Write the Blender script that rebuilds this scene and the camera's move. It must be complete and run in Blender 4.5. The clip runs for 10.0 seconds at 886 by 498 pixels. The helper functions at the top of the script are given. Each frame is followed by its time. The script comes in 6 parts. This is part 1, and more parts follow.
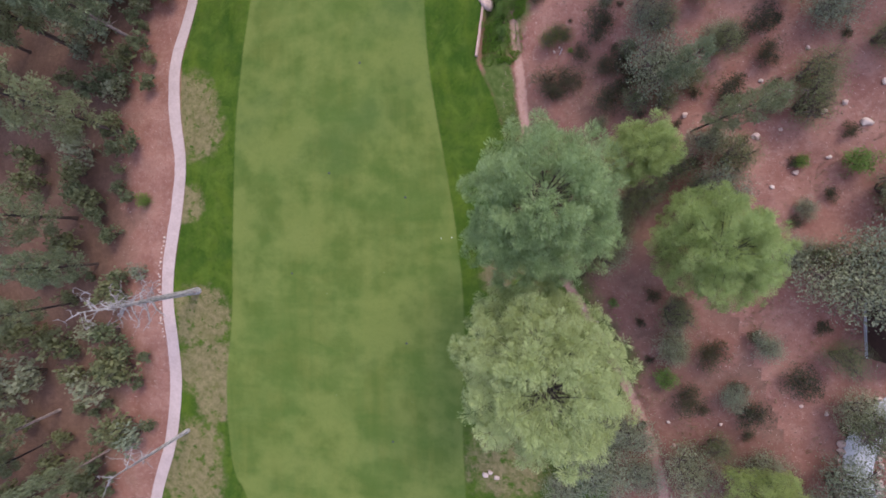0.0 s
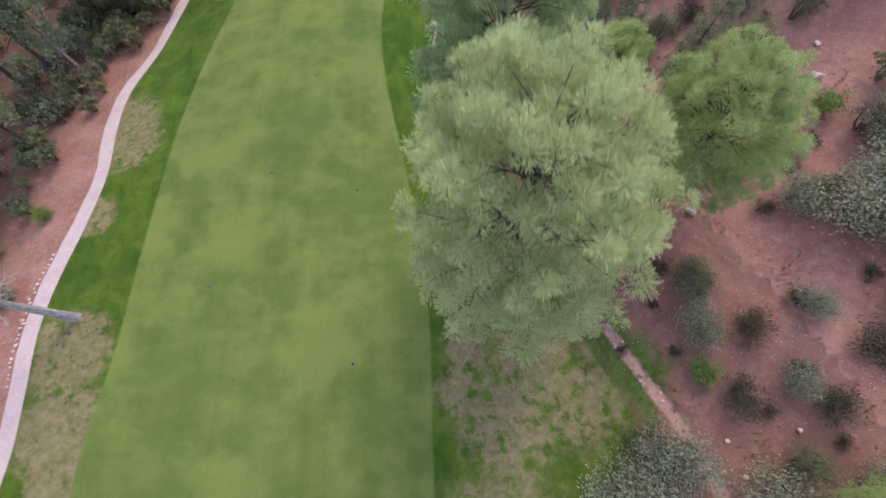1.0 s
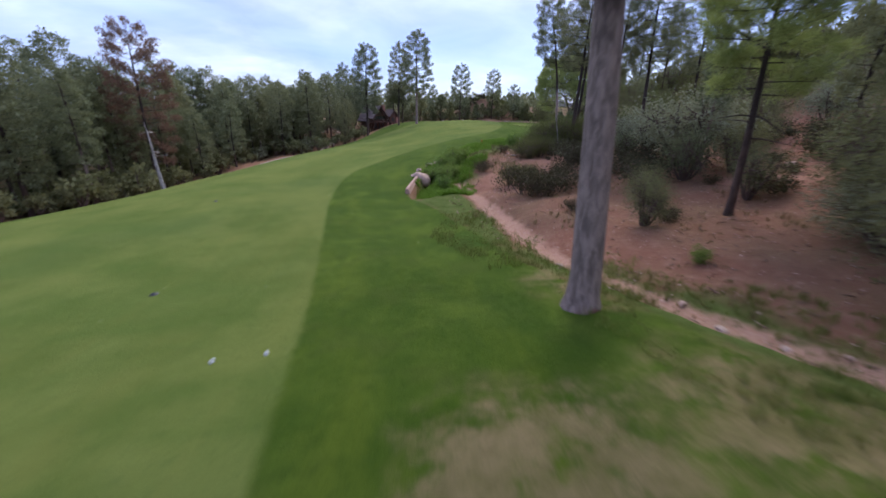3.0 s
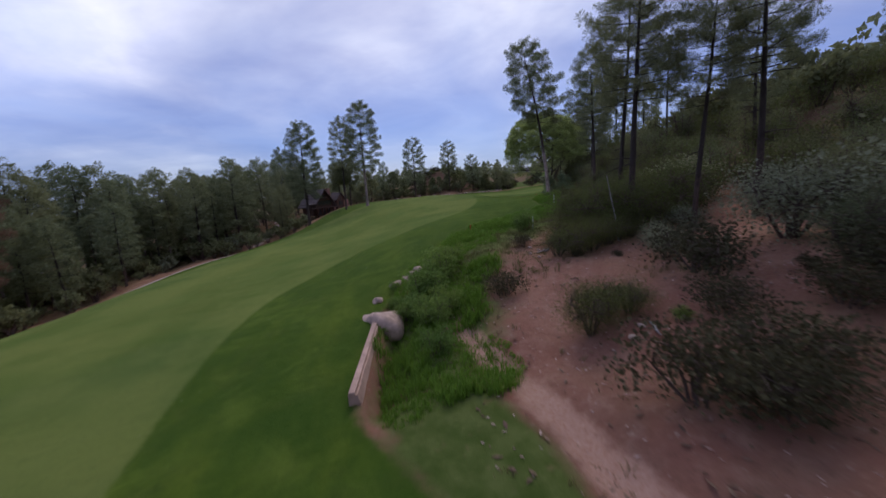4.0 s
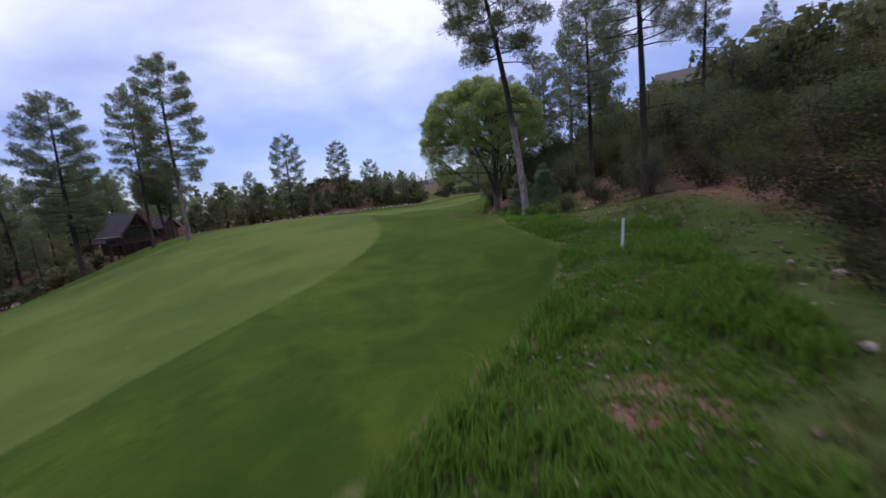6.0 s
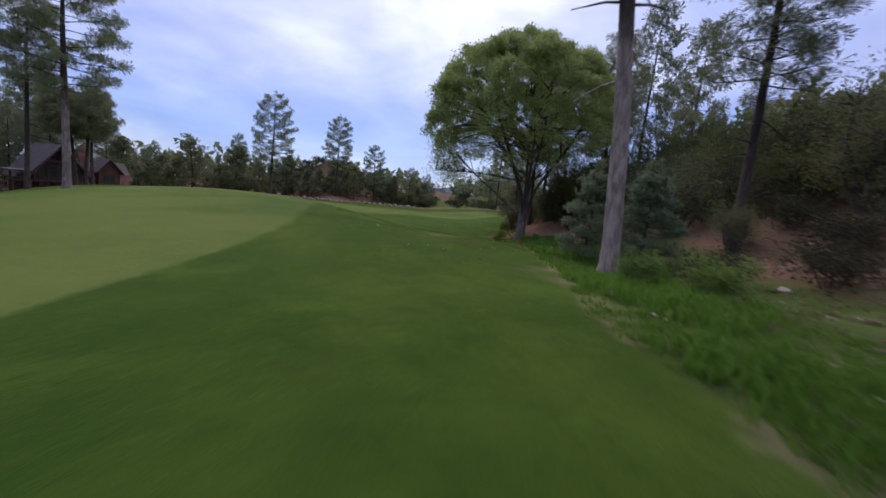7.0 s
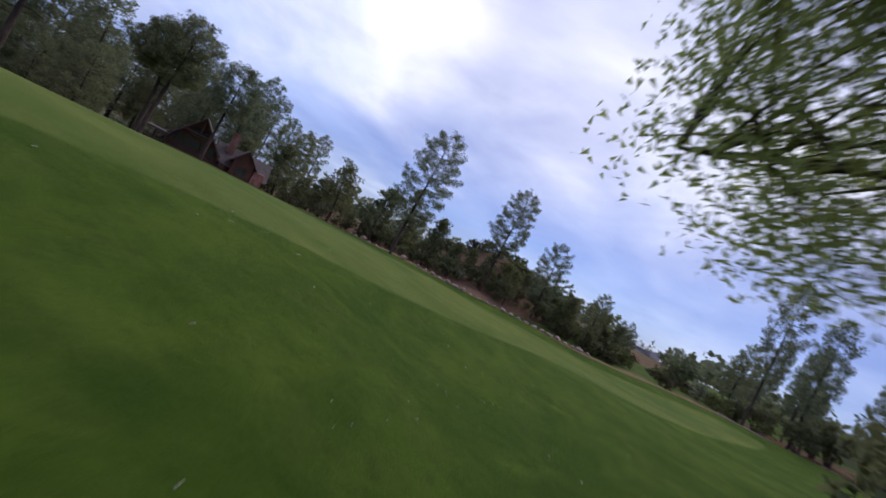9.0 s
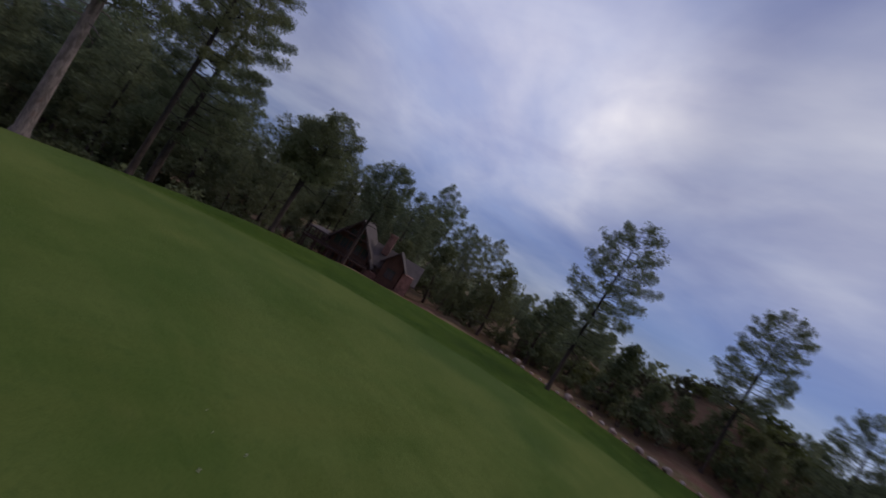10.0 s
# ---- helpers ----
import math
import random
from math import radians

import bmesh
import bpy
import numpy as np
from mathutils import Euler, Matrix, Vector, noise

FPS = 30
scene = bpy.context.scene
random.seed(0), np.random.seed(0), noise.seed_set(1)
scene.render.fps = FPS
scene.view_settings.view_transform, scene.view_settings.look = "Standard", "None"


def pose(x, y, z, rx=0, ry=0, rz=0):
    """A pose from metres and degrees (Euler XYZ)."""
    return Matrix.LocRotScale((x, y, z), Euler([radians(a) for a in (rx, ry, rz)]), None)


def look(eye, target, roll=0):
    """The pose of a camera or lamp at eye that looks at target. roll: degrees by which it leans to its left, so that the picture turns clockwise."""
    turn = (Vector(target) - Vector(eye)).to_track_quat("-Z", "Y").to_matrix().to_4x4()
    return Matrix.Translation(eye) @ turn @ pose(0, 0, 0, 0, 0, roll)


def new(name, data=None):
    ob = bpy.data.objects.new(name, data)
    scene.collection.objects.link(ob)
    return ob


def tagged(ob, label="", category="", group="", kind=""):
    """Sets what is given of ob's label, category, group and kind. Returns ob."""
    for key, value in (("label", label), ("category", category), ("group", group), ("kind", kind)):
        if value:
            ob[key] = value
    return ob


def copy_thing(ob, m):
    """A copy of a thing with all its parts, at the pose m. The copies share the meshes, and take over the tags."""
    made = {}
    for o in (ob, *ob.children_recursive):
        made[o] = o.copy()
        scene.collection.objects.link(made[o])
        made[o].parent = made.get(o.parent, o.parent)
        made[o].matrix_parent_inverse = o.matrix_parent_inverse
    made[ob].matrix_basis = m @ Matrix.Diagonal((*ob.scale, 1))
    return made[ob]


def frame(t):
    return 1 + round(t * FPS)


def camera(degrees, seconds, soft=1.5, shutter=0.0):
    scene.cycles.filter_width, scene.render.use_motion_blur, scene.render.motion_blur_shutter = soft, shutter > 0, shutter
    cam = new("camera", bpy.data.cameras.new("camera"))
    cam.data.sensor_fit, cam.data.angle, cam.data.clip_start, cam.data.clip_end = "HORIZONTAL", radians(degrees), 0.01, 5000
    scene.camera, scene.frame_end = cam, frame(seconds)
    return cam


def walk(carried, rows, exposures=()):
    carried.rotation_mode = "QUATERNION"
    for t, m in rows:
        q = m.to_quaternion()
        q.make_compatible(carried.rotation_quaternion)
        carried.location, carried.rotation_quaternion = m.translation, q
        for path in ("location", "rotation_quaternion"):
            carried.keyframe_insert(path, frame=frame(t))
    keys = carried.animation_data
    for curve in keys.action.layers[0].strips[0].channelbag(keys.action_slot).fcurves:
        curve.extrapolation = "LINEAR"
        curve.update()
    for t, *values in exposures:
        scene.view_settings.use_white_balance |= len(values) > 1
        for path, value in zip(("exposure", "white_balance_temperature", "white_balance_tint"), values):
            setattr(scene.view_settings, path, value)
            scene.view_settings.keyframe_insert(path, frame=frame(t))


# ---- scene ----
cam = camera(97.3, 10.0, 1.6, 0.22)
# seconds, eye, turn about x, y, z
ROWS = [
    (0.0, -0.18, -0.15, 60.33, -2.76, 3.89, -0.25),
    (0.5, -0.49, -9.92, 56.73, 6.48, 0.89, -2.59),
    (1.0, 0.52, -18.77, 48.62, 19.84, 0.54, -2.98),
    (1.5, 0.7, -24.26, 39.94, 32.88, -0.53, -2.21),
    (2.0, 0.83, -26.19, 29.17, 46.95, -1.99, -1.63),
    (2.3, 0.61, -24.39, 23.55, 54.27, -2.96, -2.32),
    (2.5, 0.82, -21.74, 20.2, 59.0, -3.17, -2.5),
    (2.7, 1.04, -18.05, 17.05, 63.91, -3.09, -2.75),
    (3.0, 1.45, -10.29, 14.26, 69.6, -1.04, -3.82),
    (3.2, 1.55, -5.4, 13.34, 72.66, -0.12, -4.82),
    (4.3, 2.2, 16.25, 14.1, 81.07, 5.77, -13.89),
    (4.5, 2.66, 19.56, 14.0, 81.65, 6.84, -15.7),
    (5.0, 4.6, 27.49, 13.88, 81.71, 8.74, -20.34),
    (5.5, 7.11, 34.44, 13.41, 81.15, 8.41, -23.68),
    (5.7, 8.31, 37.03, 13.23, 80.85, 7.58, -24.58),
    (6.8, 17.06, 52.9, 12.4, 81.26, -3.44, -23.78),
    (7.0, 18.63, 55.61, 11.99, 82.09, -5.96, -22.75),
    (7.3, 21.34, 59.74, 12.24, 82.85, -9.61, -20.33),
    (7.5, 23.03, 62.4, 12.22, 83.67, -11.89, -18.28),
    (8.0, 27.05, 69.56, 11.81, 86.27, -18.34, -11.95),
    (8.5, 30.05, 76.15, 11.34, 88.26, -23.95, -4.29),
    (9.0, 30.83, 85.22, 11.61, 90.81, -27.28, 7.33),
    (9.5, 30.24, 91.88, 12.9, 91.43, -29.94, 19.55),
    (10.0, 29.16, 98.15, 14.43, 91.03, -30.61, 38.36),
]
EXPOSURE = [(0.0, 1.32), (1.0, 1.52), (1.5, 1.6), (2.0, 1.8), (2.5, 1.85), (3.0, 1.0), (3.3, 0.55), (4.3, 0.05), (4.7, 0.05), (5.5, 0.35), (5.7, 0.4), (7.0, 0.45), (7.5, 0.48), (8.0, 0.62), (8.5, 1.05), (9.0, 0.25), (9.5, -0.35), (10.0, -0.65)]
walk(cam, [(t, pose(x, y, z, rx, ry, rz)) for t, x, y, z, rx, ry, rz in ROWS], EXPOSURE)

# ---- sky and sun: late, overcast, with bright gaps ----
world = bpy.data.worlds.new("overcast_sky")
scene.world = world
world.use_nodes = True
wn, wl = world.node_tree.nodes, world.node_tree.links
wn.clear()


def wnode(kind, **values):
    n = wn.new(kind)
    for k, v in values.items():
        n.inputs[k].default_value = v
    return n


tc = wn.new("ShaderNodeTexCoord")
sep = wn.new("ShaderNodeSeparateXYZ")
wl.new(tc.outputs["Generated"], sep.inputs[0])
up = wn.new("ShaderNodeMath")
up.operation = "MAXIMUM"
wl.new(sep.outputs["Z"], up.inputs[0])
up.inputs[1].default_value = 0.0
lift = wn.new("ShaderNodeMath")
lift.operation = "ADD"
wl.new(up.outputs[0], lift.inputs[0])
lift.inputs[1].default_value = 0.22
flat = wn.new("ShaderNodeVectorMath")
flat.operation = "DIVIDE"
comb = wn.new("ShaderNodeCombineXYZ")
for k in range(3):
    wl.new(lift.outputs[0], comb.inputs[k])
wl.new(tc.outputs["Generated"], flat.inputs[0])
wl.new(comb.outputs[0], flat.inputs[1])
clouds = wnode("ShaderNodeTexNoise", Scale=0.75, Detail=7.0, Roughness=0.52, Distortion=0.35)
wl.new(flat.outputs[0], clouds.inputs["Vector"])
streaks = wnode("ShaderNodeTexNoise", Scale=1.9, Detail=4.0, Roughness=0.55, Distortion=0.6)
wl.new(flat.outputs[0], streaks.inputs["Vector"])
cover = wn.new("ShaderNodeValToRGB")
wl.new(clouds.outputs["Fac"], cover.inputs[0])
cover.color_ramp.elements[0].position, cover.color_ramp.elements[0].color = 0.33, (0.29, 0.37, 0.71, 1)
cover.color_ramp.elements[1].position, cover.color_ramp.elements[1].color = 0.74, (0.90, 0.91, 1.05, 1)
e = cover.color_ramp.elements.new(0.46)
e.color = (0.37, 0.43, 0.72, 1)
e = cover.color_ramp.elements.new(0.58)
e.color = (0.54, 0.58, 0.82, 1)
low = wn.new("ShaderNodeValToRGB")
wl.new(streaks.outputs["Fac"], low.inputs[0])
low.color_ramp.elements[0].position, low.color_ramp.elements[0].color = 0.36, (1.08, 1.08, 1.06, 1)
low.color_ramp.elements[1].position, low.color_ramp.elements[1].color = 0.68, (0.86, 0.86, 0.92, 1)
mul = wn.new("ShaderNodeMix")
mul.data_type, mul.blend_type = "RGBA", "MULTIPLY"
mul.inputs[0].default_value = 1.0
wl.new(cover.outputs[0], mul.inputs[6])
wl.new(low.outputs[0], mul.inputs[7])
# thinner cloud towards the horizon shows the blue air behind
sky = wn.new("ShaderNodeTexSky")
sky.sky_type, sky.sun_disc = "NISHITA", False
sky.sun_elevation, sky.sun_rotation = radians(38), radians(15)
skyv = wn.new("ShaderNodeVectorMath")
skyv.operation = "SCALE"
wl.new(sky.outputs[0], skyv.inputs[0])
skyv.inputs[3].default_value = 0.085
tint = wn.new("ShaderNodeMix")
tint.data_type, tint.blend_type = "RGBA", "MULTIPLY"
tint.inputs[0].default_value, tint.inputs[7].default_value = 1.0, (0.36, 0.52, 0.98, 1)
wl.new(skyv.outputs[0], tint.inputs[6])
edge = wn.new("ShaderNodeMapRange")
wl.new(sep.outputs["Z"], edge.inputs[0])
edge.inputs[1].default_value, edge.inputs[2].default_value = 0.0, 0.42
edge.inputs[3].default_value, edge.inputs[4].default_value = 0.42, 0.96
mixs = wn.new("ShaderNodeMix")
mixs.data_type = "RGBA"
wl.new(edge.outputs[0], mixs.inputs[0])
wl.new(tint.outputs[2], mixs.inputs[6])
wl.new(mul.outputs[2], mixs.inputs[7])
# a bright thin stretch of cloud in the north-west
facing = wn.new("ShaderNodeVectorMath")
facing.operation = "DOT_PRODUCT"
wl.new(tc.outputs["Generated"], facing.inputs[0])
facing.inputs[1].default_value = (-0.60, 0.65, 0.47)
thin = wn.new("ShaderNodeMapRange")
thin.interpolation_type = "SMOOTHSTEP"
wl.new(facing.outputs["Value"], thin.inputs[0])
thin.inputs[1].default_value, thin.inputs[2].default_value = 0.89, 1.0
thin.inputs[3].default_value, thin.inputs[4].default_value = 0.0, 0.55
veil = wn.new("ShaderNodeMix")
veil.data_type = "RGBA"
wl.new(thin.outputs[0], veil.inputs[0])
wl.new(mixs.outputs[2], veil.inputs[6])
gain = wn.new("ShaderNodeMix")
gain.data_type, gain.blend_type = "RGBA", "MULTIPLY"
gain.inputs[0].default_value, gain.inputs[7].default_value = 1.0, (2.5, 2.3, 1.9, 1)
wl.new(mixs.outputs[2], gain.inputs[6])
wl.new(gain.outputs[2], veil.inputs[7])
bg = wnode("ShaderNodeBackground", Strength=1.0)
wl.new(veil.outputs[2], bg.inputs[0])
wout = wn.new("ShaderNodeOutputWorld")
wl.new(bg.outputs[0], wout.inputs[0])

sun = new("sun", bpy.data.lights.new("sun", "SUN"))
sun.data.energy, sun.data.angle, sun.data.color = 1.2, radians(25), (1.0, 0.93, 0.84)
sun.matrix_world = look((40, 120, 120), (0, 20, 0))


# ---- materials ----
class Nodes:
    """Short hand for building one node material."""

    def __init__(self, name):
        self.mat = bpy.data.materials.new(name)
        self.mat.use_nodes = True
        self.t = self.mat.node_tree
        self.t.nodes.clear()

    def node(self, kind, *links, **values):
        n = self.t.nodes.new(kind)
        for k, v in values.items():
            n.inputs[k].default_value = v
        for slot, src in links:
            self.t.links.new(src, n.inputs[slot])
        return n

    def noise(self, scale, detail=4.0, rough=0.55, vec=None, dist=0.0):
        n = self.node("ShaderNodeTexNoise", Scale=scale, Detail=detail, Roughness=rough, Distortion=dist)
        v = vec if vec is not None else self.geo()
        self.t.links.new(v, n.inputs["Vector"])
        return n.outputs["Fac"]

    def geo(self):
        return self.node("ShaderNodeNewGeometry").outputs["Position"]

    def attr(self, name):
        n = self.node("ShaderNodeAttribute")
        n.attribute_name = name
        return n.outputs["Fac"]

    def math(self, op, a, b=0.0):
        n = self.node("ShaderNodeMath")
        n.operation = op
        for i, v in enumerate((a, b)):
            if isinstance(v, (int, float)):
                n.inputs[i].default_value = v
            else:
                self.t.links.new(v, n.inputs[i])
        return n.outputs[0]

    def step(self, v, lo, hi, a=0.0, b=1.0):
        n = self.node("ShaderNodeMapRange")
        n.interpolation_type = "SMOOTHSTEP"
        self.t.links.new(v, n.inputs[0])
        for i, x in enumerate((lo, hi, a, b)):
            n.inputs[i + 1].default_value = x
        return n.outputs[0]

    def mix(self, fac, a, b, blend="MIX"):
        n = self.node("ShaderNodeMix")
        n.data_type, n.blend_type = "RGBA", blend
        for i, v in ((0, fac), (6, a), (7, b)):
            if isinstance(v, (int, float)):
                n.inputs[i].default_value = v
            elif isinstance(v, tuple):
                n.inputs[i].default_value = (*v, 1)
            else:
                self.t.links.new(v, n.inputs[i])
        return n.outputs[2]

    def bump(self, height, strength, distance):
        n = self.node("ShaderNodeBump", Strength=strength, Distance=distance)
        self.t.links.new(height, n.inputs["Height"])
        return n.outputs[0]

    def finish(self, color, rough=0.8, normal=None, metal=0.0, translucent=0.0, spec=0.35):
        b = self.node("ShaderNodeBsdfPrincipled", Roughness=rough, Metallic=metal)
        b.inputs["Specular IOR Level"].default_value = spec
        if isinstance(color, tuple):
            b.inputs["Base Color"].default_value = (*color, 1)
        else:
            self.t.links.new(color, b.inputs["Base Color"])
        if normal is not None:
            self.t.links.new(normal, b.inputs["Normal"])
        last = b.outputs[0]
        if translucent:
            tr = self.node("ShaderNodeBsdfTranslucent")
            if isinstance(color, tuple):
                tr.inputs[0].default_value = (*color, 1)
            else:
                self.t.links.new(color, tr.inputs[0])
            m = self.node("ShaderNodeMixShader")
            m.inputs[0].default_value = translucent
            self.t.links.new(last, m.inputs[1])
            self.t.links.new(tr.outputs[0], m.inputs[2])
            last = m.outputs[0]
        o = self.node("ShaderNodeOutputMaterial")
        self.t.links.new(last, o.inputs[0])
        return self.mat


def leaf_mat(name, low_col, high_col, trans=0.25, rough=0.75):
    """Foliage: tone per clump, a little per leaf, and a large-scale drift from tree to tree."""
    n = Nodes(name)
    tone = n.attr("tone")
    info = n.node("ShaderNodeObjectInfo").outputs["Random"]
    isl = n.node("ShaderNodeNewGeometry").outputs["Random Per Island"]
    f = n.math("ADD", n.math("MULTIPLY", tone, 0.6), n.math("MULTIPLY", isl, 0.4))
    c = n.mix(f, low_col, high_col)
    c = n.mix(n.math("MULTIPLY", info, 0.35), c, tuple(v * k for v, k in zip(high_col, (1.25, 1.0, 0.75))))
    return n.finish(c, rough, None, 0, trans, 0.10)


def bark_mat(name, pale, dark, split, scale=1.0):
    """Plated bark, pale and grey below and dark above the height split."""
    n = Nodes(name)
    obj = n.node("ShaderNodeTexCoord").outputs["Object"]
    st = n.node("ShaderNodeMapping")
    n.t.links.new(obj, st.inputs[0])
    st.inputs["Scale"].default_value = (4.0 * scale, 4.0 * scale, 1.1 * scale)
    plates = n.noise(1.6, 6, 0.62, st.outputs[0], 0.5)
    fine = n.noise(7.0, 5, 0.6, st.outputs[0])
    sepz = n.node("ShaderNodeSeparateXYZ")
    n.t.links.new(obj, sepz.inputs[0])
    hz = n.math("ADD", sepz.outputs["Z"], n.math("MULTIPLY", n.noise(0.7, 4, 0.6, obj), 5.0))
    up_ = n.step(hz, split, split + 2.6)
    c1 = n.mix(n.step(plates, 0.35, 0.65), tuple(v * 0.45 for v in pale), pale)
    c2 = n.mix(n.step(plates, 0.35, 0.65), tuple(v * 0.5 for v in dark), dark)
    scar = n.math("MULTIPLY", n.step(n.noise(0.55, 3, 0.5, obj, 0.3), 0.54, 0.62), n.step(sepz.outputs["Z"], 4.5, 2.0))
    c1 = n.mix(n.math("MULTIPLY", scar, 0.75), c1, (pale[0] * 0.75, pale[1] * 0.42, pale[2] * 0.36))
    c = n.mix(up_, c1, c2)
    c = n.mix(n.math("MULTIPLY", n.step(fine, 0.5, 0.75), 0.4), c, tuple(v * 0.4 for v in pale))
    return n.finish(c, 0.9, n.bump(n.math("ADD", plates, n.math("MULTIPLY", fine, 0.4)), 0.9, 0.06))


def plain_mat(name, col, rough=0.7, scale=6.0, amount=0.35, bump_d=0.01, metal=0.0, spec=0.35):
    """A worn surface: two scales of noise in colour and relief."""
    n = Nodes(name)
    obj = n.node("ShaderNodeTexCoord").outputs["Object"]
    a, b = n.noise(scale, 5, 0.6, obj), n.noise(scale * 0.17, 3, 0.5, obj)
    f = n.math("ADD", n.math("MULTIPLY", a, 0.6), n.math("MULTIPLY", b, 0.4))
    c = n.mix(n.step(f, 0.3, 0.7), tuple(v * (1 - amount) for v in col), tuple(min(1, v * (1 + amount * 0.6)) for v in col))
    return n.finish(c, rough, n.bump(a, 0.6, bump_d), metal, 0, spec)


def ground_mat():
    """Turf cut at two heights, dry patches, weeds and red granite soil, parted along the mown lines."""
    n = Nodes("course_ground")
    big = n.noise(0.045, 3, 0.5)
    mid = n.noise(0.22, 5, 0.6)
    small = n.noise(1.3, 5, 0.65)
    fine = n.noise(9.0, 4, 0.7)
    blade = n.noise(38.0, 2, 0.6)
    wob = n.math("MULTIPLY", n.math("SUBTRACT", small, 0.5), 0.7)
    wob2 = n.math("MULTIPLY", n.math("SUBTRACT", mid, 0.5), 5.0)
    # mown fairway with faint stripes along the hole
    pos = n.geo()
    strm = n.node("ShaderNodeMapping")
    n.t.links.new(pos, strm.inputs[0])
    strm.inputs["Scale"].default_value = (0.400, 0.028, 0.000)
    strm.inputs["Rotation"].default_value = (0, 0, 0.12)
    stripe = n.noise(1.0, 5, 0.65, strm.outputs[0], 0.25)
    fair = n.mix(n.step(mid, 0.3, 0.7), (0.099, 0.134, 0.022), (0.142, 0.178, 0.036))
    fair = n.mix(n.math("MULTIPLY", n.step(stripe, 0.38, 0.68), 0.45), fair, (0.172, 0.182, 0.036))
    fair = n.mix(n.math("MULTIPLY", n.step(big, 0.5, 0.62), 0.55), fair, (0.075, 0.120, 0.027))
    patch = n.node("ShaderNodeMapping")
    n.t.links.new(pos, patch.inputs[0])
    patch.inputs["Rotation"].default_value = (0, 0, 0.5)
    patch.inputs["Scale"].default_value = (0.10, 0.32, 0.0)
    fair = n.mix(n.math("MULTIPLY", n.step(n.noise(1.0, 5, 0.6, patch.outputs[0], 0.5), 0.38, 0.68), 0.6), fair, (0.078, 0.128, 0.020))
    fair = n.mix(n.math("MULTIPLY", n.step(small, 0.55, 0.75), 0.3), fair, (0.152, 0.168, 0.042))
    fair = n.mix(n.math("MULTIPLY", n.step(n.noise(0.11, 4, 0.6), 0.42, 0.64), 0.6), fair, (0.186, 0.206, 0.042))
    fair = n.mix(n.math("MULTIPLY", n.step(n.noise(3.4, 4, 0.7), 0.52, 0.70), 0.4), fair, (0.082, 0.122, 0.024))
    rough_ = n.mix(n.step(mid, 0.32, 0.68), (0.038, 0.075, 0.007), (0.068, 0.111, 0.012))
    run = n.node("ShaderNodeMapping")
    n.t.links.new(pos, run.inputs[0])
    run.inputs["Rotation"].default_value = (0, 0, 0.42)
    run.inputs["Scale"].default_value = (0.42, 0.12, 0.0)
    runs = n.noise(1.0, 4, 0.6, run.outputs[0], 0.5)
    rough_ = n.mix(n.math("MULTIPLY", n.step(runs, 0.44, 0.68), 0.75), rough_, (0.093, 0.131, 0.013))
    rough_ = n.mix(n.math("MULTIPLY", n.step(runs, 0.50, 0.28), 0.4), rough_, (0.037, 0.072, 0.009))
    rough_ = n.mix(n.math("MULTIPLY", n.step(n.noise(0.6, 5, 0.65), 0.47, 0.68), 0.55), rough_, (0.080, 0.106, 0.016))
    tuft = n.noise(2.4, 5, 0.7)
    rough_ = n.mix(n.math("MULTIPLY", n.step(tuft, 0.50, 0.70), 0.55), rough_, (0.030, 0.063, 0.007))
    rough_ = n.mix(n.math("MULTIPLY", n.step(tuft, 0.46, 0.30), 0.5), rough_, (0.086, 0.122, 0.014))
    rough_ = n.mix(n.math("MULTIPLY", n.step(n.noise(0.16, 4, 0.6), 0.47, 0.62), 0.5), rough_, (0.034, 0.072, 0.009))
    rough_ = n.mix(n.math("MULTIPLY", n.step(n.noise(0.35, 5, 0.65, None, 0.6), 0.46, 0.68), 0.45), rough_, (0.120, 0.168, 0.020))
    rough_ = n.mix(n.math("MULTIPLY", n.step(n.noise(0.8, 5, 0.7, None, 0.4), 0.50, 0.68), 0.4), rough_, (0.034, 0.068, 0.008))
    dry = n.mix(n.step(small, 0.3, 0.7), (0.165, 0.132, 0.046), (0.310, 0.218, 0.100))
    dry_f = n.step(n.math("MULTIPLY", n.attr("dry"), n.math("ADD", n.math("MULTIPLY", n.math("SUBTRACT", n.noise(0.9, 6, 0.72), 0.5), 4.0), 0.7)), 0.15, 1.35)
    rough_ = n.mix(n.math("MULTIPLY", dry_f, 0.72), rough_, dry)
    turf = n.mix(n.step(n.math("ADD", n.attr("fair"), n.math("MULTIPLY", wob, 0.5)), -0.18, 0.18), rough_, fair)
    turf = n.mix(1.0, turf, (0.99, 1.0, 1.24), "MULTIPLY")
    # red decomposed granite with needles, gravel and thin weeds
    dirt = n.mix(n.step(mid, 0.3, 0.7), (0.248, 0.109, 0.080), (0.348, 0.174, 0.128))
    dirt = n.mix(n.math("MULTIPLY", n.step(small, 0.45, 0.75), 0.55), dirt, (0.408, 0.241, 0.187))
    dirt = n.mix(n.math("MULTIPLY", n.step(n.noise(3.2, 5, 0.7), 0.50, 0.66), 0.5), dirt, (0.190, 0.085, 0.062))
    dirt = n.mix(n.math("MULTIPLY", n.step(fine, 0.56, 0.70), 0.6), dirt, (0.130, 0.068, 0.052))
    dirt = n.mix(n.math("MULTIPLY", n.step(n.noise(5.0, 3, 0.6), 0.63, 0.70), 0.6), dirt, (0.470, 0.330, 0.270))
    litter = n.mix(n.step(small, 0.3, 0.7), (0.084, 0.050, 0.036), (0.140, 0.084, 0.056))
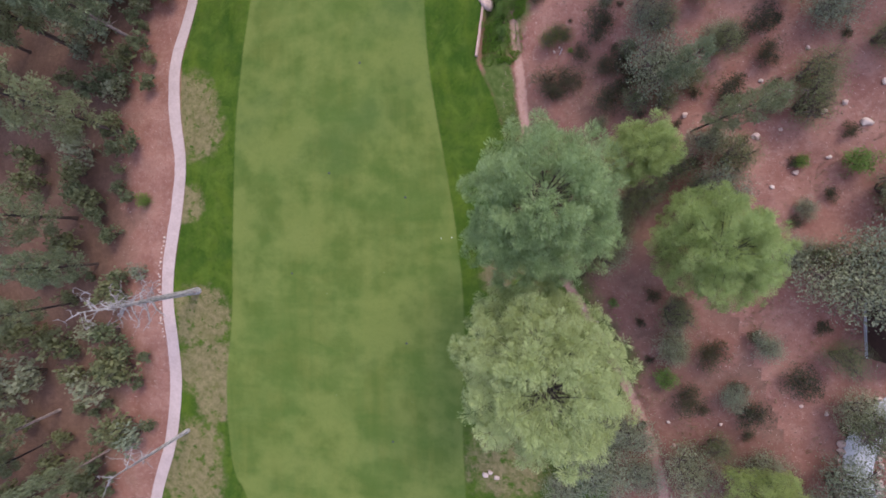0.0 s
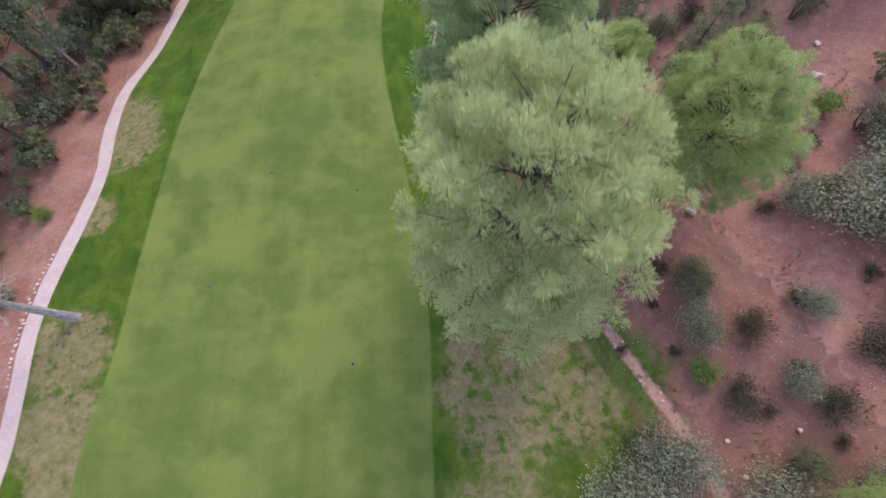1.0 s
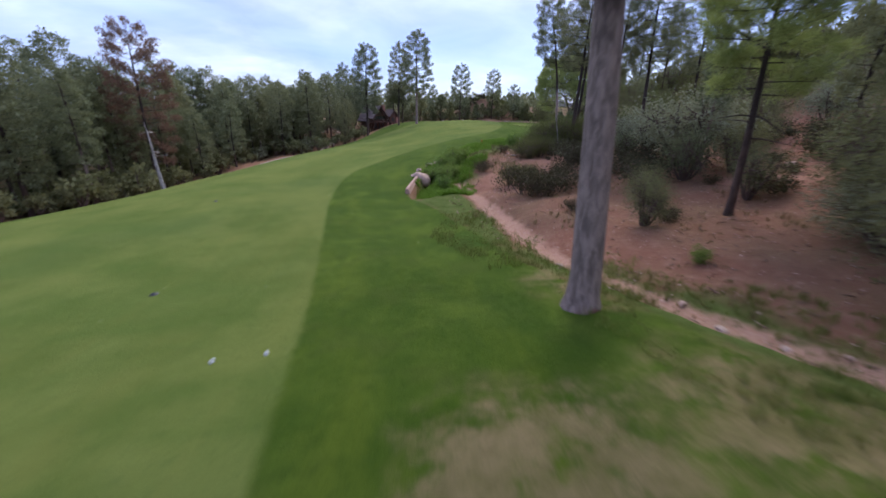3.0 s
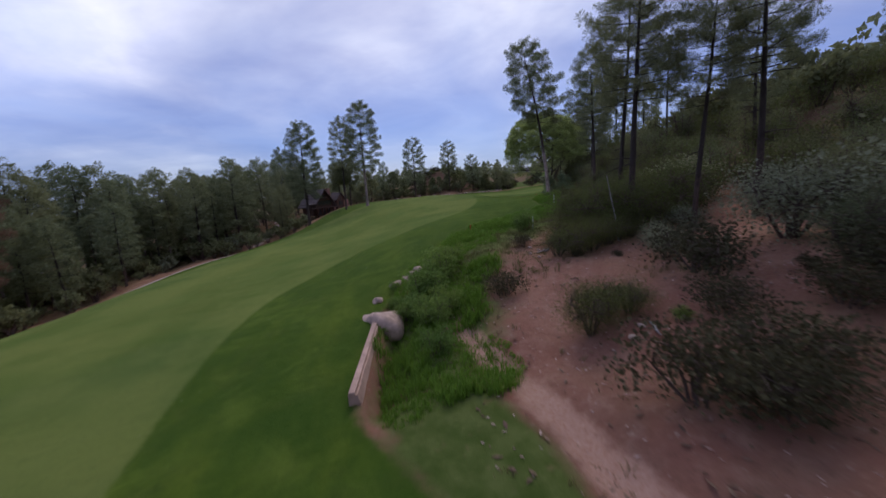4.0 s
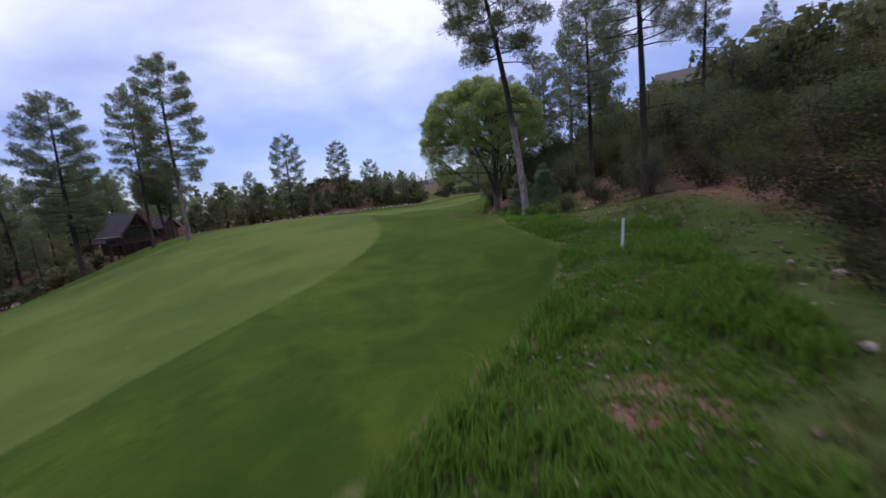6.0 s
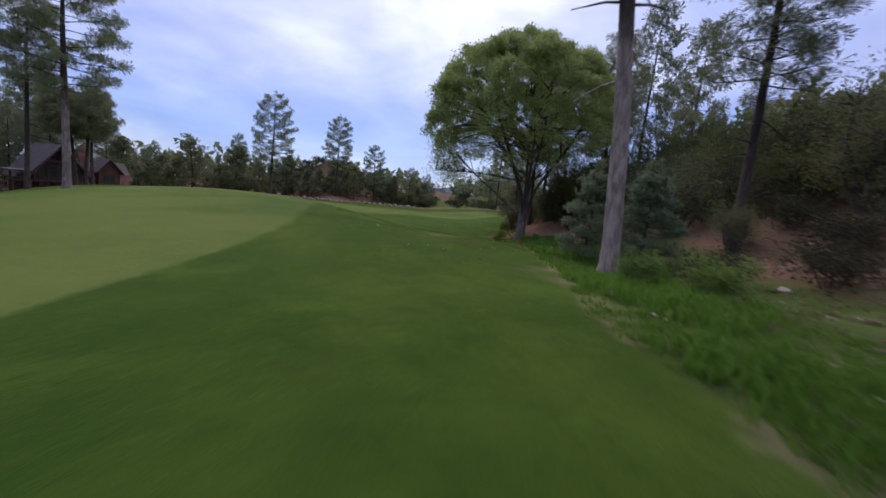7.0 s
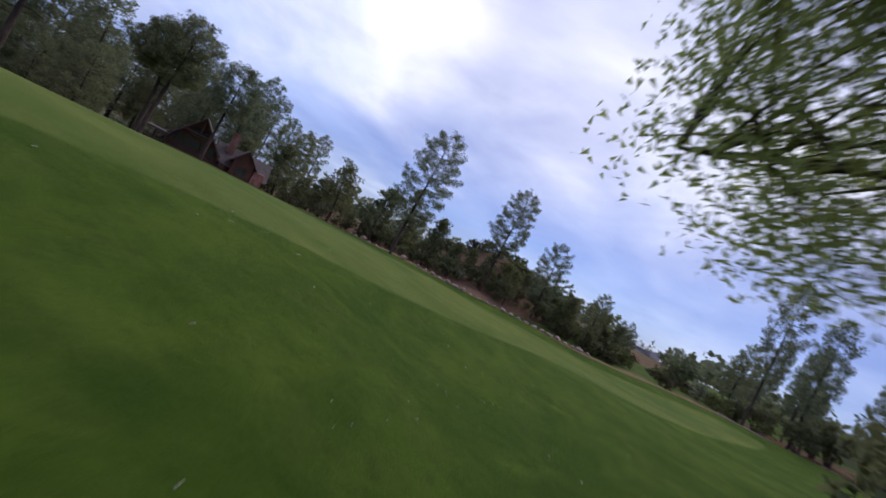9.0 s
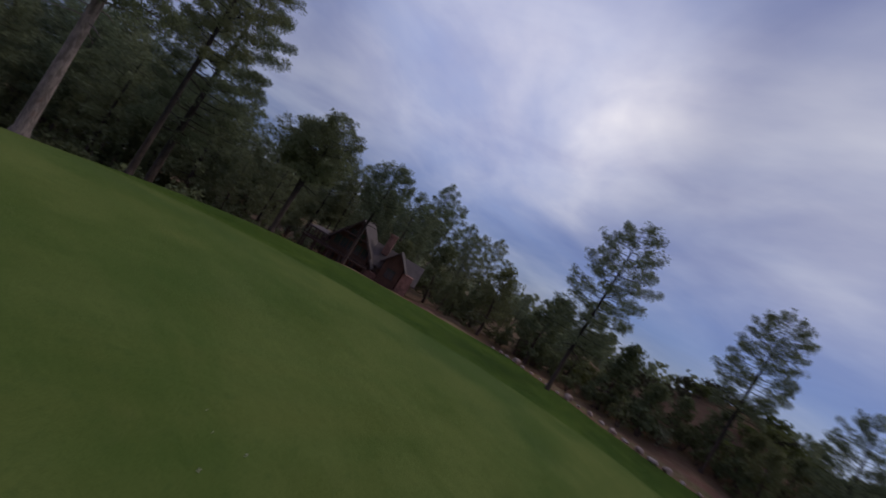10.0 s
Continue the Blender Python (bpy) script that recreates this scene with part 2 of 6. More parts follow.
    dirt = n.mix(n.math("MULTIPLY", n.step(n.math("ADD", n.attr("litter"), wob2), 0.0, 2.5), 0.75), dirt, litter)
    weed = n.mix(n.step(small, 0.3, 0.7), (0.043, 0.088, 0.013), (0.096, 0.138, 0.034))
    weed_f = n.step(n.math("ADD", n.attr("weed"), n.math("ADD", wob2, n.math("MULTIPLY", wob, 3.0))), -0.6, 1.6)
    soil = n.mix(n.math("MULTIPLY", n.math("MULTIPLY", weed_f, n.step(n.noise(1.7, 5, 0.7), 0.14, 0.42)), 0.9), dirt, weed)
    sand = n.mix(n.step(fine, 0.4, 0.7), (0.464, 0.280, 0.216), (0.364, 0.185, 0.131))
    soil = n.mix(n.step(n.math("ADD", n.attr("wash"), wob), -0.35, 0.1), soil, sand)
    c = n.mix(n.step(n.math("ADD", n.attr("turf"), wob), -0.35, 0.25), soil, turf)
    straw = n.mix(n.step(small, 0.3, 0.7), (0.150, 0.130, 0.052), (0.290, 0.225, 0.115))
    c = n.mix(n.math("MULTIPLY", n.step(n.math("ADD", n.attr("strip"), n.math("ADD", n.math("MULTIPLY", wob, 1.2), n.math("MULTIPLY", wob2, 0.12))), 0.3, 0.75), 0.6), c, straw)
    bare = n.step(n.math("MULTIPLY", n.attr("bare"), n.math("ADD", n.math("MULTIPLY", n.math("ADD", wob, n.math("MULTIPLY", wob2, 0.3)), 1.6), 1.0)), 0.25, 0.75)
    c = n.mix(bare, c, dirt)
    c = n.mix(n.math("MULTIPLY", n.step(blade, 0.35, 0.7), 0.35), c, n.mix(1.0, c, (0.55, 0.6, 0.5), "MULTIPLY"))
    h = n.math("ADD", n.math("MULTIPLY", fine, 0.5), n.math("ADD", n.math("MULTIPLY", blade, 0.35), small))
    c = n.mix(1.0, c, (0.86, 0.86, 0.87), "MULTIPLY")
    m = n.finish(c, 1.0, n.bump(h, 0.55, 0.09), 0, 0, 0.03)
    b = next(k for k in m.node_tree.nodes if k.type == "BSDF_PRINCIPLED")
    b.inputs["Sheen Weight"].default_value, b.inputs["Sheen Roughness"].default_value = 0.16, 0.35
    b.inputs["Sheen Tint"].default_value = (0.66, 0.80, 0.20, 1)
    return m


NEEDLES = leaf_mat("pine_needles", (0.098, 0.120, 0.066), (0.262, 0.296, 0.168), 0.38)
NEEDLES_BRIGHT = leaf_mat("pine_needles_bright", (0.180, 0.250, 0.104), (0.440, 0.530, 0.240), 0.5)
NEEDLES_PALE = leaf_mat("pine_needles_pale", (0.215, 0.280, 0.120), (0.480, 0.560, 0.270), 0.45)
NEEDLES_YELLOW = leaf_mat("pine_needles_yellow_green", (0.180, 0.245, 0.075), (0.420, 0.500, 0.190), 0.4)
NEEDLES_DEAD = leaf_mat("pine_needles_brown", (0.13, 0.08, 0.055), (0.25, 0.155, 0.105), 0.4)
JUNIPER_PALE = leaf_mat("pale_juniper_scales", (0.105, 0.145, 0.085), (0.270, 0.330, 0.205), 0.45)
JUNIPER = leaf_mat("juniper_scales", (0.080, 0.096, 0.046), (0.215, 0.238, 0.122), 0.38)
GREY_OAK = leaf_mat("grey_oak_leaves", (0.140, 0.160, 0.100), (0.320, 0.350, 0.232), 0.4)
THICKET = leaf_mat("thicket_leaves", (0.050, 0.068, 0.022), (0.150, 0.170, 0.062), 0.32)
MANZANITA = leaf_mat("manzanita_leaves", (0.034, 0.036, 0.020), (0.092, 0.088, 0.048), 0.25)
FRESH = leaf_mat("fresh_green_leaves", (0.080, 0.145, 0.030), (0.210, 0.310, 0.085), 0.45)
WILLOW = leaf_mat("cottonwood_leaves", (0.115, 0.170, 0.060), (0.440, 0.540, 0.215), 0.45)
WEEDS = leaf_mat("tall_weeds", (0.055, 0.140, 0.016), (0.165, 0.290, 0.045), 0.45)
BARK = bark_mat("pine_bark", (0.34, 0.255, 0.220), (0.074, 0.047, 0.038), 9.0)
BARK_SCARRED = bark_mat("scarred_pine_bark", (0.47, 0.350, 0.295), (0.064, 0.042, 0.036), 7.6)
BARK_DARK = bark_mat("dark_pine_bark", (0.115, 0.075, 0.058), (0.055, 0.040, 0.034), 5.0)
BARK_GREY = bark_mat("grey_cottonwood_bark", (0.27, 0.222, 0.195), (0.095, 0.072, 0.060), 4.0, 1.4)
DEADWOOD = bark_mat("weathered_dead_wood", (0.42, 0.38, 0.36), (0.40, 0.35, 0.32), 6.0, 0.8)
TWIG = plain_mat("shrub_twigs", (0.11, 0.075, 0.06), 0.9, 20.0)
ROCK = plain_mat("granite", (0.48, 0.33, 0.26), 0.85, 5.0, 0.4, 0.03)
ROCK_PALE = plain_mat("pale_stone", (0.50, 0.375, 0.30), 0.85, 7.0, 0.3, 0.02)
CONCRETE = plain_mat("path_concrete", (0.41, 0.305, 0.265), 0.85, 3.0, 0.16, 0.004)
WALL_CONC = plain_mat("culvert_concrete", (0.42, 0.27, 0.21), 0.85, 3.0, 0.3, 0.012)
WHITE = plain_mat("white_paint", (0.78, 0.78, 0.76), 0.5, 8.0, 0.12, 0.001)
RED = plain_mat("red_paint", (0.50, 0.045, 0.025), 0.5, 8.0, 0.25, 0.001)
BLACK = plain_mat("black_plastic", (0.025, 0.027, 0.028), 0.5, 8.0, 0.2, 0.001)
LOG = plain_mat("stained_log_wall", (0.10, 0.048, 0.032), 0.7, 6.0, 0.4, 0.01)
SHINGLE = plain_mat("brown_shingles", (0.125, 0.095, 0.085), 0.9, 5.0, 0.35, 0.02)
STONEWALL = plain_mat("red_stone_cladding", (0.30, 0.155, 0.12), 0.9, 2.2, 0.5, 0.05)
TIMBER = plain_mat("dark_timber", (0.065, 0.036, 0.026), 0.7, 7.0, 0.35, 0.006)
METALROOF = plain_mat("blue_grey_metal_roof", (0.22, 0.27, 0.33), 0.5, 4.0, 0.15, 0.004)
STUCCO = plain_mat("grey_stucco", (0.42, 0.41, 0.40), 0.9, 6.0, 0.2, 0.006)
GLASS = Nodes("window_glass").finish((0.03, 0.04, 0.05), 0.05, None, 0.0, 0.0, 1.0)
GROUND = ground_mat()


# ---- mesh helpers ----
class Soup:
    """Collects vertices and faces of one mesh."""

    def __init__(self):
        self.v, self.f, self.tone, self.n = [], [], [], 0

    def add(self, verts, faces, tone=0.5):
        verts = np.asarray(verts, float).reshape(-1, 3)
        faces = np.asarray(faces, int)
        self.v.append(verts)
        self.f.append(faces + self.n)
        self.tone.append(np.broadcast_to(np.asarray(tone, float), (len(verts),)))
        self.n += len(verts)

    def mesh(self, name, mat, smooth=False):
        me = bpy.data.meshes.new(name)
        v = np.concatenate(self.v)
        loops = np.concatenate([f.ravel() for f in self.f])
        sizes = np.concatenate([np.full(len(f), f.shape[1]) for f in self.f])
        me.vertices.add(len(v))
        me.vertices.foreach_set("co", v.astype(np.float32).ravel())
        me.loops.add(len(loops))
        me.loops.foreach_set("vertex_index", loops.astype(np.int32))
        me.polygons.add(len(sizes))
        me.polygons.foreach_set("loop_start", np.concatenate([[0], np.cumsum(sizes)[:-1]]).astype(np.int32))
        me.polygons.foreach_set("use_smooth", np.full(len(sizes), smooth))
        a = me.attributes.new("tone", "FLOAT", "POINT")
        a.data.foreach_set("value", np.concatenate(self.tone).astype(np.float32))
        me.update(calc_edges=True)
        me.validate()
        me.materials.append(mat)
        return me


def part(name, me, parent, label=""):
    ob = new(name, me)
    ob.parent = parent
    if label:
        ob["label"] = label
    return ob


def tube(soup, pts, radii, sides=7, tone=0.5, rng=None, rough=0.0):
    """A tapered limb along pts, closed at its end."""
    pts = np.asarray(pts, float)
    d = np.gradient(pts, axis=0)
    d /= np.linalg.norm(d, axis=1)[:, None] + 1e-9
    ref = np.array([0.3, 0.9, 0.2]) if abs(d[0, 1]) < 0.8 else np.array([1.0, 0, 0.1])
    a = np.cross(d, ref)
    a /= np.linalg.norm(a, axis=1)[:, None] + 1e-9
    b = np.cross(d, a)
    ang = np.linspace(0, 2 * np.pi, sides, endpoint=False)
    r = np.asarray(radii, float)[:, None] * np.ones((1, sides))
    if rng is not None and rough:
        r = r * (1 + rng.uniform(-rough, rough, r.shape))
    ring = pts[:, None] + r[:, :, None] * (np.cos(ang)[None, :, None] * a[:, None] + np.sin(ang)[None, :, None] * b[:, None])
    k = len(pts)
    i, j = np.meshgrid(np.arange(k - 1), np.arange(sides), indexing="ij")
    j2 = (j + 1) % sides
    quads = np.stack([i * sides + j, i * sides + j2, (i + 1) * sides + j2, (i + 1) * sides + j], -1).reshape(-1, 4)
    soup.add(ring.reshape(-1, 3), quads, tone)
    tip = np.concatenate([ring[-1], pts[-1:] + d[-1:] * r[-1, 0] * 0.6])
    soup.add(tip, [(q, (q + 1) % sides, sides) for q in range(sides)], tone)


def unit(rng, n):
    v = rng.normal(size=(n, 3))
    return v / np.linalg.norm(v, axis=1)[:, None]


def needles(soup, centres, out, length, width, count, rng, tone):
    """A burst of thin blades round every centre, leaning outwards."""
    m = len(centres)
    d = unit(rng, m * count).reshape(m, count, 3) + out[:, None] * 0.22
    d /= np.linalg.norm(d, axis=2)[:, :, None]
    ln = length * rng.uniform(0.65, 1.15, (m, count, 1))
    side = np.cross(d, unit(rng, m * count).reshape(m, count, 3))
    side /= np.linalg.norm(side, axis=2)[:, :, None] + 1e-9
    base = centres[:, None] + d * ln * 0.05
    tip = centres[:, None] + d * ln
    w = side * width * 1.35
    v = np.stack([base, tip + w, tip - w], 2).reshape(-1, 3)
    soup.add(v, np.arange(m * count * 3).reshape(-1, 3), np.repeat(tone, count * 3))


def leaves(soup, centres, size, rng, tone, droop=0.0):
    """One folded leaf card per centre."""
    m = len(centres)
    d = unit(rng, m)
    d[:, 2] -= droop
    d /= np.linalg.norm(d, axis=1)[:, None]
    s = np.cross(d, unit(rng, m))
    s /= np.linalg.norm(s, axis=1)[:, None] + 1e-9
    ln = size * rng.uniform(0.6, 1.25, (m, 1))
    v = np.stack([centres - d * ln * 0.5, centres + s * ln * 0.32, centres + d * ln * 0.5, centres - s * ln * 0.32], 1).reshape(-1, 3)
    soup.add(v, np.arange(m * 4).reshape(-1, 4), np.repeat(tone, 4))


def small_leaves(soup, centres, size, rng, tone):
    """One pointed blade for each leaf."""
    n = len(centres)
    a, b = unit(rng, n), unit(rng, n)
    b -= a * (a * b).sum(1)[:, None]
    b /= np.linalg.norm(b, axis=1)[:, None] + 1e-9
    sz = size * rng.uniform(0.7, 1.3, (n, 1))
    v = np.stack([centres - a * sz * 0.7 + b * sz * 0.28, centres + a * sz * 0.8, centres - a * sz * 0.5 - b * sz * 0.42], 1).reshape(-1, 3)
    soup.add(v, np.arange(n)[:, None] * 3 + np.array([[0, 1, 2]]), np.repeat(tone, 3))


def box(soup, x0, x1, y0, y1, z0, z1):
    v = [(x, y, z) for z in (z0, z1) for y in (y0, y1) for x in (x0, x1)]
    soup.add(v, [(0, 2, 3, 1), (4, 5, 7, 6), (0, 1, 5, 4), (2, 6, 7, 3), (0, 4, 6, 2), (1, 3, 7, 5)])


def bevelled(me, width=0.01):
    bm = bmesh.new()
    bm.from_mesh(me)
    bmesh.ops.remove_doubles(bm, verts=bm.verts, dist=0.0005)
    bmesh.ops.bevel(bm, geom=bm.edges[:], offset=width, segments=2, affect="EDGES", profile=0.6)
    bm.to_mesh(me)
    bm.free()
    return me


# ---- the lie of the land ----
# heights in metres on a coarse net of stations, rounded off between them
STATION_X = np.array([-100, -65, -45, -22, -5, 8, 20, 35, 55, 110.0])
STATION_Y = np.array([-80, -35, -8, 18, 42, 65, 90, 115, 150, 230.0])
LAND = np.array([
    [-0.1, 2.8, 4.8, 6.8, 9.3, 10.5, 12.1, 14.2, 18.1, 24.1],
    [0.9, 2.8, 4.6, 5.9, 8.0, 9.9, 10.4, 13.2, 17.1, 24.1],
    [-0.1, 2.9, 4.9, 5.8, 7.8, 9.4, 9.9, 14.0, 16.1, 25.0],
    [-1.1, 1.6, 3.1, 5.8, 6.7, 7.4, 9.8, 12.3, 17.8, 28.8],
    [-3.1, -1.4, -0.1, 5.4, 6.7, 9.0, 9.9, 12.6, 20.0, 31.6],
    [-5.1, -3.6, -2.0, 4.5, 6.9, 9.1, 10.2, 11.2, 19.0, 30.4],
    [-5.1, -3.4, -1.6, 3.0, 7.3, 10.1, 10.5, 8.2, 13.1, 25.4],
    [-5.1, -3.1, -1.1, 1.4, 8.2, 9.3, 9.2, 8.3, 8.4, 15.5],
    [-4.1, -1.1, 1.9, 4.9, 6.8, 7.8, 8.2, 8.4, 8.6, 10.6],
    [-0.1, 2.9, 5.9, 7.9, 8.8, 9.3, 9.8, 9.7, 10.2, 12.7]])


def smooth_weights(xs, x):
    x = np.clip(x, xs[0], xs[-1] - 1e-6)
    i = np.clip(np.searchsorted(xs, x, side="right") - 1, 0, len(xs) - 2)
    w, k = np.zeros((x.size, len(xs))), np.arange(x.size)
    h = xs[i + 1] - xs[i]
    t = (x - xs[i]) / h
    np.add.at(w, (k, i), 2 * t**3 - 3 * t**2 + 1)
    np.add.at(w, (k, i + 1), 3 * t**2 - 2 * t**3)
    a, b = np.maximum(i - 1, 0), i + 1
    s = h * (t**3 - 2 * t**2 + t) / (xs[b] - xs[a])
    np.add.at(w, (k, b), s)
    np.add.at(w, (k, a), -s)
    a, b = i, np.minimum(i + 2, len(xs) - 1)
    s = h * (t**3 - t**2) / (xs[b] - xs[a])
    np.add.at(w, (k, b), s)
    np.add.at(w, (k, a), -s)
    return w


def inside(poly, x, y):
    """Signed distance to a closed outline, positive inside."""
    p = np.asarray(poly, float)
    q = np.roll(p, -1, axis=0)
    d = np.full(x.shape, 1e9)
    odd = np.zeros(x.shape, bool)
    for (ax, ay), (bx, by) in zip(p, q):
        ex, ey = bx - ax, by - ay
        t = np.clip(((x - ax) * ex + (y - ay) * ey) / (ex * ex + ey * ey), 0, 1)
        d = np.minimum(d, np.hypot(x - ax - t * ex, y - ay - t * ey))
        if ay != by:
            odd ^= ((ay > y) != (by > y)) & (x < (y - ay) * ex / ey + ax)
    return np.where(odd, d, -d)


def along(line, x, y):
    """Distance to an open line."""
    p = np.asarray(line, float)
    d = np.full(x.shape, 1e9)
    for (ax, ay), (bx, by) in zip(p[:-1], p[1:]):
        ex, ey = bx - ax, by - ay
        t = np.clip(((x - ax) * ex + (y - ay) * ey) / (ex * ex + ey * ey), 0, 1)
        d = np.minimum(d, np.hypot(x - ax - t * ex, y - ay - t * ey))
    return d


def rounded(line, closed=False, steps=5):
    """Catmull-Rom through the corners of a line."""
    p = np.asarray(line, float)
    n = len(p)
    out = []
    for i in range(n if closed else n - 1):
        a, b, c, d = (p[(i + k) % n] if closed else p[min(max(i + k, 0), n - 1)] for k in (-1, 0, 1, 2))
        for t in np.arange(steps) / steps:
            out.append(0.5 * (2 * b + (c - a) * t + (2 * a - 5 * b + 4 * c - d) * t**2 + (3 * b - a - 3 * c + d) * t**3))
    if not closed:
        out.append(p[-1])
    return np.array(out)


PATH = rounded([(-53, -75), (-51, -55), (-49.3, -42), (-46.4, -33), (-44.9, -24), (-45.0, -17), (-45.6, -10), (-45.1, -3.5), (-44.0, 3), (-43.6, 10), (-44.8, 18), (-45, 26), (-43, 35),
                (-41, 48), (-38, 65), (-35, 82), (-30.5, 100), (-27, 115), (-26, 135), (-30, 160)])
FAIRWAY = rounded([(-1, -90), (-1.1, -30), (-0.9, -12), (-1.9, -1), (-3.3, 8), (-4.7, 15.8), (-5.8, 23.4), (-6.2, 31), (-5.4, 38), (-3, 43), (1, 48), (6, 52.5), (11, 57), (15, 62), (17.5, 67), (19.5, 74),
                   (21, 84), (23, 95), (28, 105), (37, 115), (52, 122), (63, 130), (69, 138), (66, 142), (56, 138), (40, 131), (22, 128), (12, 119), (4, 108), (-4, 94), (-13, 81),
                   (-22, 66), (-28, 50), (-32, 34), (-34, 20), (-34.8, 5), (-35.3, -12), (-36.6, -24), (-36, -36), (-33, -46), (-33, -90)], True, 4)
TURF = [(19, -90), (18, -60), (17, -40), (18.5, -30), (17.5, -22), (14, -15), (10.5, -7), (7.6, 0), (5.8, 5), (4.6, 12), (3.0, 17.7), (0.75, 22.3), (0.85, 24), (1.75, 30), (3.8, 35.7), (6.4, 39), (8.3, 42.6), (10.9, 45.7), (14.3, 47.4),
        (18, 50), (21.4, 53.6), (22.4, 57), (23.2, 60), (25.0, 63), (26.6, 66), (28.8, 70), (32.6, 73.6), (35.8, 78.6), (37.1, 84.5), (38.8, 88.6), (44, 96), (60, 104), (78, 118), (88, 132), (87, 141), (80, 146), (74, 149.5), (66, 150), (58, 146), (46, 140), (35, 140), (22.5, 138.5), (10, 142), (2, 133), (-6, 119), (-13, 109), (-22, 108), (-29, 106), (-33.6, 90), (-37, 68), (-40, 48), (-42, 35), (-44, 26),
        (-43.8, 18), (-42.6, 10), (-43, 3), (-44.2, -4), (-45.2, -10), (-45.2, -24), (-46.6, -33), (-48.3, -42), (-50, -55), (-52, -75), (-54, -90)]
TURF = np.array(TURF, float)
WEED = [(2.4, 22), (5.6, 22.5), (7.4, 26), (8.4, 30), (9.5, 33), (11, 36.0), (14, 38), (19, 40.5), (26, 45), (30, 52), (31, 58), (31, 62), (32, 66), (33, 70), (31, 73), (28, 70), (24, 62), (21, 54), (14, 48), (8, 43), (3, 36), (1.6, 30), (0.8, 23)]
GULLYGRASS = [(0.7, 23.5), (2.8, 17.5), (4.4, 12), (5.8, 5), (8.5, 0), (9.4, 1.5), (7.0, 6), (6.6, 12), (6.3, 16.5), (5.4, 23)]
FARGRASS = [(30, 141), (44, 141), (58, 147), (85, 160), (120, 176), (200, 200), (260, 330), (150, 330), (90, 210), (62, 172), (44, 150)]
WASH = rounded([(4.6, 31), (5.6, 27), (6.2, 22.7), (7.0, 15.3), (7.3, 10), (8.2, 4), (10.2, -2.5), (12.4, -7), (14.5, -10.5), (17, -14.5), (19, -18.5), (21.4, -23.5), (24, -32), (26, -45)])
BANK = [(4, 14), (9, 6), (13, -4), (17, -10), (22, -18), (19, -24), (13, -16), (9, -8), (6, 2), (3, 10)]
DRY = [(3.5, -6, 2.6), (9, -5, 3), (1.5, -19, 2.5), (12, -14, 3.5), (-42.5, 19, 4.5), (-41, 15, 4.2), (-42.3, 4, 2.6), (-39, -20, 4), (-36.4, -24, 3.2), (-42, -33, 4), (-40.5, -13, 4.5), (-41, -21, 3.5), (-38.5, -26, 3), (-43, -38, 5), (5, -31, 6), (9, -17, 5.5), (6, -22, 5), (13, -20, 5), (3, -15, 3), (8, 2, 2.6), (11, -9, 3.5),
       (31, 73, 3.0), (25.3, 63, 1.6), (26.2, 72.4, 1.3), (28.8, 74.6, 1.2), (30.3, 74.6, 1.6), (24.6, 71.2, 1.4), (27.2, 73.4, 0.9)]
BARE = [(28.5, 79.0, 0.28), (28.5, 78.4, 0.42), (28.9, 78.2, 0.4), (28.4, 77.7, 0.42), (28.3, 76.9, 0.45), (29.5, 78.0, 0.28), (28.3, 76.1, 0.42), (28.8, 76.6, 0.3), (28.0, 75.2, 0.4), (28.8, 75.4, 0.28), (15.2, 44.6, 1.0), (39.5, 89.9, 1.1), (6.2, -14.2, 0.7)]


def height(x, y):
    x, y = np.asarray(x, float), np.asarray(y, float)
    shape = x.shape
    x, y = x.ravel(), y.ravel()
    h = np.einsum("ki,kj,ij->k", smooth_weights(STATION_Y, y), smooth_weights(STATION_X, x), LAND)
    w = along(WASH, x, y)
    h -= 0.42 * np.exp(-(w / 0.75) ** 2)
    # the hollow of the culvert's outlet, and the eroded bank under the cottonwood
    wall_x = 0.80 + (y - 23) * 0.14
    h -= 1.25 / (1 + np.exp(-(x - wall_x - 0.42) / 0.08)) * np.exp(-((x - wall_x) / 2.6) ** 2 - ((y - 26.8) / 4.4) ** 4)
    h -= 1.0 * np.exp(-((x - 37.9) / 2.4) ** 2 - ((y - 84.2) / 4.2) ** 2)
    h -= 0.75 * np.exp(-((x - 39.6) / 1.3) ** 2 - ((y - 89.8) / 1.1) ** 2)
    h += 0.35 * np.exp(-((x - 38.0) / 1.5) ** 2 - ((y - 82.6) / 1.5) ** 2) + 0.7 * np.exp(-((x - 42.0) / 3.0) ** 2 - ((y - 82.5) / 3.4) ** 2)
    wild = np.clip(-inside(TURF, x, y) / 4, 0, 1)
    lump = np.sin(x * 0.9 + 1.3 * np.sin(y * 0.55)) * np.sin(y * 0.8 + 1.1 * np.sin(x * 0.47)) * 0.16 + np.sin(x * 0.31 + 2) * np.sin(y * 0.27 + x * 0.1) * 0.35
    h += wild * lump + 0.05 * np.sin(x * 0.4 + 0.7 * np.sin(y * 0.3)) * np.sin(y * 0.33)
    # low hills far off
    h += 8.2 * np.exp(-((x - 31) / 12.5) ** 2 - ((y - 165) / 12) ** 2)
    h -= 0.11 * np.clip(-98 - x, 0, 300)
    far = np.clip((np.hypot(x - 10, y - 60) - 260) / 500, 0, 1)
    h += far * (4 + 5 * np.sin(x * 0.006 + 1) * np.sin(y * 0.005 + 0.5)) * np.where(x > 0, 1, 0.2)
    return h.reshape(shape)


def ground_z(x, y):
    return float(height(np.array([x]), np.array([y]))[0])


